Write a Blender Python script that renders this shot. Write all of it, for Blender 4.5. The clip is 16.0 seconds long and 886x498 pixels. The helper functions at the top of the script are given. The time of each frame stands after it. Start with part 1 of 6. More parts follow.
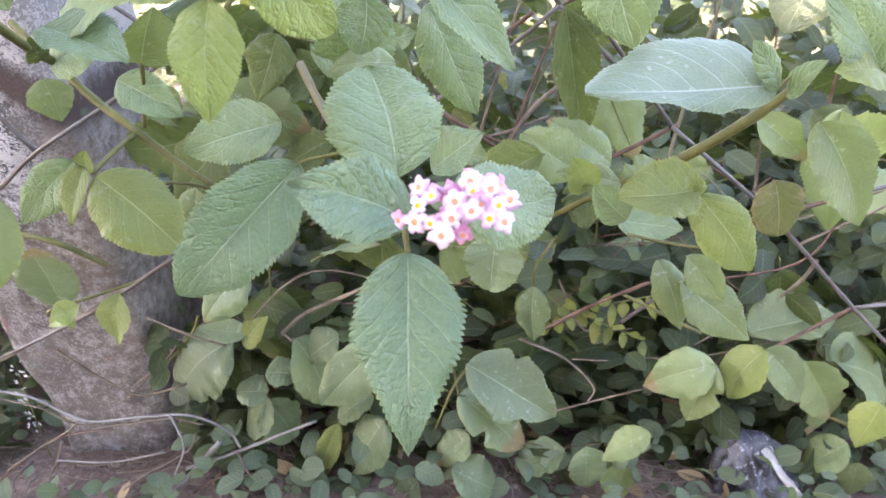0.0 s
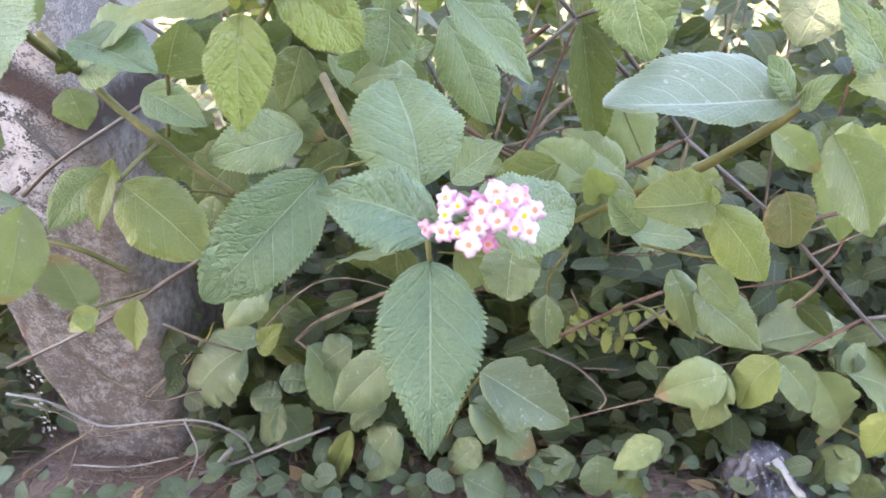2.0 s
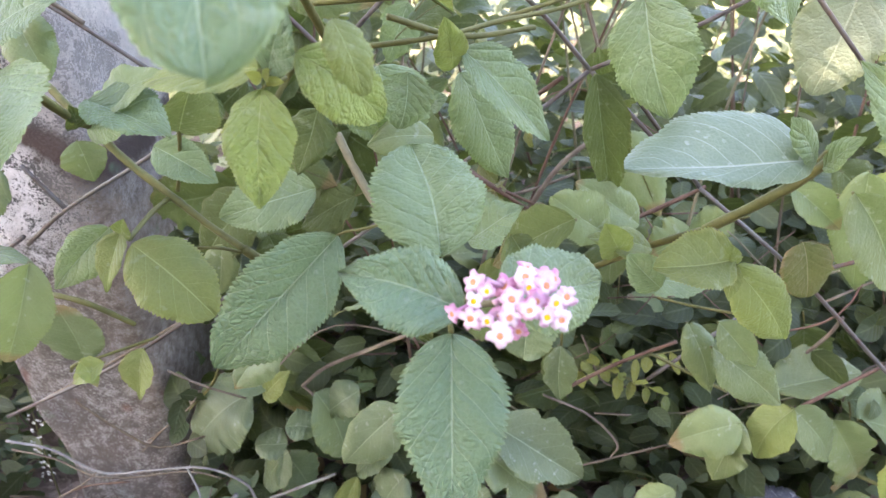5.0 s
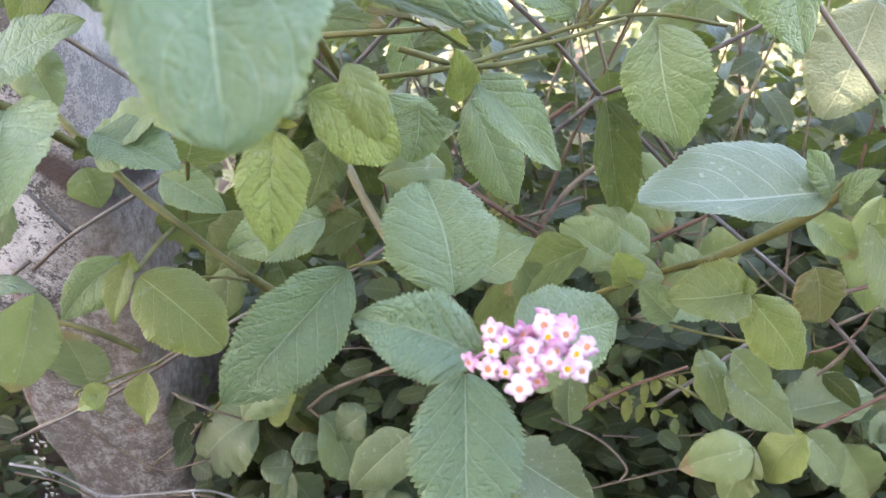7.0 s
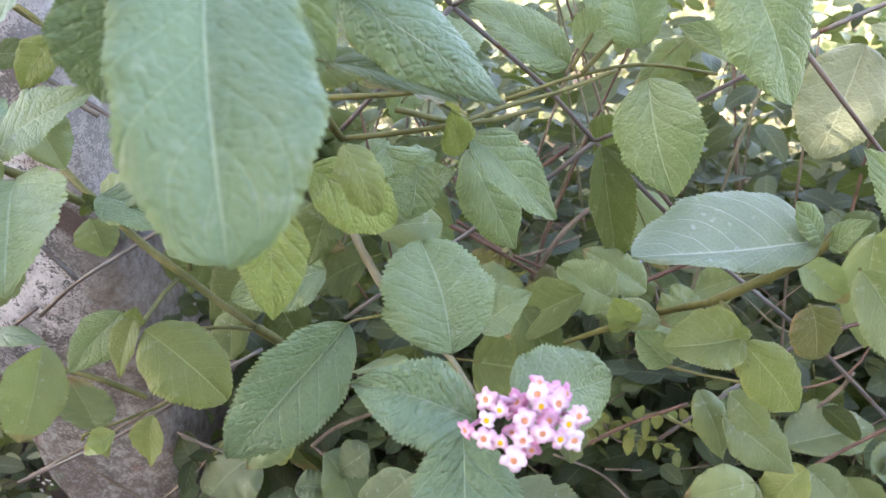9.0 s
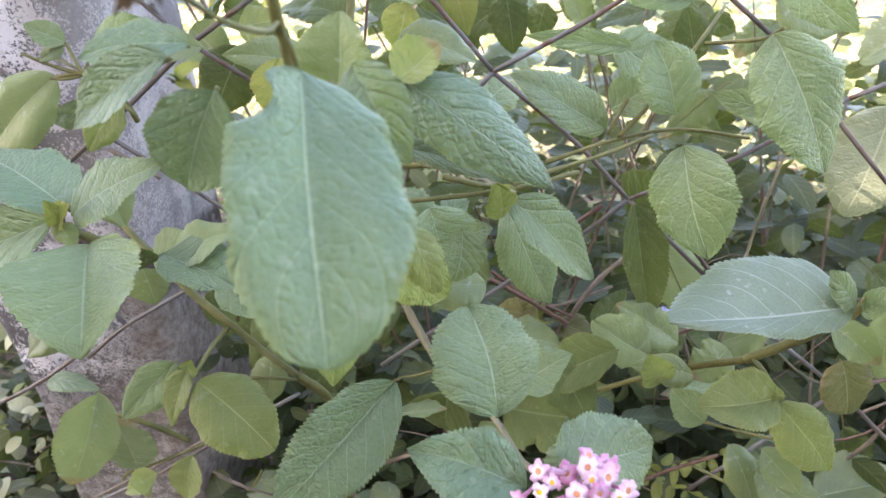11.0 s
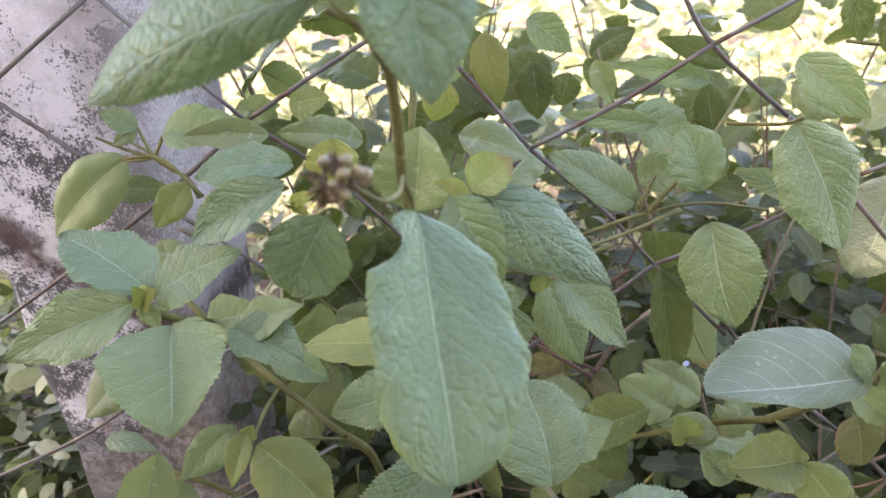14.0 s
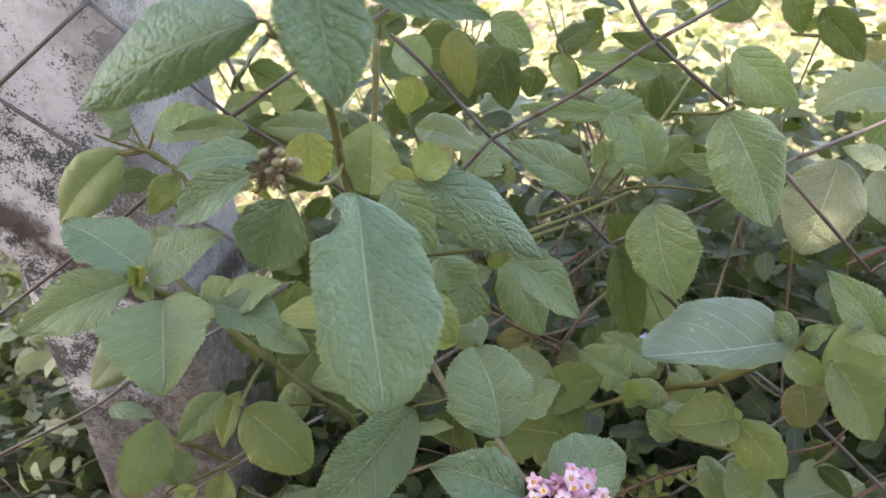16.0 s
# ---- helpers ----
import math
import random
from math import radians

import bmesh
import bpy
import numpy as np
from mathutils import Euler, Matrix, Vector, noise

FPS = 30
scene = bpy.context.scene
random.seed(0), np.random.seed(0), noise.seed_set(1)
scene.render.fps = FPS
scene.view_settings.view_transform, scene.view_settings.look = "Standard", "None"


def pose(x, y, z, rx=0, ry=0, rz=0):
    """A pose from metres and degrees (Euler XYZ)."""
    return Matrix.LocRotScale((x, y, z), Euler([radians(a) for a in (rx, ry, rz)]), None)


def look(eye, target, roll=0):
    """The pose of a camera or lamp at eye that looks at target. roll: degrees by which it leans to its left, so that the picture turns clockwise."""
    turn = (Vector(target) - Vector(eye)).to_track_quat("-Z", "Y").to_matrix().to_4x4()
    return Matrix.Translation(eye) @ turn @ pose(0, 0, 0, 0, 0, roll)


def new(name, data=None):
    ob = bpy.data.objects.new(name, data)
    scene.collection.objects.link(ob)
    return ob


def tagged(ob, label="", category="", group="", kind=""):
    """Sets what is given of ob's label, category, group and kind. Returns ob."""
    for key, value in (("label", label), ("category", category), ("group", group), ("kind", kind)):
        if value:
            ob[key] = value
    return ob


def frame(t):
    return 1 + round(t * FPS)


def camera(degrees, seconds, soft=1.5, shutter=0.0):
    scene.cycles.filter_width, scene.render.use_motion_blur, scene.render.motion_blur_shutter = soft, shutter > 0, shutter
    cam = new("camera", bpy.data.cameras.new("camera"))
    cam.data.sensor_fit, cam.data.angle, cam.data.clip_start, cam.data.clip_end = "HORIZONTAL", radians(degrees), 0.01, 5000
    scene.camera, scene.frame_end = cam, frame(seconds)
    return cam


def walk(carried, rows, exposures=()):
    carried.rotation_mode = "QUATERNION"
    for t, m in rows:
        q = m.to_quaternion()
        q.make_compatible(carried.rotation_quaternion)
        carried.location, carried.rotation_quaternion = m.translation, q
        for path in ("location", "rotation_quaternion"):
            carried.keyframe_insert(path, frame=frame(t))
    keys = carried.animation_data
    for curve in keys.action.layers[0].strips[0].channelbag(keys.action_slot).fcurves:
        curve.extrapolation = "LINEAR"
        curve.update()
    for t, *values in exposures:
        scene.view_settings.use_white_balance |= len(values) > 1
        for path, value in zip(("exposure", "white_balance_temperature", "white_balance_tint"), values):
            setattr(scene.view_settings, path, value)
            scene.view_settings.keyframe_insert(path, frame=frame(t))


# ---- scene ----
cam = camera(64.6, 16.0, soft=1.4)
PATH = [
    (0, (0.011, 0.01, 0.561), (-0.021, 1.725, -0.468), -1.4),
    (0.5, (0.01, 0.008, 0.561), (-0.029, 1.723, -0.467), -1.4),
    (1, (0.008, 0.006, 0.561), (-0.035, 1.725, -0.46), -1.3),
    (1.5, (0.006, 0.005, 0.563), (-0.041, 1.729, -0.45), -1.3),
    (2, (0.005, 0.005, 0.564), (-0.043, 1.732, -0.443), -1.3),
    (2.5, (0.003, 0.006, 0.567), (-0.044, 1.738, -0.431), -1.3),
    (3, (0.002, 0.01, 0.569), (-0.038, 1.747, -0.42), -1.3),
    (3.5, (0.001, 0.011, 0.571), (-0.04, 1.75, -0.417), -1.3),
    (4, (0.0, 0.014, 0.573), (-0.04, 1.76, -0.402), -1.1),
    (6.5, (-0.008, 0.027, 0.584), (-0.054, 1.789, -0.361), -1.4),
    (7, (-0.008, 0.029, 0.586), (-0.055, 1.794, -0.352), -1.3),
    (7.5, (-0.007, 0.03, 0.589), (-0.059, 1.801, -0.338), -1.6),
    (8, (-0.005, 0.032, 0.592), (-0.061, 1.807, -0.326), -1.7),
    (8.2, (-0.005, 0.033, 0.593), (-0.051, 1.81, -0.323), -2.0),
    (10.3, (-0.006, 0.025, 0.62), (-0.092, 1.835, -0.225), -2.2),
    (10.5, (-0.009, 0.025, 0.62), (-0.098, 1.838, -0.219), -2.1),
    (11, (-0.017, 0.025, 0.625), (-0.119, 1.843, -0.203), -2.0),
    (11.5, (-0.023, 0.026, 0.629), (-0.129, 1.848, -0.189), -1.8),
    (12, (-0.031, 0.025, 0.632), (-0.141, 1.851, -0.177), -1.6),
    (12.5, (-0.04, 0.023, 0.638), (-0.142, 1.855, -0.158), -1.3),
    (13, (-0.045, 0.022, 0.648), (-0.135, 1.861, -0.133), -1.4),
    (13.5, (-0.046, 0.02, 0.653), (-0.127, 1.863, -0.118), -1.6),
    (14, (-0.044, 0.012, 0.66), (-0.123, 1.856, -0.112), -1.7),
    (14.5, (-0.042, 0.001, 0.67), (-0.132, 1.845, -0.099), -1.9),
    (15, (-0.036, -0.01, 0.672), (-0.141, 1.83, -0.104), -1.8),
    (15.5, (-0.029, -0.018, 0.672), (-0.13, 1.818, -0.115), -2.1),
    (16, (-0.02, -0.025, 0.67), (-0.113, 1.806, -0.129), -2.6),
]
walk(cam, [(t, look(eye, target, roll)) for t, eye, target, roll in PATH],
     exposures=[(0.0, 4.27, 7350, 25), (8.0, 3.90, 7550, 20), (11.5, 3.75, 7600, 24), (13.4, 3.60, 7750, 27), (14.6, 3.38, 7950, 24), (16.0, 3.2, 8100, 18)])
cam.data.dof.use_dof = True
cam.data.dof.focus_distance = 0.34
cam.data.dof.aperture_fstop = 18.0


# ---- light: open shade from an added unseen tree, a sunlit garden behind the fence ----
SUN_AZ, SUN_EL = radians(226), radians(44)      # towards the sun, from +y turning to +x
world = bpy.data.worlds.new("daylight")
scene.world = world
world.use_nodes = True
wn = world.node_tree.nodes
wn.clear()
sky = wn.new("ShaderNodeTexSky")
sky.sky_type = "NISHITA"
sky.sun_disc = False
sky.sun_elevation, sky.sun_rotation = SUN_EL, SUN_AZ
sky.air_density, sky.dust_density = 1.0, 2.0
wb = wn.new("ShaderNodeBackground")
wb.inputs["Strength"].default_value = 0.15
wo = wn.new("ShaderNodeOutputWorld")
world.node_tree.links.new(sky.outputs[0], wb.inputs[0])
world.node_tree.links.new(wb.outputs[0], wo.inputs[0])
sun_data = bpy.data.lights.new("sun", "SUN")
sun_data.energy, sun_data.angle, sun_data.color = 2.0, radians(0.5), (1.0, 0.95, 0.86)
sun = new("sun", sun_data)
sun_way = Vector((math.sin(SUN_AZ) * math.cos(SUN_EL), math.cos(SUN_AZ) * math.cos(SUN_EL), math.sin(SUN_EL)))
sun.matrix_world = look(sun_way * 20, (0, 0, 0))

# ---- materials ----
def graph(name):
    m = bpy.data.materials.new(name)
    m.use_nodes = True
    t = m.node_tree
    t.nodes.clear()

    def node(kind, **sets):
        n = t.nodes.new(kind)
        for key, value in sets.items():
            n.inputs[key.replace("_", " ")].default_value = value
        return n

    def link(a, b):
        t.links.new(a, b)
    return m, t, node, link


def maths(t, op, a, b=None, c=None):
    n = t.nodes.new("ShaderNodeMath")
    n.operation = op
    for i, v in enumerate((a, b, c)):
        if v is None:
            continue
        if isinstance(v, (int, float)):
            n.inputs[i].default_value = v
        else:
            t.links.new(v, n.inputs[i])
    return n.outputs[0]


def ramp(t, fac, stops):
    n = t.nodes.new("ShaderNodeValToRGB")
    e = n.color_ramp.elements
    while len(e) < len(stops):
        e.new(0.5)
    for k, (p, c) in zip(e, stops):
        k.position, k.color = p, (*c, 1) if len(c) == 3 else c
    t.links.new(fac, n.inputs[0])
    return n.outputs[0]


def blend(t, fac, a, b, mode="MIX"):
    n = t.nodes.new("ShaderNodeMix")
    n.data_type, n.blend_type = "RGBA", mode
    for i, v in ((0, fac), (6, a), (7, b)):
        if isinstance(v, (int, float)):
            n.inputs[i].default_value = v
        elif isinstance(v, tuple):
            n.inputs[i].default_value = (*v, 1)
        else:
            t.links.new(v, n.inputs[i])
    return n.outputs[2]


def noise_tex(t, coords, scale, detail=3.0, rough=0.55):
    n = t.nodes.new("ShaderNodeTexNoise")
    n.inputs["Scale"].default_value, n.inputs["Detail"].default_value, n.inputs["Roughness"].default_value = scale, detail, rough
    t.links.new(coords, n.inputs["Vector"])
    return n.outputs[0]


def voronoi_tex(t, coords, scale, feature="F1"):
    n = t.nodes.new("ShaderNodeTexVoronoi")
    n.feature = feature
    n.inputs["Scale"].default_value = scale
    t.links.new(coords, n.inputs["Vector"])
    return n.outputs["Distance"]


def leaf_material(name, body, alt, vein, edge, rough=0.5, glow=0.3, crinkle=1.0, patch=0.35, spec=0.5, ribs=1.0, spread=0.6, dust=0.15, withered=0.0):
    """A rugose leaf blade: pale midrib and side veins, quilted between them, blotched, letting some light through."""
    m, t, node, link = graph(name)
    uv = node("ShaderNodeUVMap")
    sep = node("ShaderNodeSeparateXYZ")
    link(uv.outputs[0], sep.inputs[0])
    u = sep.outputs[0]
    v = maths(t, "ABSOLUTE", maths(t, "MULTIPLY_ADD", sep.outputs[1], 2.0, -1.0))
    geo = node("ShaderNodeTexCoord")
    info = node("ShaderNodeObjectInfo")
    rnd = info.outputs["Random"]
    wob = noise_tex(t, geo.outputs["Object"], 55.0, 1.0, 0.4)
    # side veins leave the midrib and lean towards the tip
    s = maths(t, "ADD", maths(t, "MULTIPLY", u, 6.2), maths(t, "MULTIPLY", v, -2.1))
    half = maths(t, "GREATER_THAN", sep.outputs[1], 0.5)
    s = maths(t, "ADD", maths(t, "ADD", s, maths(t, "MULTIPLY", half, 0.5)), maths(t, "MULTIPLY_ADD", wob, 0.2, -0.1))
    saw = maths(t, "ABSOLUTE", maths(t, "SUBTRACT", maths(t, "FRACT", s), 0.5))       # 0.5 on a vein
    side = ramp(t, saw, [(0.465, (0, 0, 0)), (0.5, (1, 1, 1))])
    mid = ramp(t, v, [(0.008, (1, 1, 1)), (0.030, (0, 0, 0))])
    cell = voronoi_tex(t, geo.outputs["Object"], 400.0, "DISTANCE_TO_EDGE")
    net = ramp(t, cell, [(0.0, (1, 1, 1)), (0.16, (0, 0, 0))])
    blot = noise_tex(t, geo.outputs["Object"], 26.0, 4.0, 0.6)
    fine = noise_tex(t, geo.outputs["Object"], 420.0, 2.0, 0.6)
    col = blend(t, ramp(t, blot, [(0.35, (0, 0, 0)), (0.68, (1, 1, 1))]), body, alt)
    shift = maths(t, "MULTIPLY", maths(t, "MULTIPLY_ADD", rnd, spread, 0.97 - 0.5 * spread), maths(t, "MULTIPLY_ADD", noise_tex(t, geo.outputs["Object"], 60.0, 4.0, 0.7), 0.4, 0.8))
    dark = node("ShaderNodeVectorMath")
    dark.operation = "SCALE"
    link(col, dark.inputs[0])
    link(shift, dark.inputs["Scale"])
    col = blend(t, maths(t, "MULTIPLY", fine, patch), dark.outputs[0], alt)
    rim = ramp(t, maths(t, "ADD", v, maths(t, "MULTIPLY_ADD", blot, 0.3, -0.25)), [(0.80, (0, 0, 0)), (0.95, (1, 1, 1))])
    col = blend(t, maths(t, "MULTIPLY", rim, 0.7), col, edge)
    col = blend(t, maths(t, "MULTIPLY", net, 0.07), col, vein)
    col = blend(t, maths(t, "MULTIPLY", side, maths(t, "MULTIPLY_ADD", blot, 0.85 * ribs, -0.13)), col, vein)
    col = blend(t, maths(t, "MULTIPLY", mid, 0.62), col, vein)
    if withered:
        dry = maths(t, "MULTIPLY", ramp(t, maths(t, "ADD", u, maths(t, "MULTIPLY_ADD", blot, 0.5, -0.25)), [(0.86, (0, 0, 0)), (0.95, (1, 1, 1))]), maths(t, "GREATER_THAN", rnd, 0.66))
        col = blend(t, maths(t, "MULTIPLY", dry, withered), col, (0.19, 0.12, 0.065))
    # dust and old scars
    scar = noise_tex(t, geo.outputs["Object"], 190.0, 2.0, 0.5)
    col = blend(t, maths(t, "MULTIPLY", ramp(t, maths(t, "ADD", scar, maths(t, "MULTIPLY_ADD", blot, 0.3, -0.15)), [(0.66, (0, 0, 0)), (0.74, (1, 1, 1))]), dust), col, (0.36, 0.39, 0.33))
    # pillows between the cross veins, which run from one side vein to the next
    row = node("ShaderNodeCombineXYZ")
    link(maths(t, "ADD", maths(t, "MULTIPLY", u, 19.0), maths(t, "MULTIPLY", s, 1.0)), row.inputs[0])
    link(maths(t, "ADD", maths(t, "MULTIPLY", v, 4.4), maths(t, "MULTIPLY", half, 7.3)), row.inputs[1])
    link(maths(t, "MULTIPLY", rnd, 19.0), row.inputs[2])
    quilt = ramp(t, maths(t, "ADD", voronoi_tex(t, row.outputs[0], 1.0, "DISTANCE_TO_EDGE"), maths(t, "MULTIPLY_ADD", fine, 0.10, -0.05)), [(0.0, (0, 0, 0)), (0.22, (0.70, 0.70, 0.70)), (0.55, (1, 1, 1))])
    pill = maths(t, "SUBTRACT", 1.0, maths(t, "POWER", maths(t, "MULTIPLY", saw, 2.0), 3.0))
    high = maths(t, "ADD", maths(t, "MULTIPLY", pill, 0.26 * crinkle), maths(t, "MULTIPLY", quilt, maths(t, "MULTIPLY", ramp(t, blot, [(0.36, (0.25, 0.25, 0.25)), (0.62, (1, 1, 1))]), 0.26 * crinkle)))
    high = maths(t, "ADD", high, maths(t, "MULTIPLY", ramp(t, cell, [(0.0, (0, 0, 0)), (0.35, (1, 1, 1))]), 0.08))
    high = maths(t, "SUBTRACT", high, maths(t, "MULTIPLY", mid, 0.12))
    high = maths(t, "ADD", high, maths(t, "MULTIPLY", fine, 0.10))
    bump = node("ShaderNodeBump", Strength=min(1.0, 0.2 + 0.8 * crinkle), Distance=0.0026)
    link(high, bump.inputs["Height"])
    p = node("ShaderNodeBsdfPrincipled", Roughness=rough)
    p.inputs["Specular IOR Level"].default_value = spec
    p.inputs["Sheen Weight"].default_value = 0.03
    p.inputs["Sheen Roughness"].default_value = 0.5
    link(col, p.inputs["Base Color"])
    link(bump.outputs[0], p.inputs["Normal"])
    tr = node("ShaderNodeBsdfTranslucent")
    link(blend(t, 0.45, col, (0.32, 0.42, 0.05)), tr.inputs[0])
    mix = node("ShaderNodeMixShader")
    mix.inputs[0].default_value = glow
    link(p.outputs[0], mix.inputs[1])
    link(tr.outputs[0], mix.inputs[2])
    out = node("ShaderNodeOutputMaterial")
    link(mix.outputs[0], out.inputs[0])
    return m


def small_leaf_material(name, dark, light, glow=0.35, rough=0.5, few=0.0, spec=0.12):
    """Leaves of the joined undergrowth, each of its own tone."""
    m, t, node, link = graph(name)
    geo = node("ShaderNodeNewGeometry")
    tex = node("ShaderNodeTexCoord")
    uv = node("ShaderNodeUVMap")
    sep = node("ShaderNodeSeparateXYZ")
    link(uv.outputs[0], sep.inputs[0])
    v = maths(t, "ABSOLUTE", maths(t, "MULTIPLY_ADD", sep.outputs[1], 2.0, -1.0))
    mid = ramp(t, v, [(0.02, (1, 1, 1)), (0.12, (0, 0, 0))])
    saw = maths(t, "ABSOLUTE", maths(t, "SUBTRACT", maths(t, "FRACT", maths(t, "ADD", maths(t, "MULTIPLY", sep.outputs[0], 6.5), maths(t, "MULTIPLY", v, -1.7))), 0.5))
    side = ramp(t, saw, [(0.38, (0, 0, 0)), (0.5, (1, 1, 1))])
    blot = noise_tex(t, tex.outputs["Object"], 45.0, 3.0)
    col = blend(t, ramp(t, geo.outputs["Random Per Island"], [(few, (0, 0, 0)), (1.0, (1, 1, 1))]), dark, light)
    col = blend(t, maths(t, "MULTIPLY", blot, 0.5 - 0.4 * few), col, light)
    paler = blend(t, 0.5, light, (0.35, 0.42, 0.2))
    col = blend(t, maths(t, "MULTIPLY", mid, 0.2), col, paler)
    col = blend(t, maths(t, "MULTIPLY", side, 0.10), col, paler)
    bump = node("ShaderNodeBump", Strength=0.5, Distance=0.001)
    link(maths(t, "ADD", maths(t, "SUBTRACT", 0.5, saw), blot), bump.inputs["Height"])
    p = node("ShaderNodeBsdfPrincipled", Roughness=rough)
    p.inputs["Specular IOR Level"].default_value = spec
    link(col, p.inputs["Base Color"])
    link(bump.outputs[0], p.inputs["Normal"])
    tr = node("ShaderNodeBsdfTranslucent")
    link(blend(t, 0.5, col, (0.35, 0.42, 0.06)), tr.inputs[0])
    mix = node("ShaderNodeMixShader")
    mix.inputs[0].default_value = glow
    link(p.outputs[0], mix.inputs[1])
    link(tr.outputs[0], mix.inputs[2])
    out = node("ShaderNodeOutputMaterial")
    link(mix.outputs[0], out.inputs[0])
    return m


def rough_material(name, a, b, scale, bump_scale, depth, rough=0.85, metal=0.0, third=None):
    """A mottled solid surface with two scales of colour and fine relief."""
    m, t, node, link = graph(name)
    tex = node("ShaderNodeTexCoord")
    n1 = noise_tex(t, tex.outputs["Object"], scale, 5.0, 0.6)
    n2 = noise_tex(t, tex.outputs["Object"], scale * 7.3, 4.0, 0.65)
    col = blend(t, ramp(t, n1, [(0.35, (0, 0, 0)), (0.65, (1, 1, 1))]), a, b)
    if third:
        col = blend(t, ramp(t, n2, [(0.56, (0, 0, 0)), (0.68, (1, 1, 1))]), col, third)
    col = blend(t, 0.35, col, blend(t, n2, col, (0.02, 0.018, 0.015)), "MIX")
    bump = node("ShaderNodeBump", Strength=0.8, Distance=depth)
    link(noise_tex(t, tex.outputs["Object"], bump_scale, 5.0, 0.65), bump.inputs["Height"])
    p = node("ShaderNodeBsdfPrincipled", Roughness=rough, Metallic=metal)
    p.inputs["Specular IOR Level"].default_value = 0.5 if rough < 0.5 else 0.2
    link(col, p.inputs["Base Color"])
    link(bump.outputs[0], p.inputs["Normal"])
    out = node("ShaderNodeOutputMaterial")
    link(p.outputs[0], out.inputs[0])
    return m


def post_material():
    """Lime-washed stone: flaking white coat with black lichen specks, bare brown stone towards the foot."""
    m, t, node, link = graph("limewashed stone")
    tex = node("ShaderNodeTexCoord")
    co = tex.outputs["Object"]
    sep = node("ShaderNodeSeparateXYZ")
    link(co, sep.inputs[0])
    big = noise_tex(t, co, 9.0, 5.0, 0.6)
    midn = noise_tex(t, co, 75.0, 8.0, 0.78)
    finen = noise_tex(t, co, 520.0, 5.0, 0.75)
    grain = noise_tex(t, co, 600.0, 3.0, 0.7)
    patchy = noise_tex(t, co, 17.0, 4.0, 0.6)
    stone = blend(t, ramp(t, midn, [(0.38, (0, 0, 0)), (0.62, (1, 1, 1))]), (0.100, 0.083, 0.074), (0.30, 0.265, 0.245))
    stone = blend(t, ramp(t, big, [(0.45, (0, 0, 0)), (0.62, (1, 1, 1))]), stone, (0.16, 0.132, 0.120))
    lime = blend(t, midn, (0.79, 0.765, 0.785), (0.92, 0.895, 0.91))
    lime = blend(t, ramp(t, finen, [(0.24, (1, 1, 1)), (0.40, (0, 0, 0))]), lime, (0.55, 0.53, 0.52))
    stain = noise_tex(t, co, 38.0, 6.0, 0.7)
    lime = blend(t, maths(t, "MULTIPLY", ramp(t, stain, [(0.48, (0, 0, 0)), (0.62, (1, 1, 1))]), 0.5), lime, (0.45, 0.42, 0.41))
    fleck = ramp(t, maths(t, "ADD", maths(t, "MULTIPLY", finen, 0.6), maths(t, "MULTIPLY", midn, 0.6)), [(0.60, (0, 0, 0)), (0.68, (1, 1, 1))])
    stone = blend(t, maths(t, "MULTIPLY", fleck, 0.8), stone, (0.58, 0.56, 0.55))
    soot = ramp(t, maths(t, "ADD", maths(t, "MULTIPLY", finen, 0.4), maths(t, "MULTIPLY", patchy, 0.7)), [(0.40, (1, 1, 1)), (0.52, (0, 0, 0))])
    stone = blend(t, maths(t, "MULTIPLY", soot, 0.7), stone, (0.075, 0.066, 0.064))
    # the coat is whole above and worn off towards the foot
    worn = maths(t, "ADD", maths(t, "MULTIPLY", sep.outputs[2], 3.6), maths(t, "MULTIPLY_ADD", big, 1.6, -1.56))
    # the coat also thins towards the flank, dimming that side in the colour
    worn = maths(t, "SUBTRACT", worn, maths(t, "MULTIPLY", maths(t, "MAXIMUM", maths(t, "ADD", sep.outputs[0], 0.36), 0.0), 2.5))
    worn = maths(t, "ADD", worn, maths(t, "MULTIPLY_ADD", midn, 0.9, -0.45))
    coat = ramp(t, maths(t, "ADD", worn, maths(t, "MULTIPLY_ADD", finen, 0.9, -0.45)), [(0.05, (0, 0, 0)), (0.30, (1, 1, 1))])
    col = blend(t, coat, stone, lime)
    speck = maths(t, "ADD", maths(t, "MULTIPLY", finen, 0.62), maths(t, "MULTIPLY", midn, 0.58))
    speck = maths(t, "ADD", speck, maths(t, "MULTIPLY_ADD", patchy, 0.62, -0.31))
    black = ramp(t, speck, [(0.612, (0, 0, 0)), (0.640, (1, 1, 1))])
    # the flank away from the path: little lichen, its shade put into duller brown
    flank = ramp(t, maths(t, "ADD", sep.outputs[0], maths(t, "MULTIPLY_ADD", patchy, 0.03, 0.985)), [(0.705, (0, 0, 0)), (0.745, (1, 1, 1))])
    col = blend(t, maths(t, "MULTIPLY", flank, 0.6), col, blend(t, ramp(t, midn, [(0.36, (0, 0, 0)), (0.64, (1, 1, 1))]), (0.24, 0.172, 0.128), (0.62, 0.50, 0.40)))
    lichen = maths(t, "MULTIPLY", maths(t, "MULTIPLY_ADD", coat, 0.72, 0.18), maths(t, "MULTIPLY_ADD", flank, -0.45, 1.0))
    col = blend(t, maths(t, "MULTIPLY", black, lichen), col, (0.028, 0.027, 0.028))
    rust = ramp(t, noise_tex(t, co, 14.0, 3.0), [(0.66, (0, 0, 0)), (0.74, (1, 1, 1))])
    col = blend(t, maths(t, "MULTIPLY", rust, 0.7), col, (0.24, 0.09, 0.06))
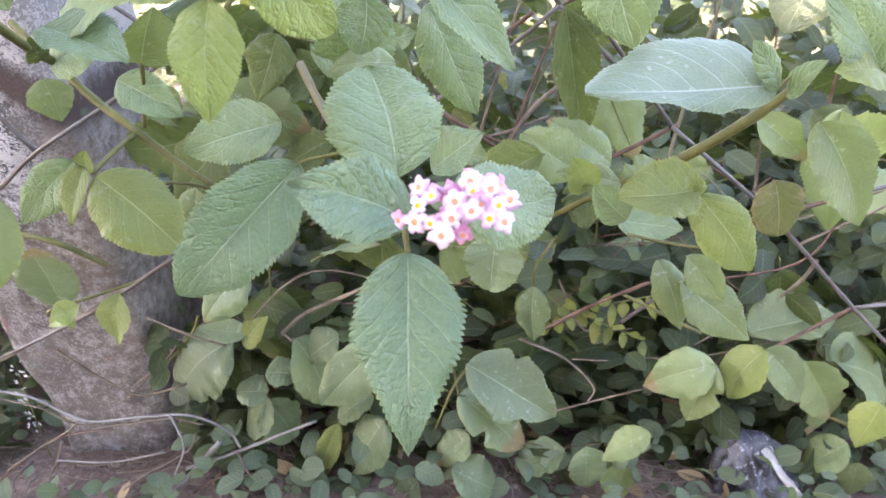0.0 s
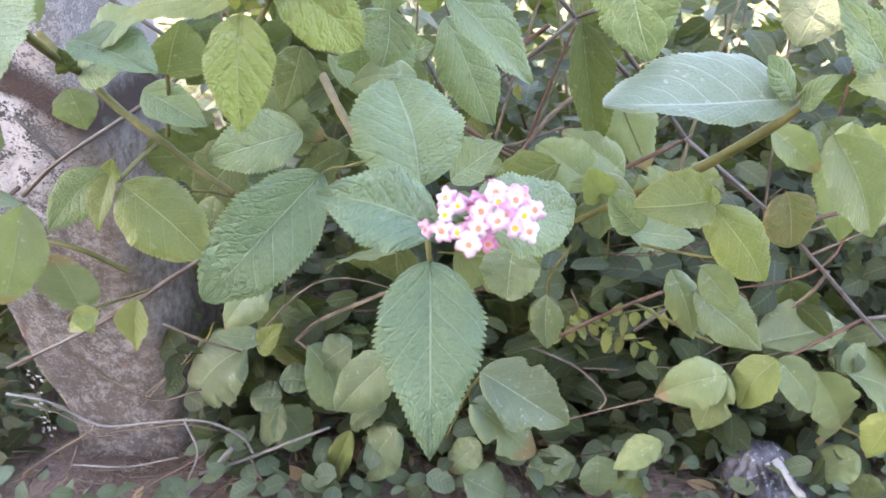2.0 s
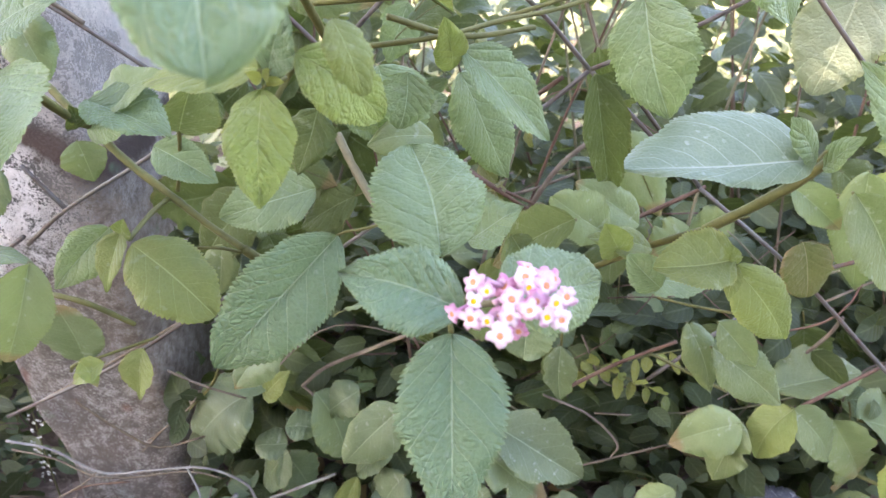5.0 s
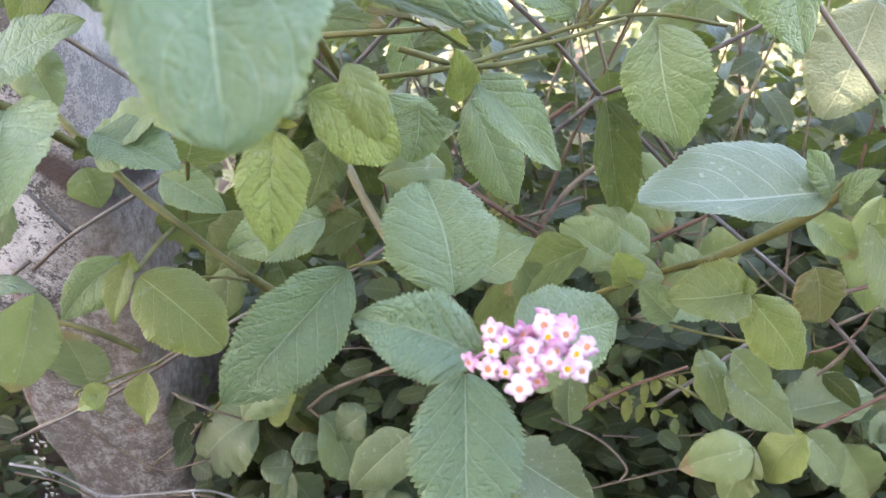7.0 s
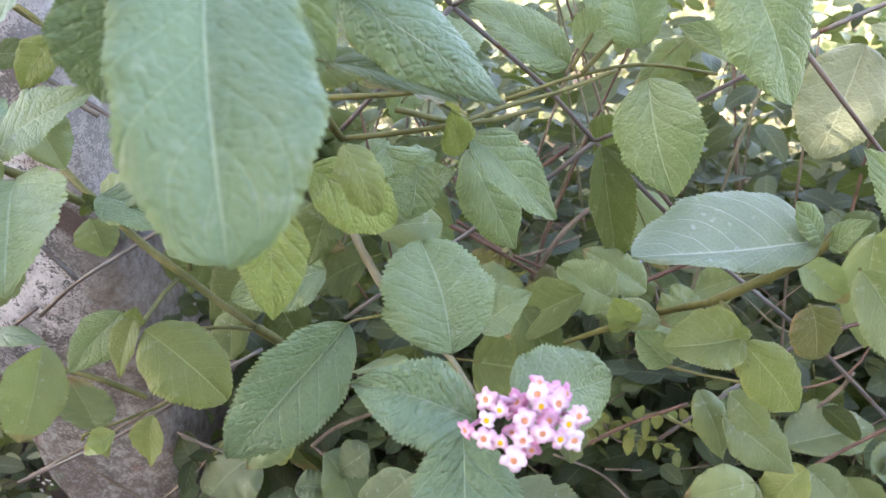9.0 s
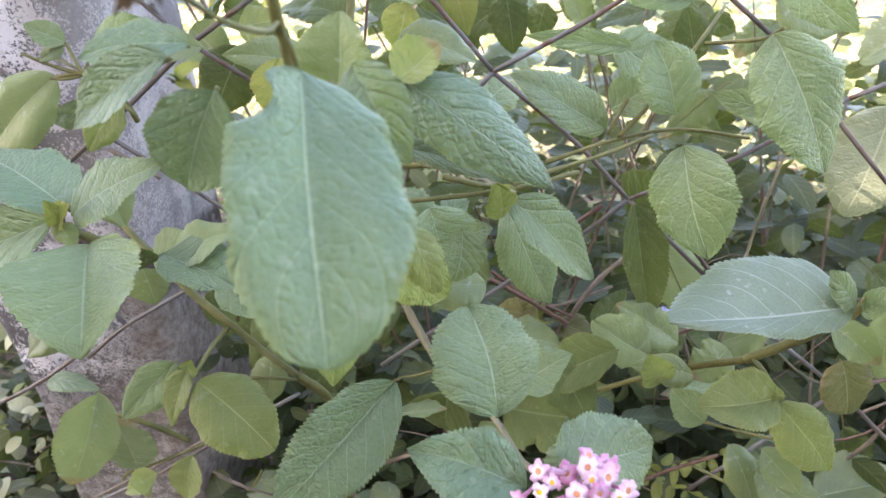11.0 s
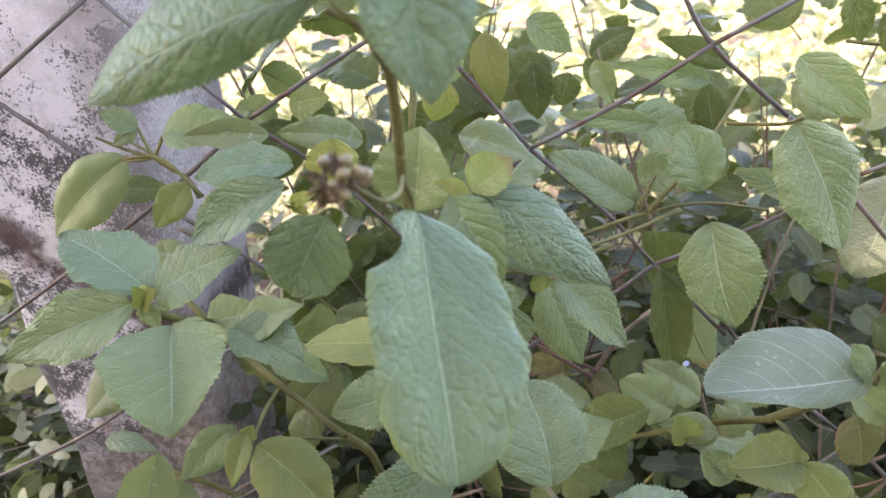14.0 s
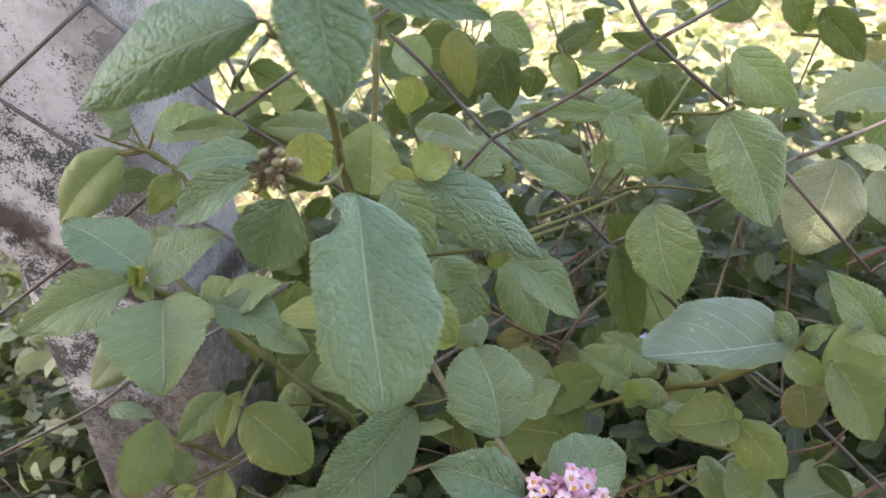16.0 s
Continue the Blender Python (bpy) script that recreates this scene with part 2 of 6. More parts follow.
    # a red-brown band of bare stone along the break
    off = maths(t, "ADD", maths(t, "MULTIPLY_ADD", sep.outputs[0], 0.85, sep.outputs[2]), maths(t, "MULTIPLY_ADD", midn, 0.05, -0.206))
    band = maths(t, "MULTIPLY", ramp(t, maths(t, "ABSOLUTE", off), [(0.009, (1, 1, 1)), (0.022, (0, 0, 0))]), ramp(t, patchy, [(0.36, (0, 0, 0)), (0.46, (1, 1, 1))]))
    col = blend(t, maths(t, "MULTIPLY", band, 0.92), col, (0.10, 0.060, 0.050))
    green = ramp(t, noise_tex(t, co, 22.0, 3.0), [(0.67, (0, 0, 0)), (0.74, (1, 1, 1))])
    col = blend(t, maths(t, "MULTIPLY", green, 0.5), col, (0.2, 0.33, 0.2))
    high = maths(t, "ADD", maths(t, "MULTIPLY", coat, 0.7), maths(t, "MULTIPLY", midn, 1.2))
    high = maths(t, "SUBTRACT", maths(t, "SUBTRACT", high, maths(t, "MULTIPLY", black, 0.5)), maths(t, "MULTIPLY", band, 1.2))
    high = maths(t, "ADD", high, maths(t, "MULTIPLY", finen, 0.7))
    bump = node("ShaderNodeBump", Strength=0.9, Distance=0.004)
    link(maths(t, "ADD", high, maths(t, "MULTIPLY", grain, 0.2)), bump.inputs["Height"])
    p = node("ShaderNodeBsdfPrincipled", Roughness=0.9)
    link(col, p.inputs["Base Color"])
    link(bump.outputs[0], p.inputs["Normal"])
    out = node("ShaderNodeOutputMaterial")
    link(p.outputs[0], out.inputs[0])
    return m


def petal_material(name, rim, heart, reach):
    """A corolla lobe: pink towards the rim, paler towards the eye, with silky veining."""
    m, t, node, link = graph(name)
    uv = node("ShaderNodeUVMap")
    sep = node("ShaderNodeSeparateXYZ")
    link(uv.outputs[0], sep.inputs[0])
    tex = node("ShaderNodeTexCoord")
    info = node("ShaderNodeObjectInfo")
    n = noise_tex(t, tex.outputs["Object"], 500.0, 3.0)
    f = maths(t, "ADD", sep.outputs[0], maths(t, "MULTIPLY_ADD", n, 0.4, -0.2))
    f = maths(t, "ADD", f, maths(t, "MULTIPLY_ADD", info.outputs["Random"], 0.7, -0.4))
    col = blend(t, ramp(t, f, [(reach, (0, 0, 0)), (min(1.0, reach + 0.5), (1, 1, 1))]), heart, rim)
    p = node("ShaderNodeBsdfPrincipled", Roughness=0.55)
    p.inputs["Sheen Weight"].default_value = 0.2
    link(col, p.inputs["Base Color"])
    bump = node("ShaderNodeBump", Strength=0.4, Distance=0.0003)
    link(n, bump.inputs["Height"])
    link(bump.outputs[0], p.inputs["Normal"])
    tr = node("ShaderNodeBsdfTranslucent")
    link(col, tr.inputs[0])
    mix = node("ShaderNodeMixShader")
    mix.inputs[0].default_value = 0.3
    link(p.outputs[0], mix.inputs[1])
    link(tr.outputs[0], mix.inputs[2])
    out = node("ShaderNodeOutputMaterial")
    link(mix.outputs[0], out.inputs[0])
    return m


LEAF = {
    "green": leaf_material("lantana leaf", (0.090, 0.140, 0.061), (0.135, 0.190, 0.086), (0.29, 0.37, 0.24), (0.15, 0.21, 0.08), glow=0.24, rough=0.43, spec=0.48, crinkle=0.85, ribs=1.15, spread=0.35),
    "fresh": leaf_material("lantana leaf fresh", (0.077, 0.137, 0.070), (0.114, 0.178, 0.095), (0.32, 0.40, 0.26), (0.17, 0.22, 0.09), glow=0.2, rough=0.45, spec=0.40, ribs=0.75, spread=0.05, crinkle=0.8),
    "blue": leaf_material("lantana leaf bluish", (0.082, 0.124, 0.076), (0.128, 0.172, 0.112), (0.36, 0.40, 0.33), (0.19, 0.25, 0.16), rough=0.45, spec=0.42, crinkle=0.45, ribs=1.3, spread=0.02, dust=0.45),
    "lime": leaf_material("lantana leaf young", (0.126, 0.158, 0.048), (0.182, 0.212, 0.067), (0.30, 0.35, 0.15), (0.24, 0.24, 0.08), rough=0.45, crinkle=0.6, ribs=1.0, withered=0.7, spec=0.30),
    "quilted": leaf_material("lantana leaf light", (0.141, 0.190, 0.049), (0.200, 0.252, 0.070), (0.32, 0.37, 0.16), (0.24, 0.25, 0.08), rough=0.42, spec=0.48, crinkle=1.05, ribs=1.2, spread=0.1),
    "deep": leaf_material("lantana leaf deep green", (0.063, 0.118, 0.060), (0.100, 0.160, 0.083), (0.28, 0.35, 0.23), (0.13, 0.18, 0.07), glow=0.17, rough=0.42, spec=0.48, crinkle=1.0, ribs=1.15, spread=0.1),
    "yellow": leaf_material("lantana leaf yellowing", (0.244, 0.257, 0.061), (0.339, 0.337, 0.092), (0.42, 0.45, 0.25), (0.36, 0.31, 0.10), glow=0.45, spec=0.30),
    "pale": leaf_material("lantana leaf pale", (0.170, 0.202, 0.125), (0.226, 0.252, 0.165), (0.34, 0.37, 0.25), (0.24, 0.25, 0.12), glow=0.15, crinkle=0.6, spec=0.3),
    # Darkened leaf tone: shaded gaps and backlit silhouettes put into the colour.
    "dark": leaf_material("lantana leaf shade-dark", (0.044, 0.062, 0.023), (0.074, 0.096, 0.034), (0.16, 0.20, 0.11), (0.11, 0.115, 0.05), crinkle=0.7, rough=0.45, spec=0.07, glow=0.18, withered=0.6),
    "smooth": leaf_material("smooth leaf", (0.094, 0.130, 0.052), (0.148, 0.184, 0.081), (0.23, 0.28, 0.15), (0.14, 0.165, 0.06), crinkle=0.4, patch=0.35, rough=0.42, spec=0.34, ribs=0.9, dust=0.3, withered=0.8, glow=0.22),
    # The smooth leaf again, darker and cooler: shade near the ground as colour.
    "cool": leaf_material("shade-toned smooth leaf", (0.078, 0.113, 0.055), (0.123, 0.160, 0.086), (0.22, 0.28, 0.16), (0.14, 0.17, 0.07), crinkle=0.4, patch=0.35, rough=0.42, spec=0.34, ribs=0.9, dust=0.3, withered=0.8, glow=0.22),
    "brown": leaf_material("withering leaf", (0.082, 0.088, 0.028), (0.118, 0.104, 0.034), (0.26, 0.23, 0.13), (0.24, 0.12, 0.06), crinkle=0.7, spec=0.30),
}
STEM_GREEN = rough_material("green stem", (0.085, 0.088, 0.026), (0.150, 0.142, 0.048), 60, 300, 0.0006, 0.6)
STEM_BROWN = rough_material("woody stem", (0.12, 0.11, 0.065), (0.22, 0.20, 0.125), 50, 260, 0.001, 0.8)
TWIG_RED = rough_material("reddish twig", (0.085, 0.046, 0.032), (0.165, 0.100, 0.070), 60, 280, 0.0008, 0.75)
TWIG_GREY = rough_material("dry grey twig", (0.112, 0.086, 0.062), (0.225, 0.178, 0.132), 40, 260, 0.001, 0.85)
WIRE = rough_material("weathered wire", (0.160, 0.158, 0.152), (0.10, 0.072, 0.058), 9, 500, 0.0003, 0.55, 0.35, (0.12, 0.06, 0.042))
SOIL = rough_material("dry soil", (0.11, 0.078, 0.064), (0.225, 0.168, 0.14), 14, 90, 0.012, 0.95, 0.0, (0.32, 0.265, 0.22))
POST = post_material()
PETAL = petal_material("pink petal", (0.56, 0.33, 0.43), (0.70, 0.58, 0.62), 0.45)
PETAL_DEEP = petal_material("deep pink petal", (0.50, 0.19, 0.31), (0.60, 0.36, 0.46), 0.3)
EYE_YELLOW = rough_material("yellow eye", (0.72, 0.38, 0.005), (0.80, 0.50, 0.01), 300, 900, 0.0002, 0.6)
EYE_ORANGE = rough_material("orange eye", (0.58, 0.22, 0.10), (0.68, 0.32, 0.17), 300, 900, 0.0002, 0.6)
BERRY = rough_material("green drupe", (0.15, 0.12, 0.055), (0.27, 0.21, 0.105), 150, 500, 0.0003, 0.22)
HUSK = rough_material("dry husk", (0.05, 0.035, 0.022), (0.24, 0.17, 0.10), 150, 500, 0.0006, 0.9)
STRIP = rough_material("soiled white plastic", (0.34, 0.33, 0.31), (0.50, 0.49, 0.46), 60, 300, 0.001, 0.5)
# The pale third tone stands in for glints on the crumpled film.
PLASTIC = rough_material("dirty silver film", (0.020, 0.023, 0.034), (0.20, 0.205, 0.24), 26, 160, 0.004, 0.28, 0.2, (0.52, 0.52, 0.56))
# Darkened leaf tones that put the shade between bushes into the colour.
BUSH_SHADE = small_leaf_material("shade-dark leaves", (0.013, 0.021, 0.011), (0.058, 0.078, 0.036), 0.2, 0.45, few=0.35, spec=0.2)
# Paler twin of these leaves: the garden's sunlight put into the colour.
BUSH_SUN = small_leaf_material("sun-pale leaves", (0.06, 0.08, 0.030), (0.42, 0.43, 0.28), 0.4)
BUSH_COOL = small_leaf_material("creeper leaves", (0.040, 0.062, 0.042), (0.13, 0.17, 0.11), 0.25)
LITTER = small_leaf_material("leaf litter", (0.15, 0.09, 0.05), (0.34, 0.25, 0.15), 0.1, 0.9)
# Two fifths of the leaves near black, putting the shaded gaps into colour.
PALE = small_leaf_material("pale plant leaves", (0.014, 0.021, 0.009), (0.40, 0.40, 0.24), 0.3, few=0.4, spec=0.3)
# Near-black leaf tones, standing in for the dark gaps low down.
BUSH_DARK = small_leaf_material("near-black leaves for deep shade", (0.010, 0.016, 0.008), (0.036, 0.050, 0.020), 0.2)
# Dry grass, its tones paled towards cream for the sun glare.
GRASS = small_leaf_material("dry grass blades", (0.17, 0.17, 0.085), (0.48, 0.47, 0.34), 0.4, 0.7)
PETAL_BLUE = petal_material("pale blue petal", (0.34, 0.38, 0.72), (0.60, 0.64, 0.85), 0.4)
TWIG_PALE = rough_material("bleached twig", (0.16, 0.148, 0.14), (0.31, 0.29, 0.27), 40, 260, 0.001, 0.85)
WHITE_PETAL = rough_material("tiny white petals", (0.60, 0.60, 0.55), (0.80, 0.80, 0.76), 200, 600, 0.0003, 0.7)

# ---- builders ----
def mesh_of(name, verts, faces, materials, uvs=None, slots=None, smooth=True):
    me = bpy.data.meshes.new(name)
    me.from_pydata([tuple(v) for v in verts], [], [tuple(f) for f in faces])
    for m in materials:
        me.materials.append(m)
    if uvs is not None:
        layer = me.uv_layers.new(name="UVMap")
        flat = np.asarray(uvs, dtype=np.float32)[[i for f in faces for i in f]]
        layer.data.foreach_set("uv", flat.ravel())
    if slots is not None:
        me.polygons.foreach_set("material_index", slots)
    if smooth:
        me.polygons.foreach_set("use_smooth", [True] * len(faces))
    me.update()
    return me


def part(name, mesh, parent, label=""):
    ob = new(name, mesh)
    ob.parent = parent
    return tagged(ob, label)


def smooth_line(points, steps):
    """A Catmull-Rom line through the points."""
    p = [Vector(q) for q in points]
    p = [2 * p[0] - p[1]] + p + [2 * p[-1] - p[-2]]
    out = []
    for i in range(1, len(p) - 2):
        a, b, c, d = p[i - 1:i + 3]
        for k in range(steps):
            s = k / steps
            out.append(0.5 * ((2 * b) + (c - a) * s + (2 * a - 5 * b + 4 * c - d) * s * s + (3 * b - a - 3 * c + d) * s ** 3))
    out.append(p[-2])
    return out


def tube_data(points, r0, r1, sides=8, steps=5, knobs=0.0, seed=0, curved=True):
    """Vertices and faces of a tapering round stem along the points, swollen a little at random."""
    rnd = random.Random(seed)
    line = smooth_line(points, steps) if curved and len(points) > 2 else [Vector(q) for q in points]
    if len(line) == 2:
        line = [line[0].lerp(line[1], k / 4) for k in range(5)]
    verts, faces = [], []
    side = None
    for i, q in enumerate(line):
        d = (line[min(i + 1, len(line) - 1)] - line[max(i - 1, 0)]).normalized()
        if side is None:
            side = d.orthogonal().normalized()
        side = (side - d * side.dot(d)).normalized()
        up = d.cross(side)
        r = (r0 + (r1 - r0) * i / (len(line) - 1)) * (1 + knobs * rnd.uniform(-1, 1))
        for k in range(sides):
            a = 2 * math.pi * k / sides
            verts.append(q + (side * math.cos(a) + up * math.sin(a)) * r)
        if i:
            for k in range(sides):
                a, b = (i - 1) * sides + k, (i - 1) * sides + (k + 1) % sides
                faces.append((a, b, b + sides, a + sides))
    faces.append(tuple(range(sides - 1, -1, -1)))
    last = len(verts) - sides
    faces.append(tuple(range(last, last + sides)))
    return verts, faces


def stem(parent, points, r0, r1, material, name="stem", knobs=0.12, label=""):
    thin = 0.72 if name == "twig" else 1.0
    v, f = tube_data(points, r0 * thin, r1 * thin, 8, 6, knobs, len(points) + int(1000 * abs(points[0][0])))
    return part(name, mesh_of(name, v, f, [material]), parent, label)


def blade(length, width, bulge, fold, seed, nu=96, nv=14, teeth=24, wave=0.5, round_tip=0.0, notch=0.0, peak=0.40, lop=0.0, blunt=0.0, relief=0.012, teeth_deep=0.075, bitten=0.0):
    """A toothed, quilted leaf blade from (0,0,0) to (length,0,0), its upper face towards +z."""
    rnd = random.Random(seed)
    verts, uvs, faces = [], [], []
    ph = [rnd.uniform(0, 6.28) for _ in range(8)]
    skew = rnd.uniform(-0.05, 0.05)
    twist = rnd.uniform(-0.6, 0.6)
    curl = rnd.uniform(0.05, 0.36)
    ribs = rnd.uniform(0.82, 1.12)
    ragged = rnd.uniform(0.7, 1.3)
    bites = [(rnd.uniform(0.25, 0.9), rnd.choice((-1, 1)), rnd.uniform(0.03, 0.08), bitten * rnd.uniform(0.4, 1.0)) for _ in range(3 if bitten else 0)]
    # round shoulders at the stalk; the tip from drawn out to blunt
    base_power = 0.62 - 0.2 * blunt
    tip_power = 1.18 - 0.66 * min(1.0, round_tip)
    drawn = max(0.0, 0.16 - 0.5 * round_tip)
    for i in range(nu + 1):
        u = i / nu
        q = (peak - u) / peak if u < peak else (u - peak) / (1 - peak)
        w = max(0.0, 1 - q * q) ** (base_power if u < peak else tip_power)
        if u > 0.5:
            w *= 1 - drawn * math.sin(math.pi * (u - 0.5) * 2) ** 2
        w = max(w, 0.012 * (1 - u))
        x = (u * teeth) % 1.0
        tooth = math.sin(math.pi / 2 * (x / 0.7 if x < 0.7 else (1 - x) / 0.3))
        for j in range(nv + 1):
            s = j / nv * 2 - 1
            flank = 1 if s > 0 else -1
            edge = w * width / 2 * (1 + lop * max(-1.0, min(1.0, s * 8)))
            edge *= 1 + 0.025 * math.sin(u * 17 + ph[3] + flank) + 0.02 * math.sin(u * 29 + ph[4] * flank)
            for bu, bs, bw, bd in bites:
                if bs == flank:
                    edge *= 1 - bd * math.exp(-((u - bu) / bw) ** 2) * s * s
            lead = 0.0
            if abs(s) > 0.999 and 0.05 < u < 0.985:
                edge *= 1 + (tooth - 0.5) * teeth_deep * ragged * (0.8 + 0.2 * math.sin(u * 51 + ph[5] * flank))
                lead = -0.22 * length / teeth * tooth
            if notch and s < 0 and 0.06 < u < 0.30:
                edge *= 1 - notch * math.sin((u - 0.06) / 0.24 * math.pi) * (s ** 2)
            y = s * edge + skew * width * math.sin(u * math.pi) * (1 - abs(s))
            z = 4 * bulge * length * u * (1 - u) + fold * abs(s) ** 1.3 * edge
            un = (u + 0.030 * math.sin(u * 9 + ph[3]) * abs(s) + 0.016 * flank * math.sin(abs(s) * 4 + ph[4])) * ribs
            row = un * 6.2 - abs(s) * 2.1 + 0.5 + 0.5 * (flank > 0)
            crease = abs((row % 1.0) - 0.5) * 2
            z += relief * width * (1 - crease ** 2.2) * min(1, w * 1.4) * min(1.0, abs(s) * 4) * (1 - 0.35 * abs(s)) * wave * 1.6
            z += wave * 0.042 * width * abs(s) ** 2 * math.sin(u * 13 * ragged + ph[0] + 2.1 * flank)
            z += wave * 0.022 * width * abs(s) ** 3 * math.sin(u * 37 + ph[6] * flank)
            z += wave * 0.034 * width * math.sin(u * 6 + ph[1] + s * 1.6)
            z += y * math.sin(twist * (u - 0.35)) - curl * edge * abs(s) ** 4
            z -= 0.012 * width * math.exp(-(s / 0.12) ** 2)
            verts.append((u * length - 0.035 * length * abs(s) * math.sin(u * math.pi) - lead, y, z))
            uvs.append((un, 0.5 + s / 2))
    for i in range(nu):
        for j in range(nv):
            k = i * (nv + 1) + j
            faces.append((k, k + nv + 1, k + nv + 2, k + 1))
    return verts, faces, uvs


def lay(base, tip, facing):
    """The pose of a blade from base to tip whose upper face looks along facing."""
    x = (Vector(tip) - Vector(base)).normalized()
    z = Vector(facing)
    z = (z - x * z.dot(x)).normalized()
    y = z.cross(x)
    m = Matrix((x, y, z)).transposed().to_4x4()
    m.translation = Vector(base)
    return m


leaf_count = [0]
FILL = {}


def fill_leaves(parent, count, place, size, kinds, seed, facing=(0, -0.8, 0.7), spread=0.55):
    """Leaves of a branch farther back, with a few shared blades, each an own part."""
    rnd = random.Random(seed)
    for _ in range(count):
        kind, shape = rnd.choice(kinds), rnd.randrange(4)
        if (kind, shape) not in FILL:
            v, f, uv = blade(0.06, 0.06 * (0.62 + 0.08 * shape), 0.03 + 0.03 * shape, 0.12 + 0.08 * shape, 900 + shape, 52, 8, 13, 0.6, 0.15 + 0.2 * shape, bitten=0.15 * shape)
            tv, tf = tube_data([(-0.014, 0, -0.004), (-0.006, 0, -0.001), (0.02, 0, 0.002), (0.055, 0, 0.0)], 0.0009, 0.0003, 5, 2)
            n = len(v)
            FILL[kind, shape] = mesh_of("leaf", v + [tuple(q) for q in tv], f + [tuple(i + n for i in q) for q in tf], [LEAF[kind], STEM_GREEN], uv + [(0.5, 0.5)] * len(tv), [0] * len(f) + [1] * len(tf))
        at = place(rnd)
        if at is None:
            continue
        a = rnd.uniform(0, 2 * math.pi)
        x = Vector((math.cos(a), 0.35 * math.sin(a), rnd.uniform(-1.1, 0.35)))
        z = Vector(facing) + Vector((rnd.gauss(0, spread), rnd.gauss(0, spread), rnd.gauss(0, spread)))
        ob = part("leaf", FILL[kind, shape], parent)
        ob.matrix_basis = lay(at, Vector(at) + x, z) @ Matrix.Scale(rnd.uniform(*size) / 0.06, 4)


def leaf(parent, base, tip, width, facing, kind, bulge=0.04, fold=0.15, stalk=None, wave=0.6, round_tip=0.3, notch=0.0, peak=0.40, lop=0.0, blunt=0.0, fine=1.0, bitten=0.0, label=""):
    """One leaf of a shrub as a part: blade, midrib under it, and the stalk to its stem."""
    leaf_count[0] += 1
    seed = leaf_count[0] * 7 + 3
    m = lay(base, tip, facing)
    inv = m.inverted()
    length = (Vector(tip) - Vector(base)).length
    teeth = max(9, min(34, int(27 * fine)))
    crisp = kind in ("green", "fresh", "blue", "quilted", "deep")
    v, f, uv = blade(length, width, bulge, fold, seed, 4 * teeth, max(6, 2 * int(7 * fine)), teeth, wave, round_tip, notch, peak, lop, blunt,
                     0.012 if crisp else 0.007, 0.045 if notch or kind == "blue" else 0.085 if crisp else 0.065, bitten)
    slots = [0] * len(f)
    rib = [(length * s, 0, 4 * bulge * length * s * (1 - s) - 0.0011 - 0.022 * width) for s in (0.0, 0.2, 0.45, 0.7, 0.92)]
    r = 0.0005 + 0.010 * width
    if stalk:
        end = inv @ Vector(stalk)
        rib = [tuple(end), tuple(end * 0.45 + Vector((0, 0, 0.06 * end.length)))] + rib
    tv, tf = tube_data(rib, r, r * 0.25, 6, 3, 0.0)
    n = len(v)
    v = v + [tuple(q) for q in tv]
    f = f + [tuple(i + n for i in q) for q in tf]
    uv = uv + [(0.5, 0.5)] * len(tv)
    slots += [1] * len(tf)
    ob = part("leaf", mesh_of("leaf", v, f, [LEAF[kind], STEM_GREEN], uv, slots), parent, label)
    ob.matrix_basis = m
    return ob


def thing(name, label, category, at=(0, 0, 0), group="", kind=""):
    ob = new(name)
    ob.location = at
    ob.empty_display_size = 0.02
    return tagged(ob, label, category, group, kind)


def simple_leaf(length, width, curl, nu=6):
    """A light blade of the undergrowth: a few quads, folded and arched."""
    v, uv = [], []
    for i in range(nu + 1):
        u = i / nu
        w = width / 2 * (max(u, 0.0) ** 0.5 * (1 - u) ** 0.62) * 1.62
        for s in (-1, 0, 1):
            v.append((u * length, s * w, 4 * curl * length * u * (1 - u) + 0.18 * abs(s) * w + 0.05 * length * math.sin(7 * u + curl * 90) * s * u))
            uv.append((u, 0.5 + s / 2))
    f = []
    for i in range(nu):
        for j in range(2):
            k = i * 3 + j
            f.append((k, k + 3, k + 4, k + 1))
    return np.array(v), f, uv


def scatter(name, count, place, size, aspect, material, label, category, seed, droop=0.3, nu=6, facing=(0, -0.5, 0.9), spread=0.7):
    """Many small leaves joined into one mesh; place(rnd) gives each one's base."""
    rnd = random.Random(seed)
    verts, faces, uvs = [], [], []
    n = 0
    for _ in range(count):
        at = place(rnd)
        if at is None:
            continue
        length = rnd.uniform(*size)
        v, f, uv = simple_leaf(length, length * rnd.uniform(*aspect), rnd.uniform(0.0, 0.14), nu)
        a = rnd.uniform(0, 2 * math.pi)
        x = Vector((math.cos(a), math.sin(a), rnd.uniform(-droop - 0.5, 0.5 - droop))).normalized()
        z = Vector(facing) + Vector((rnd.gauss(0, spread), rnd.gauss(0, spread), rnd.gauss(0, spread * 0.6)))
        z = (z - x * z.dot(x)).normalized()
        y = z.cross(x)
        r = np.array((x, y, z))
        verts.append(v @ r + np.array(at))
        faces += [tuple(i + n for i in q) for q in f]
        uvs += uv
        n += len(v)
    me = mesh_of(name, np.vstack(verts).tolist(), faces, [material], uvs)
    return tagged(new(name, me), label, category, "", "stuff")


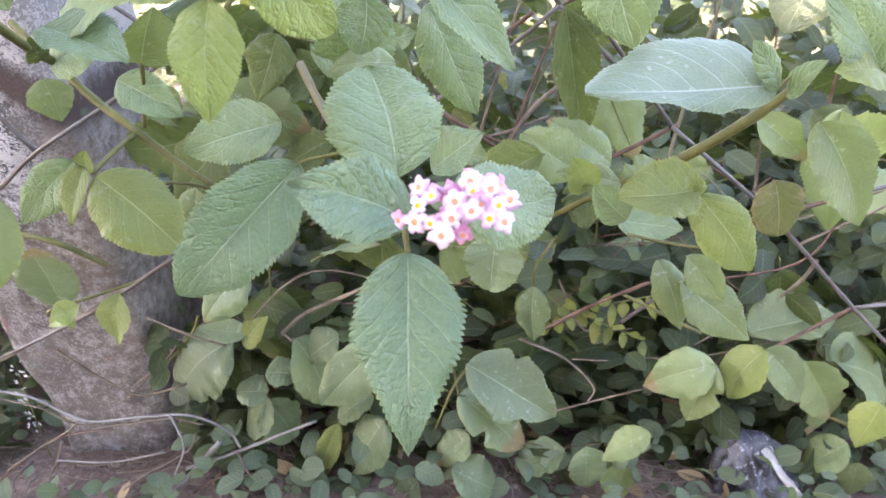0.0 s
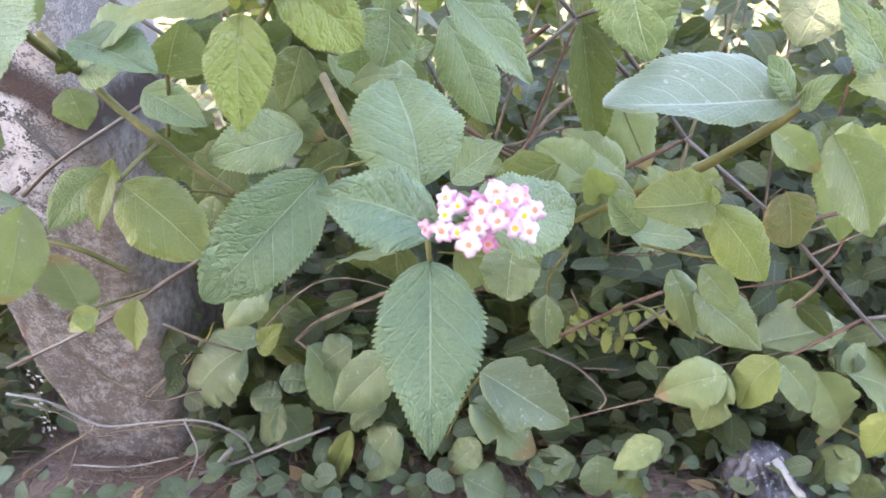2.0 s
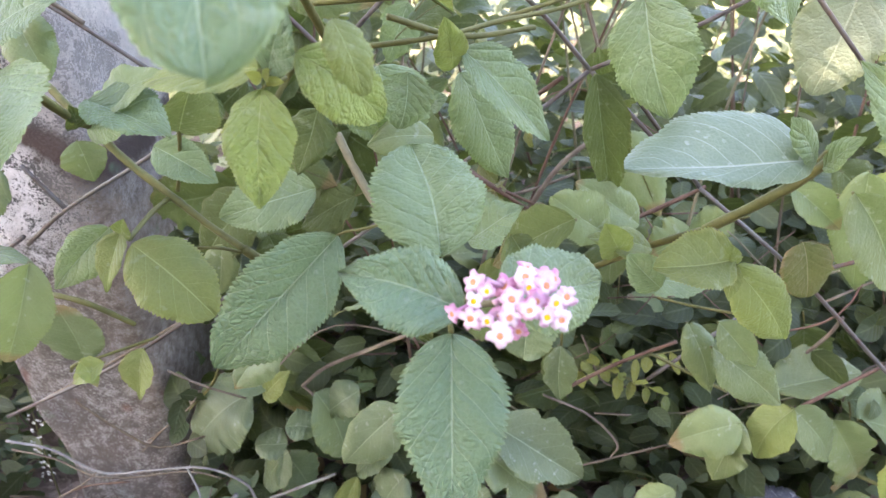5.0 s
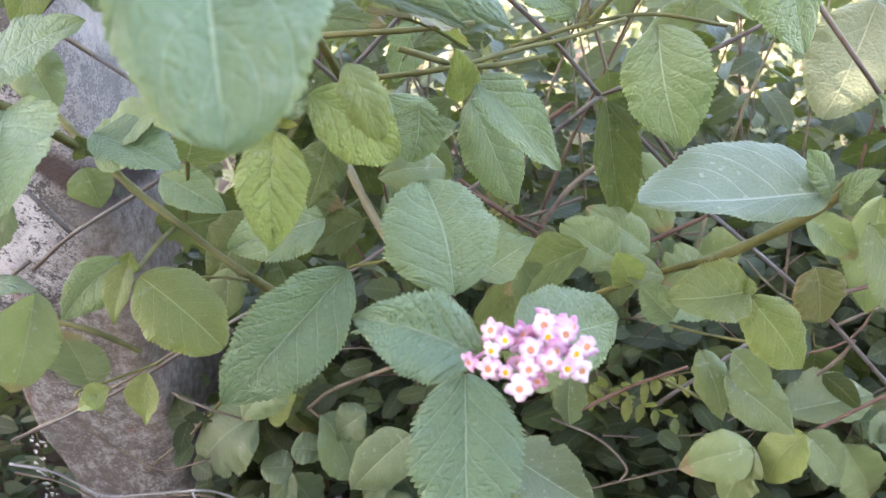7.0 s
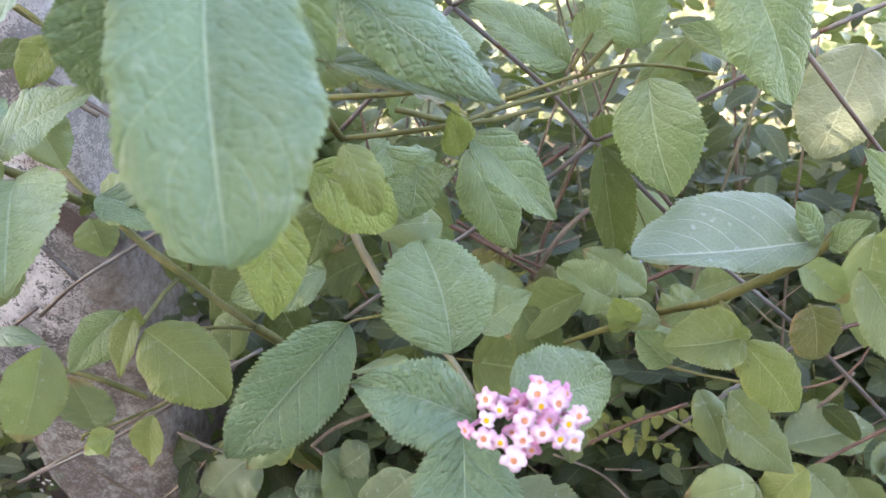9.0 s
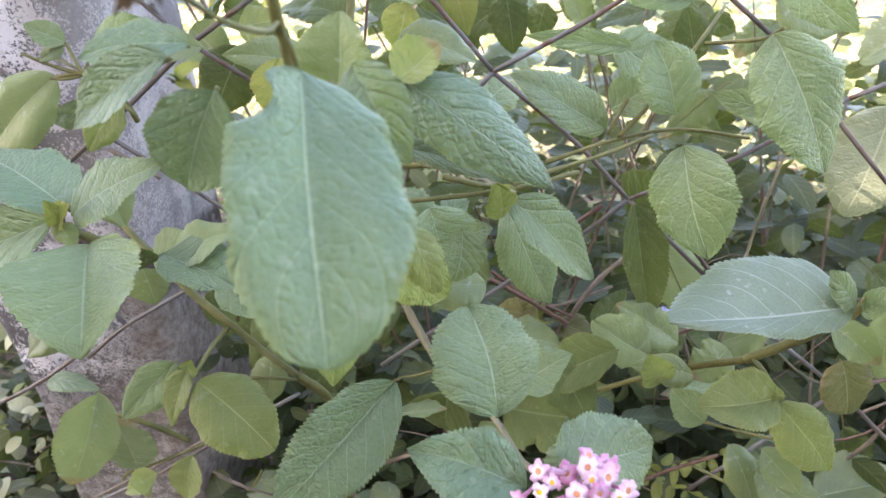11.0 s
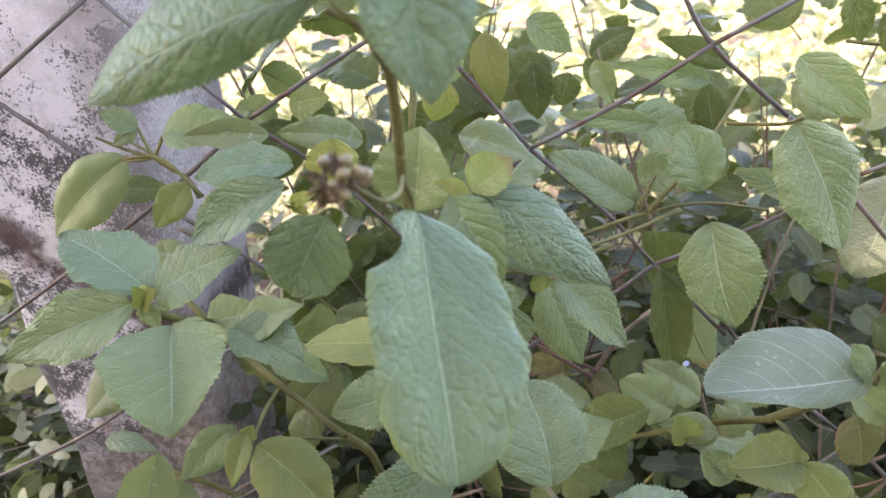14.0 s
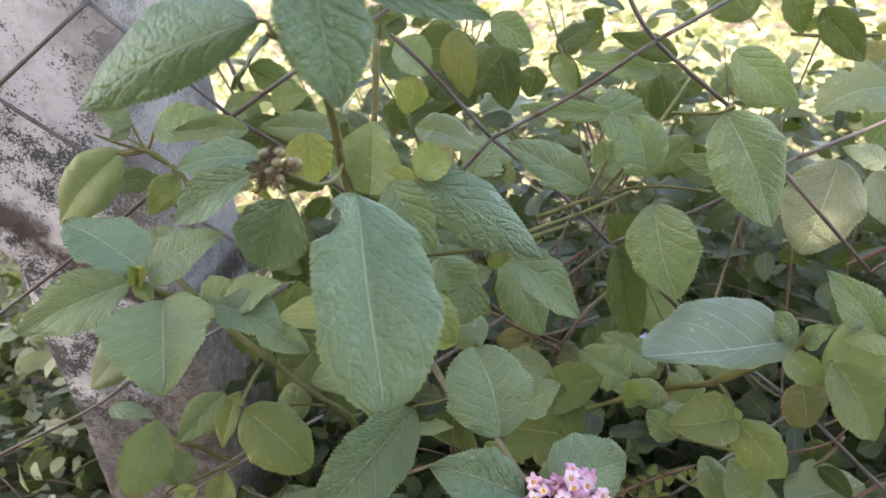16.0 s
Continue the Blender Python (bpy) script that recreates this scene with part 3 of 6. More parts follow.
def floret_mesh(lobes, radius, seed, deep, eye):
    """A lantana floret looking along +z: a thin tube, four or five rounded ruffled lobes and a raised eye."""
    rnd = random.Random(seed)
    v, f, uv, slots = [], [], [], []
    rings, around = 5, lobes * 8
    ph = rnd.uniform(0, 6.28)
    size = [rnd.uniform(0.82, 1.12) for _ in range(lobes)]
    for i in range(rings + 1):
        s = i / rings
        for k in range(around):
            a = 2 * math.pi * k / around
            c = (k / around * lobes) % 1.0
            lobe = size[int(k / around * lobes)]
            r = radius * (0.22 + 0.78 * s * lobe * (0.62 + 0.38 * abs(math.sin(math.pi * c)) ** 0.7))
            r *= 1 + 0.07 * s * math.sin(5 * a + ph * 3) + 0.05 * s * math.sin(11 * a + ph * 7)
            z = 0.14 * radius * math.sin(2 * a + ph) * s + 0.10 * radius * s * s * math.sin(7 * a + ph * 2) + 0.16 * radius * s * (1 - s) * 4 - 0.22 * radius * s * s * (1 - abs(math.sin(math.pi * c)) * 0.5)
            v.append((r * math.cos(a), r * math.sin(a), z))
            uv.append((s, 0.5))
    for i in range(rings):
        for k in range(around):
            a, b = i * around + k, i * around + (k + 1) % around
            f.append((a, b, b + around, a + around))
            slots.append(0)
    n = len(v)
    er = radius * (0.26 if eye == "y" else 0.21)
    for i, (rr, zz) in enumerate(((1.25, 0.0), (1.0, 0.22), (0.62, 0.26), (0.3, 0.05))):
        for k in range(12):
            a = 2 * math.pi * k / 12
            v.append((er * rr * math.cos(a), er * rr * 1.15 * math.sin(a), er * zz + 0.02 * radius))
            uv.append((0, 0))
        if i:
            for k in range(12):
                a, b = n + (i - 1) * 12 + k, n + (i - 1) * 12 + (k + 1) % 12
                f.append((a, b, b + 12, a + 12))
                slots.append(1)
    f.append(tuple(range(n + 36, n + 48)))
    slots.append(1)
    tv, tf = tube_data([(0, 0, 0.0), (0.0004, 0, -0.004), (0.001, 0.0006, -0.009)], radius * 0.24, radius * 0.16, 8, 3)
    n = len(v)
    v += [tuple(q) for q in tv]
    uv += [(1.0, 0.5)] * len(tv)
    f += [tuple(i + n for i in q) for q in tf]
    slots += [2] * len(tf)
    return mesh_of("floret", v, f, [PETAL_DEEP if deep else PETAL, EYE_YELLOW if eye == "y" else EYE_ORANGE, PETAL_DEEP], uv, slots)


def ball(center, r, squash, seed, seg=10, rows=7, rough=0.06):
    rnd = random.Random(seed)
    v, f = [], []
    for i in range(rows + 1):
        th = math.pi * i / rows
        for k in range(seg):
            a = 2 * math.pi * k / seg
            q = r * (1 + rnd.uniform(-rough, rough))
            v.append((center[0] + q * math.sin(th) * math.cos(a), center[1] + q * math.sin(th) * math.sin(a), center[2] + q * squash * math.cos(th)))
    for i in range(rows):
        for k in range(seg):
            a, b = i * seg + k, i * seg + (k + 1) % seg
            f.append((a, a + seg, b + seg, b))
    return v, f

# ---- ground ----
def ground_height(x, y):
    h = 0.035 + 0.030 * noise.noise((x * 3, y * 3, 0.3)) + 0.012 * noise.noise((x * 14, y * 14, 1.7)) + 0.005 * noise.noise((x * 40, y * 40, 4.0))
    far = max(abs(x), abs(y))
    return h * min(1.0, 3.0 / max(far, 0.01)) if far > 3 else h


def ground():
    near = [-2.0 + 0.025 * i for i in range(181)]
    far = [2.5 * 1.35 ** i + 0.6 for i in range(1, 24)]
    axis = [-q for q in reversed(far)] + near + far
    n = len(axis)
    v = [(x, y, ground_height(x, y)) for y in axis for x in axis]
    f = [(i * n + j, i * n + j + 1, (i + 1) * n + j + 1, (i + 1) * n + j) for i in range(n - 1) for j in range(n - 1)]
    return tagged(new("ground", mesh_of("ground", v, f, [SOIL])), "dry reddish brown soil with twigs and litter", "ground", "", "structure")


ground()


# ---- stone post ----
POST_SHAPE = [(-0.06, -0.376, -0.275, 0.510), (0.08, -0.382, -0.266, 0.502), (0.20, -0.388, -0.258, 0.488), (0.35, -0.390, -0.252, 0.470), (0.455, -0.386, -0.250, 0.456),
              (0.50, -0.425, -0.250, 0.450), (0.56, -0.455, -0.248, 0.443), (0.90, -0.48, -0.240, 0.405), (1.30, -0.50, -0.23, 0.37)]


def stone_post():
    """A rough leaning stone post, lime-washed, narrowing to its foot and broken away on one flank."""
    v, f = [], []
    rows, per = 90, 16
    n = per * 4
    zs, xl, xr, yf = zip(*POST_SHAPE)
    for i in range(rows + 1):
        z = -0.06 + 1.36 * i / rows
        x0, x1, y0 = np.interp(z, zs, xl), np.interp(z, zs, xr), np.interp(z, zs, yf)
        y1 = y0 + 0.17
        cx, cy = (x0 + x1) / 2, (y0 + y1) / 2
        for k in range(n):
            side, s = divmod(k, per)
            s /= per
            x, y = ((x0 + (x1 - x0) * s, y0), (x1, y0 + (y1 - y0) * s), (x1 - (x1 - x0) * s, y1), (x0, y1 - (y1 - y0) * s))[side]
            dx, dy = x - cx, y - cy
            corner = (abs(dx) / (x1 - x0) * 2) ** 5 * (abs(dy) / (y1 - y0) * 2) ** 5
            q = 1 - 0.09 * corner * (1 + 0.6 * noise.noise((x * 12, y * 12, z * 14)))
            q *= 1 + 0.022 * noise.noise((x * 14, y * 14, z * 12)) + 0.010 * noise.noise((x * 40, y * 40, z * 40))
            v.append((cx + dx * q, cy + dy * q, z))
        if i:
            for k in range(n):
                a, b = (i - 1) * n + k, (i - 1) * n + (k + 1) % n
                f.append((a, b, b + n, a + n))
    f.append(tuple(range(rows * n, rows * n + n)))
    return tagged(new("stone_post", mesh_of("stone_post", v, f, [POST])), "whitewashed stone fence post with black lichen, worn bare below", "post")


stone_post()


def wire(points):
    """One strand of the fence, slightly kinked, as a part."""
    v, f = tube_data(points, 0.0015, 0.0014, 8, 4, 0.05, len(points))
    return part("wire", mesh_of("wire", v, f, [WIRE]), fence)


def floret(at, facing, radius, deep, eye, seed):
    ob = part("floret", floret_mesh(4 if seed % 3 else 5, radius, seed, deep, eye), head)
    z = Vector(facing).normalized()
    ob.matrix_basis = Matrix.Translation(at) @ z.to_track_quat("Z", "Y").to_matrix().to_4x4() @ pose(0, 0, 0, 0, 0, seed * 47)
    return ob

# ---- the shrubs at the fence: each branch with its stems and leaves ----
flower = thing("lantana_shrub", "lantana branch with crinkled green leaves and a pink flower head", "shrub", group="lantana branches")
stem(flower, [(-0.0589, 0.33, 0.4699), (-0.0479, 0.315, 0.4539), (-0.0313, 0.295, 0.436), (-0.0127, 0.27, 0.4354), (-0.001, 0.235, 0.4396), (0.0105, 0.205, 0.4576)], 0.0020, 0.0013, STEM_BROWN, "stem")
stem(flower, [(-0.0065, 0.236, 0.4239), (-0.0074, 0.24, 0.4346), (-0.003, 0.235, 0.4408)], 0.0011, 0.0011, STEM_GREEN, "stem")
leaf(flower, (-0.0065, 0.236, 0.4241), (-0.0071, 0.193, 0.3612), 0.041, (0.06, -0.83, 0.56), "deep", bulge=0.08, fold=0.15, round_tip=0, peak=0.37, stalk=(-0.0074, 0.24, 0.4346), fine=1.5, label="broad crinkled lower leaf")
leaf(flower, (-0.0021, 0.206, 0.4543), (-0.0425, 0.214, 0.4639), 0.0282, (0, -0.68, 0.73), "deep", bulge=0.06, fold=0.5, round_tip=0.15, peak=0.43)
leaf(flower, (-0.0098, 0.252, 0.4479), (-0.0215, 0.282, 0.4821), 0.045, (0.25, -0.75, 0.62), "green", bulge=0.05, fold=0.3, round_tip=1.0, peak=0.52)
leaf(flower, (0.0104, 0.222, 0.4486), (0.0486, 0.24, 0.4443), 0.033, (0.34, -0.54, 0.77), "green", bulge=0.05, fold=0.15, round_tip=0.85)
leaf(flower, (-0.0562, 0.292, 0.4367), (-0.1098, 0.262, 0.3878), 0.04, (0.21, -0.91, 0.35), "deep", bulge=0.08, fold=0.3, round_tip=0.6, stalk=(-0.0315, 0.3, 0.4401), fine=1.5, peak=0.5)
leaf(flower, (0.0009, 0.3, 0.4291), (0.0257, 0.3, 0.446), 0.026, (-0.48, -0.52, 0.71), "green", bulge=0.07, fold=0.27, round_tip=0.1)
leaf(flower, (-0.0098, 0.27, 0.4302), (-0.0167, 0.26, 0.4235), 0.014, (0.26, -0.65, 0.71), "lime", bulge=0.08, fold=0.15, round_tip=0.2, fine=0.55)

left = thing("lantana_shrub", "lantana branch with yellowish green leaves before the stone post", "shrub", group="lantana branches")
stem(left, [(-0.2037, 0.385, 0.4574), (-0.1826, 0.375, 0.4399), (-0.1582, 0.365, 0.424), (-0.1398, 0.36, 0.4093), (-0.1188, 0.35, 0.3992)], 0.0023, 0.0019, STEM_GREEN, "stem")
stem(left, [(-0.1599, 0.365, 0.4231), (-0.1626, 0.345, 0.4227), (-0.1626, 0.318, 0.4224)], 0.0014, 0.0012, STEM_GREEN, "stem")
stem(left, [(-0.1543, 0.365, 0.4271), (-0.1472, 0.36, 0.4489), (-0.1406, 0.35, 0.4662)], 0.0013, 0.0011, STEM_GREEN, "stem")
stem(left, [(-0.1188, 0.35, 0.3992), (-0.1078, 0.36, 0.3794), (-0.1047, 0.38, 0.3454)], 0.0027, 0.0024, STEM_GREEN, "stem")
stem(left, [(-0.1428, 0.34, 0.4054), (-0.128, 0.34, 0.4052), (-0.1192, 0.35, 0.3969)], 0.0009, 0.0009, STEM_GREEN, "stem")
stem(left, [(-0.2037, 0.385, 0.4574), (-0.2144, 0.39, 0.4654), (-0.2288, 0.4, 0.4753)], 0.0023, 0.0022, STEM_GREEN, "stem")
stem(left, [(-0.2547, 0.37, 0.3616), (-0.2202, 0.36, 0.3591), (-0.2006, 0.37, 0.3369)], 0.0018, 0.0016, STEM_GREEN, "stem")
leaf(left, (-0.159, 0.312, 0.423), (-0.1207, 0.3, 0.3892), 0.0367, (0.26, -0.75, 0.61), "lime", bulge=0.05, fold=0.22, round_tip=0.8, peak=0.48)
leaf(left, (-0.1654, 0.318, 0.4269), (-0.1733, 0.305, 0.4002), 0.016, (-0.22, -0.85, 0.48), "lime", bulge=0.09, fold=0.41, round_tip=0.2)
leaf(left, (-0.1746, 0.325, 0.4254), (-0.207, 0.318, 0.3942), 0.023, (0, -0.98, 0.21), "green", bulge=0.03, fold=0.38, round_tip=0.2)
leaf(left, (-0.1657, 0.318, 0.4239), (-0.1583, 0.31, 0.4374), 0.010, (-0.35, -0.88, -0.33), "lime", bulge=0.07, fold=0.47, round_tip=0.2, fine=0.55)
leaf(left, (-0.1598, 0.36, 0.4544), (-0.1259, 0.35, 0.4375), 0.0227, (0.41, -0.79, 0.46), "green", bulge=0.03, fold=0.45, round_tip=0.3)
leaf(left, (-0.141, 0.35, 0.4654), (-0.1228, 0.335, 0.4949), 0.033, (0.31, -0.81, -0.49), "smooth", bulge=0.06, fold=0.19, round_tip=0.4)
leaf(left, (-0.2052, 0.385, 0.4574), (-0.1636, 0.375, 0.4712), 0.028, (-0.34, -0.86, 0.39), "green", bulge=0.08, fold=0.22, round_tip=0.2)
leaf(left, (-0.1965, 0.36, 0.4644), (-0.1921, 0.35, 0.4795), 0.012, (0.69, -0.49, -0.53), "dark", bulge=0.08, fold=0.22, round_tip=0.2, fine=0.55)
leaf(left, (-0.2217, 0.4, 0.4437), (-0.218, 0.4, 0.4183), 0.0252, (0.47, -0.88, 0.07), "smooth", bulge=0.06, fold=0.41, round_tip=0.2, fine=0.55)
leaf(left, (-0.2242, 0.33, 0.4028), (-0.2478, 0.32, 0.3469), 0.032, (0.43, -0.9, -0.02), "smooth", bulge=0.09, fold=0.29, round_tip=0.5)
leaf(left, (-0.2646, 0.35, 0.3978), (-0.2285, 0.34, 0.3964), 0.015, (-0.03, -0.24, 0.97), "green", bulge=0.06, fold=0.13, round_tip=0.2)

right = thing("lantana_shrub", "lantana branch with rounded light green leaves at the fence", "shrub", group="lantana branches")
stem(right, [(0.1299, 0.36, 0.4028), (0.1482, 0.345, 0.4247), (0.1631, 0.335, 0.4428), (0.178, 0.33, 0.4606)], 0.0027, 0.0024, STEM_GREEN, "stem")
stem(right, [(0.1299, 0.36, 0.4028), (0.112, 0.395, 0.374), (0.0825, 0.44, 0.3303), (0.0484, 0.46, 0.301)], 0.0022, 0.0018, STEM_GREEN, "stem")
stem(right, [(0.1331, 0.32, 0.4039), (0.1322, 0.34, 0.4085), (0.1327, 0.36, 0.4044)], 0.0011, 0.0013, STEM_GREEN, "stem")
stem(right, [(0.1133, 0.37, 0.3532), (0.1339, 0.36, 0.353), (0.1532, 0.35, 0.3548)], 0.0009, 0.0009, STEM_GREEN, "stem")
stem(right, [(0.0917, 0.43, 0.3662), (0.1232, 0.43, 0.3815), (0.1533, 0.43, 0.3975)], .002, .002, TWIG_RED, "twig")
stem(right, [(0.129, 0.42, 0.276), (0.1638, 0.42, 0.2556), (0.1908, 0.42, 0.2397)], 0.0012, 0.0012, STEM_GREEN, "stem")
stem(right, [(0.3169, 0.44, 0.1366), (0.3495, 0.44, 0.1199), (0.3752, 0.44, 0.1096)], 0.0016, 0.0016, STEM_GREEN, "stem")
stem(right, [(0.0707, 0.42, 0.2417), (0.1099, 0.42, 0.2665), (0.1444, 0.41, 0.292)], .002, .0018, TWIG_RED, "twig")
stem(right, [(0.2474, 0.42, 0.2256), (0.2787, 0.425, 0.2423), (0.3027, 0.43, 0.2536)], .002, .002, TWIG_RED, "twig")
stem(right, [(0.0608, 0.44, 0.2208), (0.0971, 0.44, 0.2005), (0.122, 0.44, 0.1707), (0.1187, 0.44, 0.1554)], .0014, .0012, TWIG_GREY, "twig")
stem(right, [(0.0817, 0.45, 0.1304), (0.126, 0.45, 0.1459), (0.1669, 0.45, 0.1591)], .0014, .0012, TWIG_GREY, "twig")
stem(right, [(0.0626, 0.39, 0.3045), (0.0631, 0.385, 0.3229), (0.0734, 0.38, 0.3462)], 0.0010, 0.0010, STEM_GREEN, "stem")
stem(right, [(0.2903, 0.47, 0.2699), (0.2836, 0.475, 0.2452), (0.2548, 0.48, 0.2045)], .0022, .0019, TWIG_GREY, "twig")
leaf(right, (0.1312, 0.318, 0.4084), (0.0894, 0.311, 0.4079), 0.0307, (0.14, -0.69, 0.71), "lime", bulge=0.03, fold=0.41, round_tip=0.6)
leaf(right, (0.1315, 0.32, 0.4036), (0.1678, 0.324, 0.3562), 0.0287, (0.21, -0.98, 0.06), "lime", bulge=0.09, fold=0.17, round_tip=0.5, peak=0.45)
leaf(right, (0.1326, 0.32, 0.4039), (0.1275, 0.315, 0.417), 0.007, (0.18, -0.94, -0.29), "lime", bulge=0.08, fold=0.28, round_tip=0.2, fine=0.55, bitten=0.30)
leaf(right, (0.1326, 0.318, 0.4034), (0.1286, 0.312, 0.3884), 0.009, (-0.58, -0.69, 0.43), "lime", bulge=0.1, fold=0.18, round_tip=0.2, fine=0.55)
leaf(right, (0.0993, 0.325, 0.3878), (0.0819, 0.33, 0.4049), 0.02, (0.03, -0.95, 0.31), "green", bulge=0.06, fold=0.42, round_tip=0.5, fine=0.55)
leaf(right, (0.0874, 0.4, 0.3805), (0.0514, 0.395, 0.4078), 0.0332, (0.22, -0.88, 0.42), "smooth", bulge=0.08, fold=0.12, round_tip=0.75, peak=0.5, bitten=0.25)
leaf(right, (0.1062, 0.37, 0.3862), (0.0663, 0.36, 0.399), 0.021, (0.38, -0.54, 0.75), "lime", bulge=0.04, fold=0.23, round_tip=0.2)
leaf(right, (0.134, 0.37, 0.3352), (0.1518, 0.36, 0.2892), 0.023, (0.32, -0.89, 0.32), "smooth", bulge=0.07, fold=0.14, round_tip=0.2)
leaf(right, (0.141, 0.345, 0.3525), (0.1649, 0.34, 0.3247), 0.021, (0.13, -0.95, 0.28), "smooth", bulge=0.05, fold=0.25, round_tip=0.2, bitten=0.20)
leaf(right, (0.1424, 0.35, 0.332), (0.1876, 0.345, 0.2929), 0.031, (0.26, -0.87, 0.41), "smooth", bulge=0.06, fold=0.15, round_tip=0.2)
leaf(right, (0.2442, 0.455, 0.2117), (0.3149, 0.465, 0.2198), 0.051, (-0.08, -0.2, 0.98), "smooth", bulge=0.05, fold=0.47, round_tip=0.5)
leaf(right, (0.1109, 0.418, 0.3769), (0.0681, 0.415, 0.4083), 0.0274, (0.1, -0.7, 0.6), "smooth", bulge=0.05, fold=0.25, round_tip=0.6, bitten=0.15)
leaf(right, (0.2148, 0.415, 0.3652), (0.2234, 0.41, 0.327), 0.0361, (0.1, -0.95, 0.2), "brown", bulge=0.05, fold=0.2, round_tip=0.9)
leaf(right, (0.0865, 0.36, 0.3874), (0.0744, 0.355, 0.4096), 0.0195, (-0.2, -0.8, 0.5), "lime", bulge=0.05, fold=0.3, round_tip=0.6)
leaf(right, (0.1362, 0.4, 0.3843), (0.1132, 0.395, 0.3671), 0.0281, (0, -0.8, 0.5), "smooth", bulge=0.05, fold=0.2, round_tip=0.7, bitten=0.30)
leaf(right, (0.2386, 0.415, 0.2282), (0.2174, 0.41, 0.1849), 0.036, (-0.8, -0.4, 0.44), "lime", bulge=0.1, fold=0.26, round_tip=0.4)
leaf(right, (0.2386, 0.415, 0.2282), (0.2806, 0.42, 0.1705), 0.033, (0.5, -0.82, 0.29), "smooth", bulge=0.08, fold=0.17, round_tip=0.2)
leaf(right, (0.28, 0.43, 0.2032), (0.3215, 0.44, 0.1365), 0.040, (0.19, -0.98, -0.03), "smooth", bulge=0.05, fold=0.41, round_tip=0.6, bitten=0.25)
leaf(right, (0.3156, 0.45, 0.1858), (0.375, 0.46, 0.1455), 0.066, (0.57, -0.32, 0.76), "smooth", bulge=0.07, fold=0.2, round_tip=0.5)
leaf(right, (0.204, 0.415, 0.2143), (0.1551, 0.42, 0.1888), 0.038, (-0.37, -0.75, 0.56), "smooth", bulge=0.06, fold=0.33, round_tip=0.3)
leaf(right, (0.204, 0.415, 0.2143), (0.1898, 0.41, 0.1618), 0.037, (-0.72, -0.64, 0.26), "smooth", bulge=0.06, fold=0.34, round_tip=0.2, bitten=0.20)
leaf(right, (0.3273, 0.4, 0.1869), (0.3196, 0.4, 0.1428), 0.029, (-0.6, -0.8, 0.1), "lime", bulge=0.05, fold=0.27, round_tip=0.2, fine=0.55)
leaf(right, (0.3523, 0.45, 0.0927), (0.3182, 0.45, 0.0613), 0.034, (-0.6, -0.45, 0.66), "smooth", bulge=0.08, fold=0.14, round_tip=0.2, fine=0.55)
leaf(right, (0.361, 0.44, 0.079), (0.3628, 0.44, 0.0367), 0.028, (-0.39, -0.92, -0.02), "smooth", bulge=0.03, fold=0.14, round_tip=0.2, fine=0.55, bitten=0.15)
leaf(right, (0.1667, 0.42, 0.1398), (0.1315, 0.42, 0.1078), 0.026, (-0.58, -0.51, 0.64), "smooth", bulge=0.09, fold=0.26, round_tip=0.2, fine=0.55)

base = thing("shrub_undergrowth", "low shrub with smooth round green leaves near the ground", "shrub", group="lantana branches")
stem(base, [(-0.2706, 0.4, 0.2775), (-0.2661, 0.4, 0.2832), (-0.2475, 0.41, 0.2844), (-0.2193, 0.43, 0.2848)], 0.0013, 0.0011, STEM_GREEN, "stem")
stem(base, [(-0.2429, 0.49, 0.161), (-0.2092, 0.475, 0.2036), (-0.1941, 0.46, 0.2319)], 0.0013, 0.0010, STEM_GREEN, "stem")
stem(base, [(-0.1319, 0.47, 0.2062), (-0.1081, 0.46, 0.2333), (-0.0687, 0.45, 0.2586), (-0.0365, 0.44, 0.28)], .0022, .002, TWIG_GREY, "twig")
stem(base, [(-0.1319, 0.47, 0.2062), (-0.1126, 0.46, 0.1961), (-0.0859, 0.46, 0.1837)], .0015, .0012, TWIG_GREY, "twig")
stem(base, [(0.013, 0.44, 0.1644), (0.0081, 0.42, 0.2159), (0.0049, 0.4, 0.273)], 0.0011, 0.0011, STEM_GREEN, "stem")
stem(base, [(0.0182, 0.37, 0.252), (0.0079, 0.4, 0.2058), (-0.007, 0.43, 0.1354)], 0.0010, 0.0011, STEM_GREEN, "stem")
stem(base, [(-0.2938, 0.49, 0.114), (-0.2394, 0.475, 0.1754), (-0.2175, 0.47, 0.2017)], .0012, .001, TWIG_GREY, "twig")
stem(base, [(-0.2351, 0.46, 0.2309), (-0.207, 0.455, 0.219), (-0.1748, 0.455, 0.2059)], .0013, .0012, TWIG_GREY, "twig")
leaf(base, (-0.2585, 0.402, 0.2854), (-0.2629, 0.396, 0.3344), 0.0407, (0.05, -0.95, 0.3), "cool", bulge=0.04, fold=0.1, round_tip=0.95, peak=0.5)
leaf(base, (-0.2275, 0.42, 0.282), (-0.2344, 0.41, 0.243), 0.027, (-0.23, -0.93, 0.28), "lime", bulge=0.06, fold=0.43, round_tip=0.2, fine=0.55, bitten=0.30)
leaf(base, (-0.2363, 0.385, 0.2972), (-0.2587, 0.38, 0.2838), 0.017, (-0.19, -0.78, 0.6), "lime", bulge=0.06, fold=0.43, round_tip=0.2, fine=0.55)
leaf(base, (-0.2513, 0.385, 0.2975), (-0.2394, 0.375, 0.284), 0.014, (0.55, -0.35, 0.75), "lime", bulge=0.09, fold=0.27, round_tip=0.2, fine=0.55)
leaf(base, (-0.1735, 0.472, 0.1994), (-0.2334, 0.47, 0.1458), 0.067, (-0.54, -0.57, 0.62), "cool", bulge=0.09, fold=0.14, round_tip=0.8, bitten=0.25)
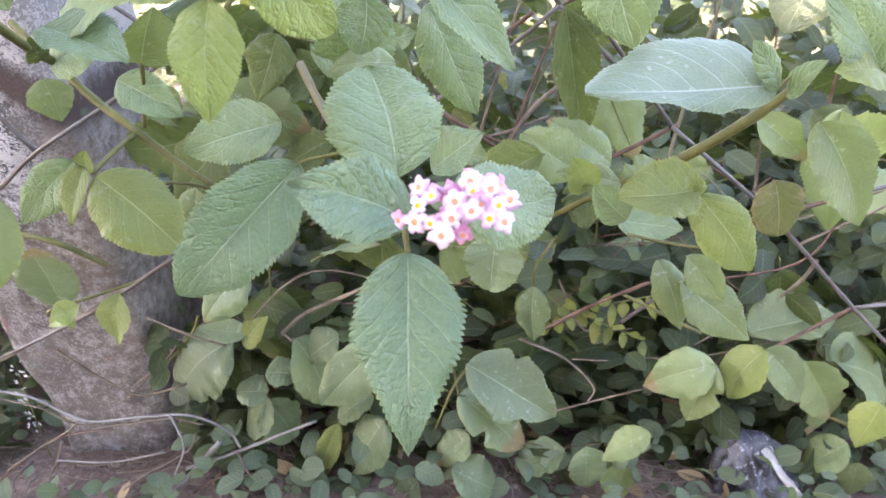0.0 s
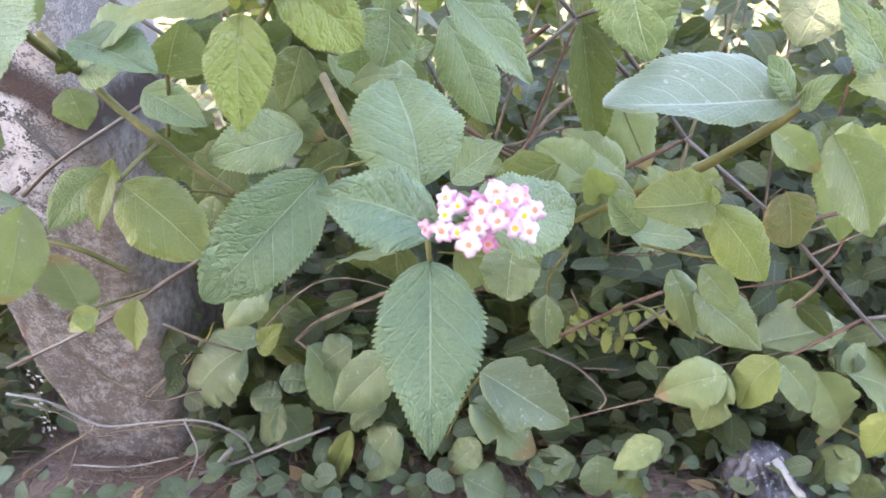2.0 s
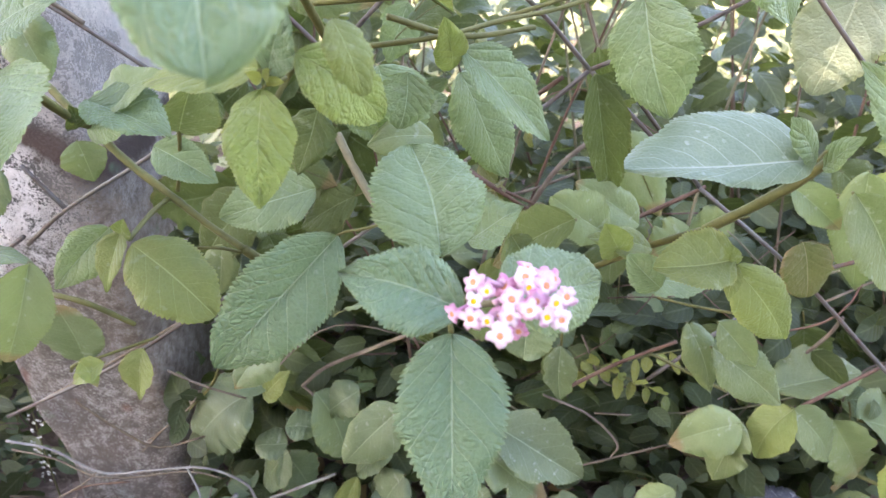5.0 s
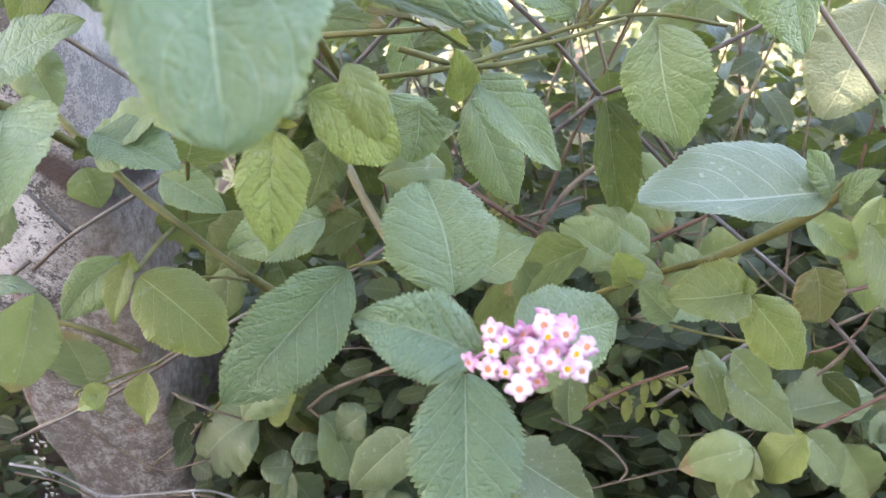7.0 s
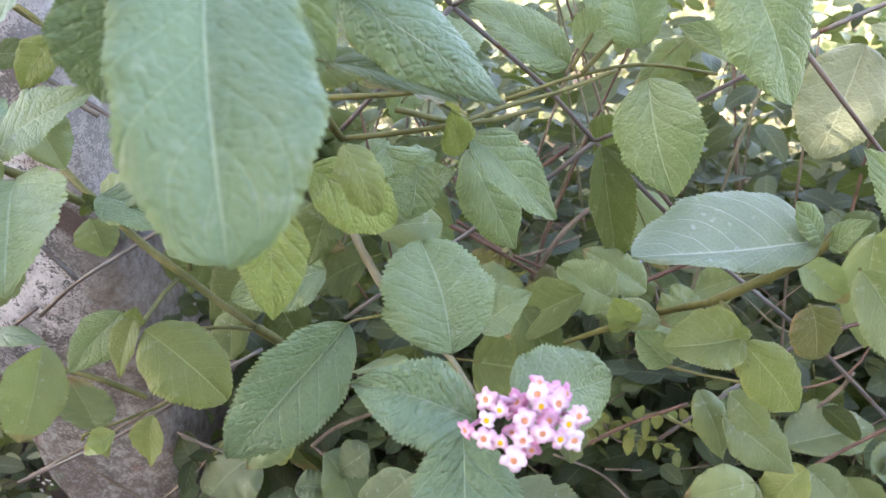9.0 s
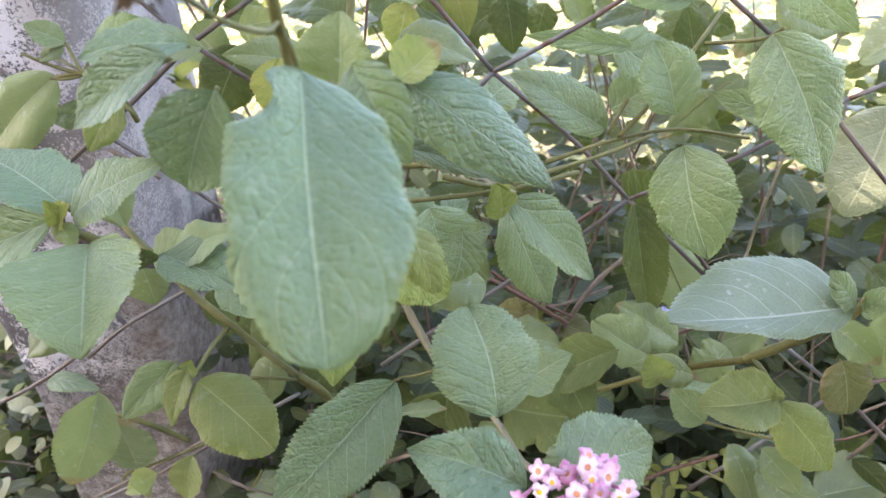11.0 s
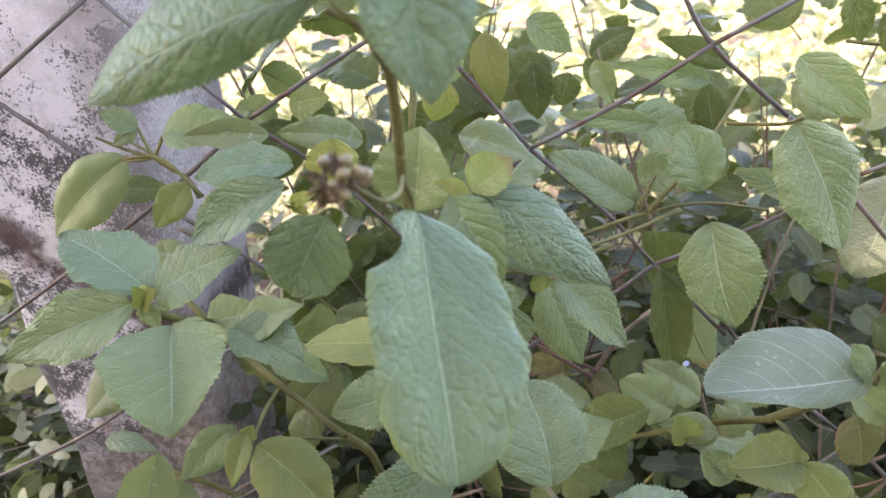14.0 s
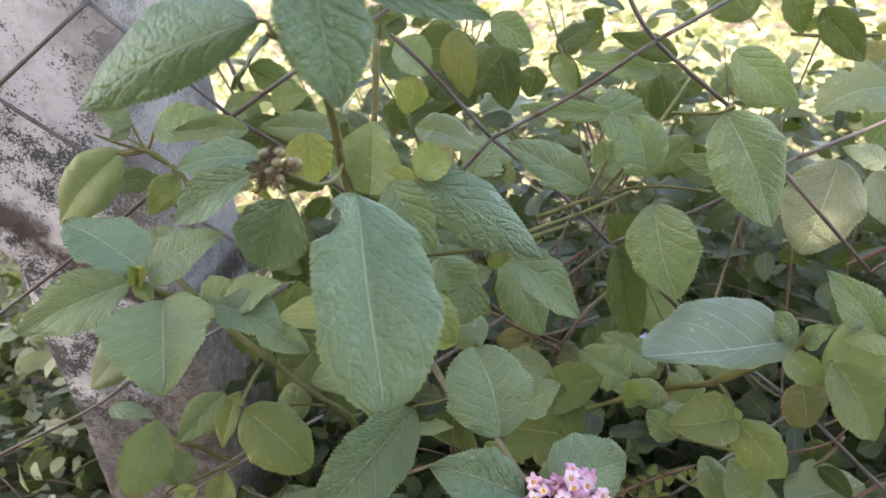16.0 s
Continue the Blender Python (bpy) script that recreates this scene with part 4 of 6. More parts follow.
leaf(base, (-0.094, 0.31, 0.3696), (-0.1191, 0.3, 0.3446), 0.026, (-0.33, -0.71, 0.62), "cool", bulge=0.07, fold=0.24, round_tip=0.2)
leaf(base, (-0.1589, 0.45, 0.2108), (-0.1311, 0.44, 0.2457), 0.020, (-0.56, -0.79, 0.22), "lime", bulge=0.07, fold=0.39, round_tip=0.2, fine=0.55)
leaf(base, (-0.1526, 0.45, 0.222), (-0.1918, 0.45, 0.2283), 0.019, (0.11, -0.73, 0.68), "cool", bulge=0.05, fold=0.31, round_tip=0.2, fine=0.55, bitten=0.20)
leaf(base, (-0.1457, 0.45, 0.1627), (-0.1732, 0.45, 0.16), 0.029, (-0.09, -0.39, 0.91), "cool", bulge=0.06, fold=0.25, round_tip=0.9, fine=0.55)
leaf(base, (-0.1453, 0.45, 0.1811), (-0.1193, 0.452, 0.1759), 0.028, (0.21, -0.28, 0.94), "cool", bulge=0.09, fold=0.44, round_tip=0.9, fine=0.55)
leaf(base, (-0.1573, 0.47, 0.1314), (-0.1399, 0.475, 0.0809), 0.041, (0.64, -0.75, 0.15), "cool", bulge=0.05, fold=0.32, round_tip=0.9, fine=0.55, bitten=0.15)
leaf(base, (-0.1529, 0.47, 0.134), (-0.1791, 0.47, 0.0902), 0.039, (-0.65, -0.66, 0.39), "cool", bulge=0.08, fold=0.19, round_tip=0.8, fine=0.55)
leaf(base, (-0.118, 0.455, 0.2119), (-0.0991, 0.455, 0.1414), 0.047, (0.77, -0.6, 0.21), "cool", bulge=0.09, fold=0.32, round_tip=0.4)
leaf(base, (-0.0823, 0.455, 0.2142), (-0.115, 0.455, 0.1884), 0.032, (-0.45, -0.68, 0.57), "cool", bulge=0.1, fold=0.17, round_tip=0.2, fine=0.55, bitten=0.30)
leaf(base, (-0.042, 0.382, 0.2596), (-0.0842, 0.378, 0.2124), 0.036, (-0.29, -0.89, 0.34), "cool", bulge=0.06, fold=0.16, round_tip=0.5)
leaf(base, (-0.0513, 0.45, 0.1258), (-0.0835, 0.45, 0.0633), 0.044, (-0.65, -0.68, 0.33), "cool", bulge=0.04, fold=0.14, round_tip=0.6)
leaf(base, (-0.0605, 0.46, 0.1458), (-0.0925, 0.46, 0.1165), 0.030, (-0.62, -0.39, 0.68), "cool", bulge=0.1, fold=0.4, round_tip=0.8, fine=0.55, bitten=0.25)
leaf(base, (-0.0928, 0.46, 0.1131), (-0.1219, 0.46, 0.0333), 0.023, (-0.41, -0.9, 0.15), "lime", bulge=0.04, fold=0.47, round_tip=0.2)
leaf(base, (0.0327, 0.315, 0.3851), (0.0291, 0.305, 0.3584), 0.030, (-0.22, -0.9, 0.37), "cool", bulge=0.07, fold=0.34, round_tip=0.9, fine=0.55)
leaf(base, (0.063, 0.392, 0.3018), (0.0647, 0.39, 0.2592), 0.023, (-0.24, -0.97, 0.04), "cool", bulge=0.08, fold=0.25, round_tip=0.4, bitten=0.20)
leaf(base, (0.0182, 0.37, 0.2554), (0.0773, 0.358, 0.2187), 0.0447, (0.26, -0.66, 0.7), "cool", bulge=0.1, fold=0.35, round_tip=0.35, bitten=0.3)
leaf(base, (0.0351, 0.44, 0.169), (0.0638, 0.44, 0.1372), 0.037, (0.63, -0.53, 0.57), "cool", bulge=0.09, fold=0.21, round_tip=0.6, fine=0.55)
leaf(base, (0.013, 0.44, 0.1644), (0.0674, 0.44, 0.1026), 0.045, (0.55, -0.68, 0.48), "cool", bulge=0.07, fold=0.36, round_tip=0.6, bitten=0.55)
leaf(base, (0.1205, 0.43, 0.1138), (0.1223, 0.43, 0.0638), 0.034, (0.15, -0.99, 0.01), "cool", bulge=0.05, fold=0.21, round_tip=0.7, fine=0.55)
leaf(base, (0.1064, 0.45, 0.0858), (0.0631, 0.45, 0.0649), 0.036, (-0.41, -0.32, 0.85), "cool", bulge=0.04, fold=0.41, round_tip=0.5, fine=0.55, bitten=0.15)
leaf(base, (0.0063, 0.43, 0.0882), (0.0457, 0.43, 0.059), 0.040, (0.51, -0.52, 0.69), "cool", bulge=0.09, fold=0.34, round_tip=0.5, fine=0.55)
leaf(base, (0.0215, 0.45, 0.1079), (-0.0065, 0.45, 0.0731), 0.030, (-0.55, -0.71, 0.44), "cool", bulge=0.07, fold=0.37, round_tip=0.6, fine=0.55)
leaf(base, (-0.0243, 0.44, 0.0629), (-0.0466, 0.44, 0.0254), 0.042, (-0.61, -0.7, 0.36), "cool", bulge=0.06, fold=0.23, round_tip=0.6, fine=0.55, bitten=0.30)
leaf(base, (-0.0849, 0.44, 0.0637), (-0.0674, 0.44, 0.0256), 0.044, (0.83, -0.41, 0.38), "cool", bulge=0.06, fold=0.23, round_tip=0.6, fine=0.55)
leaf(base, (0.1339, 0.43, 0.0723), (0.1668, 0.43, 0.0425), 0.040, (0.6, -0.44, 0.67), "lime", bulge=0.06, fold=0.39, round_tip=0.6, fine=0.55)

mid = thing("lantana_shrub", "lantana stems with mixed green and yellowish leaves along the fence", "shrub", group="lantana branches")
stem(mid, [(-0.0654, 0.33, 0.5281), (-0.031, 0.32, 0.5314), (-0.0011, 0.33, 0.5321)], 0.0013, 0.0013, STEM_GREEN, "stem")
stem(mid, [(-0.0594, 0.34, 0.5065), (-0.0339, 0.34, 0.5085), (-0.0086, 0.34, 0.5118), (0.0176, 0.36, 0.514), (0.0465, 0.38, 0.5155), (0.0776, 0.4, 0.5204)], 0.0014, 0.0011, STEM_GREEN, "stem")
stem(mid, [(-0.0542, 0.25, 0.5249), (-0.061, 0.255, 0.5156), (-0.0644, 0.25, 0.51)], 0.0010, 0.0010, STEM_GREEN, "stem")
stem(mid, [(0.0194, 0.42, 0.4435), (0.0431, 0.43, 0.4569), (0.0591, 0.43, 0.4686)], .002, .002, TWIG_RED, "twig")
stem(mid, [(0.0422, 0.46, 0.3635), (0.0652, 0.47, 0.3948), (0.0887, 0.48, 0.411), (0.1153, 0.5, 0.4195)], .0026, .0024, TWIG_GREY, "twig")
leaf(mid, (-0.0546, 0.245, 0.5267), (-0.0286, 0.253, 0.5022), 0.0232, (0.49, -0.85, 0.22), "quilted", bulge=0.06, fold=0.21, round_tip=0.7, peak=0.5)
leaf(mid, (-0.0658, 0.24, 0.5165), (-0.0687, 0.228, 0.4797), 0.0227, (0.14, -0.95, 0.29), "quilted", bulge=0.06, fold=0.26, round_tip=0.3, stalk=(-0.0597, 0.25, 0.5174), peak=0.42, fine=1.2)
leaf(mid, (-0.0631, 0.24, 0.5212), (-0.0535, 0.235, 0.5423), 0.0154, (0.05, -0.8, 0.6), "deep", bulge=0.05, fold=0.3, round_tip=0.3)
leaf(mid, (-0.0656, 0.24, 0.5191), (-0.069, 0.236, 0.5227), 0.0043, (0.1, -0.85, 0.5), "yellow", bulge=0.06, fold=0.25, round_tip=0.4, fine=0.5)
leaf(mid, (-0.0641, 0.24, 0.519), (-0.0573, 0.236, 0.5195), 0.0036, (0.1, -0.85, 0.5), "yellow", bulge=0.06, fold=0.25, round_tip=0.4, fine=0.5)
leaf(mid, (-0.0644, 0.24, 0.5194), (-0.0613, 0.235, 0.5243), 0.0036, (0.1, -0.85, 0.5), "yellow", bulge=0.06, fold=0.25, round_tip=0.4, fine=0.5)
leaf(mid, (-0.0404, 0.275, 0.5472), (-0.0131, 0.28, 0.5555), 0.012, (0.01, -0.87, 0.5), "lime", bulge=0.08, fold=0.36, round_tip=0.2)
leaf(mid, (-0.038, 0.275, 0.5486), (-0.0013, 0.29, 0.5293), 0.039, (0.47, -0.01, 0.88), "brown", bulge=0.07, fold=0.22, round_tip=0.2)
leaf(mid, (-0.0753, 0.345, 0.4367), (-0.1231, 0.335, 0.425), 0.0326, (0.44, -0.61, 0.66), "green", bulge=0.05, fold=0.19, round_tip=0.5)
leaf(mid, (-0.0625, 0.31, 0.4882), (-0.0727, 0.3, 0.4617), 0.023, (-0.25, -0.87, 0.43), "dark", bulge=0.04, fold=0.25, round_tip=0.2)
leaf(mid, (-0.024, 0.315, 0.502), (-0.0284, 0.31, 0.4787), 0.024, (0.2, -0.96, 0.17), "green", bulge=0.06, fold=0.24, round_tip=0.6, fine=0.55)
leaf(mid, (-0.0404, 0.33, 0.4726), (-0.0393, 0.32, 0.4948), 0.023, (0.31, -0.86, -0.4), "green", bulge=0.04, fold=0.48, round_tip=0.6, fine=0.55)
leaf(mid, (-0.0139, 0.32, 0.4724), (-0.0436, 0.315, 0.4699), 0.025, (0.03, -0.57, 0.82), "smooth", bulge=0.06, fold=0.13, round_tip=0.2)
leaf(mid, (-0.0051, 0.35, 0.4945), (-0.0084, 0.33, 0.5217), 0.017, (0.46, -0.74, -0.49), "lime", bulge=0.04, fold=0.3, round_tip=0.2)
leaf(mid, (-0.0006, 0.348, 0.504), (0.0421, 0.355, 0.4562), 0.0308, (0.57, -0.7, 0.42), "green", bulge=0.06, fold=0.41, round_tip=0.4, peak=0.45)
leaf(mid, (-0.0015, 0.39, 0.4824), (0.0255, 0.396, 0.4193), 0.0384, (0.57, -0.8, 0.17), "green", bulge=0.04, fold=0.16, round_tip=0.3)
leaf(mid, (-0.0139, 0.41, 0.4375), (-0.0427, 0.4, 0.4369), 0.021, (0.21, -0.64, 0.74), "smooth", bulge=0.08, fold=0.37, round_tip=0.2, fine=0.55)
leaf(mid, (-0.023, 0.41, 0.4583), (-0.0085, 0.41, 0.4631), 0.015, (-0.17, -0.84, 0.51), "green", bulge=0.09, fold=0.32, round_tip=0.2, fine=0.55)
leaf(mid, (-0.0031, 0.39, 0.4027), (0.0323, 0.385, 0.397), 0.025, (0.04, -0.62, 0.78), "smooth", bulge=0.05, fold=0.29, round_tip=0.2, fine=0.55)
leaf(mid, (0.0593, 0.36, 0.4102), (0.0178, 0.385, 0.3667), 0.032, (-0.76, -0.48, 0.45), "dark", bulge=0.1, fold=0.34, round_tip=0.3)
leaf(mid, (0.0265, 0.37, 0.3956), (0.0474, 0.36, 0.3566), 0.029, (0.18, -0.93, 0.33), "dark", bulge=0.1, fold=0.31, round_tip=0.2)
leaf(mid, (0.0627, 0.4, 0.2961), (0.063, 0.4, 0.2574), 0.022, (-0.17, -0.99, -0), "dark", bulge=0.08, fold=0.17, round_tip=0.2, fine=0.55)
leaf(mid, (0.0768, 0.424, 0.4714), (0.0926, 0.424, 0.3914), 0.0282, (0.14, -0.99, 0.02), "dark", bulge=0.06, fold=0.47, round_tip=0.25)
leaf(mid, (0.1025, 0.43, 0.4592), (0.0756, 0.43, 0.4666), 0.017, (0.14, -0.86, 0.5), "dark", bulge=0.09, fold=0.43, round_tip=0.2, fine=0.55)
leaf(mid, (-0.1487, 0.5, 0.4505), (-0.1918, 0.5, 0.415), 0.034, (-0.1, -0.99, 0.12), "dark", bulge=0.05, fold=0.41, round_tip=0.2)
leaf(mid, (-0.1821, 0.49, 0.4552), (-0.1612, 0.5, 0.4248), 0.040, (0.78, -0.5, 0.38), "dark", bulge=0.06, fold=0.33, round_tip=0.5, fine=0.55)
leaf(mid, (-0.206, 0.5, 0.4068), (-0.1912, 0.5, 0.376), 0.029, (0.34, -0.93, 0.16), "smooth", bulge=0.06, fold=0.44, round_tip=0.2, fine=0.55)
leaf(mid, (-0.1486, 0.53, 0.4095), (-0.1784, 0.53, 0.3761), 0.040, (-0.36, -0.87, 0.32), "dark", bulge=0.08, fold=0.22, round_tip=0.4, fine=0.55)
leaf(mid, (-0.0429, 0.372, 0.491), (-0.0276, 0.365, 0.4468), 0.04, (0.3, -0.85, 0.4), "green", bulge=0.05, fold=0.3, round_tip=0.5)
leaf(mid, (-0.0355, 0.392, 0.4635), (-0.0112, 0.39, 0.4388), 0.0228, (0.2, -0.9, 0.3), "smooth", bulge=0.05, fold=0.2, round_tip=0.6)
leaf(mid, (-0.1423, 0.452, 0.3853), (-0.1834, 0.45, 0.3367), 0.0477, (-0.2, -0.8, 0.5), "dark", bulge=0.06, fold=0.25, round_tip=0.5)
leaf(mid, (-0.1643, 0.44, 0.3539), (-0.1711, 0.435, 0.3175), 0.0256, (0, -0.85, 0.5), "smooth", bulge=0.06, fold=0.25, round_tip=0.7)
leaf(mid, (-0.138, 0.46, 0.3507), (-0.1258, 0.46, 0.3092), 0.0344, (0.2, -0.8, 0.5), "dark", bulge=0.06, fold=0.25, round_tip=0.6)
leaf(mid, (-0.1599, 0.46, 0.564), (-0.1817, 0.455, 0.523), 0.0376, (0.1, -0.95, 0.2), "dark", bulge=0.06, fold=0.25, round_tip=0.4)
leaf(mid, (-0.1938, 0.47, 0.5744), (-0.1704, 0.465, 0.5535), 0.03, (-0.1, -0.9, 0.3), "smooth", bulge=0.06, fold=0.25, round_tip=0.35)
leaf(mid, (-0.155, 0.48, 0.5721), (-0.1396, 0.475, 0.5447), 0.0321, (0.1, -0.95, 0.2), "dark", bulge=0.06, fold=0.25, round_tip=0.3)

up = thing("lantana_shrub", "lantana branches behind and through the wire fence", "shrub", group="lantana branches")
stem(up, [(0.0191, 0.39, 0.5091), (0.0557, 0.4, 0.5177), (0.0934, 0.41, 0.5207), (0.1369, 0.42, 0.5121)], 0.0013, 0.0010, STEM_GREEN, "stem")
stem(up, [(0.0592, 0.4, 0.5194), (0.0813, 0.41, 0.54), (0.1057, 0.43, 0.5636), (0.1271, 0.46, 0.5791)], 0.0014, 0.0010, STEM_GREEN, "stem")
stem(up, [(0.0546, 0.405, 0.5198), (0.0604, 0.41, 0.5294), (0.0797, 0.44, 0.5469)], 0.0011, 0.0011, STEM_GREEN, "stem")
stem(up, [(-0.0328, 0.33, 0.5221), (-0.0008, 0.35, 0.5093), (0.0356, 0.38, 0.5068)], 0.0014, 0.0013, STEM_GREEN, "stem")
stem(up, [(0.1093, 0.43, 0.5634), (0.1277, 0.4, 0.5695), (0.13, 0.38, 0.5772)], 0.0011, 0.0011, STEM_GREEN, "stem")
stem(up, [(-0.069, 0.35, 0.6258), (-0.0692, 0.34, 0.6074), (-0.0706, 0.33, 0.5862)], 0.0018, 0.0016, STEM_GREEN, "stem")
stem(up, [(0.2162, 0.52, 0.5983), (0.2452, 0.52, 0.5952), (0.2817, 0.52, 0.595)], 0.0014, 0.0014, STEM_GREEN, "stem")
stem(up, [(-0.0134, 0.44, 0.4157), (0.0035, 0.44, 0.4056), (0.0437, 0.45, 0.3736)], .0024, .002, TWIG_RED, "twig")
stem(up, [(-0.0086, 0.46, 0.4096), (0.0179, 0.46, 0.3888), (0.0494, 0.46, 0.3725)], .002, .0016, TWIG_RED, "twig")
stem(up, [(0.0049, 0.47, 0.3727), (0.0414, 0.47, 0.3772), (0.079, 0.48, 0.3864)], .002, .0016, TWIG_GREY, "twig")
stem(up, [(0.2462, 0.44, 0.4463), (0.2641, 0.43, 0.4635)], .002, .002, TWIG_RED, "twig")
stem(up, [(-0.2472, 0.62, 0.5994), (-0.238, 0.62, 0.5742), (-0.2273, 0.62, 0.5419)], .0032, .003, TWIG_GREY, "twig")
leaf(up, (0.0872, 0.375, 0.5216), (0.1018, 0.358, 0.4656), 0.0433, (-0.37, -0.91, 0.18), "green", bulge=0.05, fold=0.32, round_tip=0.4, peak=0.45)
leaf(up, (0.1243, 0.375, 0.5756), (0.1558, 0.365, 0.5088), 0.0465, (0.11, -0.98, 0.19), "green", bulge=0.05, fold=0.15, round_tip=0.45, fine=1.5, peak=0.45)
leaf(up, (0.1386, 0.4, 0.5326), (0.1097, 0.41, 0.5403), 0.014, (-0.24, -0.92, 0.3), "green", bulge=0.04, fold=0.19, round_tip=0.2, fine=0.55)
leaf(up, (0.0535, 0.405, 0.5231), (0.0004, 0.398, 0.5557), 0.0295, (0.05, -0.8, 0.6), "green", bulge=0.05, fold=0.33, round_tip=0.4, peak=0.45)
leaf(up, (0.0581, 0.42, 0.5304), (0.0794, 0.42, 0.5432), 0.0245, (0.05, -0.8, 0.6), "green", bulge=0.05, fold=0.48, round_tip=0.8, fine=0.55)
leaf(up, (0.0888, 0.398, 0.5324), (0.074, 0.4, 0.5699), 0.0358, (0.05, -0.8, 0.6), "green", bulge=0.06, fold=0.43, round_tip=0.75, peak=0.5)
leaf(up, (0.1405, 0.42, 0.6027), (0.1757, 0.4, 0.5713), 0.026, (-0.35, -0.92, 0.19), "green", bulge=0.07, fold=0.33, round_tip=0.3)
leaf(up, (0.1531, 0.45, 0.5837), (0.1923, 0.45, 0.5656), 0.034, (0.17, -0.92, 0.36), "smooth", bulge=0.04, fold=0.23, round_tip=0.3)
leaf(up, (0.2447, 0.475, 0.5148), (0.2236, 0.465, 0.4445), 0.0547, (-0.4, -0.9, 0.18), "pale", bulge=0.08, fold=0.3, round_tip=0.6, peak=0.45)
leaf(up, (0.2867, 0.5, 0.4982), (0.3038, 0.5, 0.4513), 0.033, (0.07, -1, 0.02), "pale", bulge=0.08, fold=0.38, round_tip=0.2)
leaf(up, (0.2702, 0.46, 0.5152), (0.2368, 0.46, 0.5285), 0.018, (0.12, -0.95, 0.29), "pale", bulge=0.08, fold=0.16, round_tip=0.2, fine=0.55)
leaf(up, (0.2263, 0.5, 0.6173), (0.2624, 0.5, 0.5801), 0.026, (-0.09, -0.99, -0.09), "dark", bulge=0.07, fold=0.37, round_tip=0.5)
leaf(up, (0.2029, 0.5, 0.6313), (0.2156, 0.5, 0.5998), 0.021, (-0.08, -1, -0.03), "dark", bulge=0.1, fold=0.4, round_tip=0.3, fine=0.55)
leaf(up, (0.0717, 0.442, 0.5615), (0.0106, 0.44, 0.5692), 0.0141, (0.04, -0.99, 0.12), "green", bulge=0.03, fold=0.4, round_tip=0.3)
leaf(up, (0.1132, 0.48, 0.58), (0.0505, 0.48, 0.5924), 0.018, (0.05, -0.97, 0.23), "green", bulge=0.09, fold=0.4, round_tip=0.2)
leaf(up, (0.121, 0.47, 0.5928), (0.0744, 0.47, 0.6094), 0.018, (0.07, -0.98, 0.2), "dark", bulge=0.08, fold=0.34, round_tip=0.2)
leaf(up, (0.0516, 0.58, 0.5849), (0.0848, 0.58, 0.6044), 0.028, (-0.35, -0.72, 0.6), "dark", bulge=0.06, fold=0.21, round_tip=0.4, fine=0.55)
leaf(up, (0.0037, 0.56, 0.584), (0.0104, 0.56, 0.54), 0.029, (0.02, -1, 0), "dark", bulge=0.08, fold=0.22, round_tip=0.5, fine=0.55)
leaf(up, (0.0335, 0.56, 0.5749), (0.0268, 0.56, 0.5503), 0.024, (-0.41, -0.91, 0.11), "dark", bulge=0.06, fold=0.24, round_tip=0.7, fine=0.55)
leaf(up, (0.0448, 0.56, 0.5848), (0.0708, 0.56, 0.5543), 0.021, (0.02, -1, 0.02), "dark", bulge=0.08, fold=0.28, round_tip=0.2, fine=0.55)
leaf(up, (-0.0045, 0.5, 0.6206), (0.0258, 0.5, 0.5979), 0.024, (0.13, -0.98, 0.18), "green", bulge=0.06, fold=0.24, round_tip=0.2, fine=0.55)
leaf(up, (-0.0335, 0.52, 0.6098), (-0.0222, 0.52, 0.5588), 0.027, (-0.01, -1, -0), "brown", bulge=0.1, fold=0.3, round_tip=0.3)
leaf(up, (-0.0723, 0.48, 0.6081), (-0.0505, 0.48, 0.5852), 0.031, (0.42, -0.82, 0.4), "smooth", bulge=0.03, fold=0.43, round_tip=0.6, fine=0.55)
leaf(up, (0.126, 0.5, 0.5415), (0.1171, 0.5, 0.5765), 0.0244, (0, -0.98, 0.1), "dark", bulge=0.05, fold=0.25, round_tip=0.8)
leaf(up, (0.1344, 0.51, 0.5671), (0.1527, 0.51, 0.5583), 0.0162, (0, -0.98, 0.1), "dark", bulge=0.05, fold=0.25, round_tip=0.5)
leaf(up, (0.1182, 0.43, 0.5358), (0.1511, 0.42, 0.5146), 0.01, (0.1, -0.8, 0.5), "smooth", bulge=0.04, fold=0.2, round_tip=0.3)
leaf(up, (0.045, 0.52, 0.5895), (0.0584, 0.52, 0.5583), 0.0181, (0, -0.98, 0.1), "smooth", bulge=0.05, fold=0.3, round_tip=0.3)
leaf(up, (-0.059, 0.47, 0.586), (-0.0674, 0.47, 0.5597), 0.024, (-0, -1, 0), "yellow", bulge=0.08, fold=0.42, round_tip=0.5, fine=0.55)
leaf(up, (-0.0486, 0.32, 0.5864), (-0.0164, 0.316, 0.5757), 0.022, (0.17, -0.64, 0.75), "smooth", bulge=0.05, fold=0.48, round_tip=0.5)
leaf(up, (0.1978, 0.31, 0.4644), (0.164, 0.315, 0.5041), 0.027, (0.12, -0.97, 0.22), "green", bulge=0.09, fold=0.39, round_tip=0.2)
leaf(up, (0.1971, 0.31, 0.4679), (0.171, 0.3, 0.471), 0.024, (0.33, -0.66, 0.67), "lime", bulge=0.09, fold=0.35, round_tip=0.2, fine=0.55)
leaf(up, (0.1866, 0.33, 0.4371), (0.2216, 0.33, 0.3793), 0.0337, (0.16, -0.98, 0.1), "smooth", bulge=0.07, fold=0.43, round_tip=0.2)

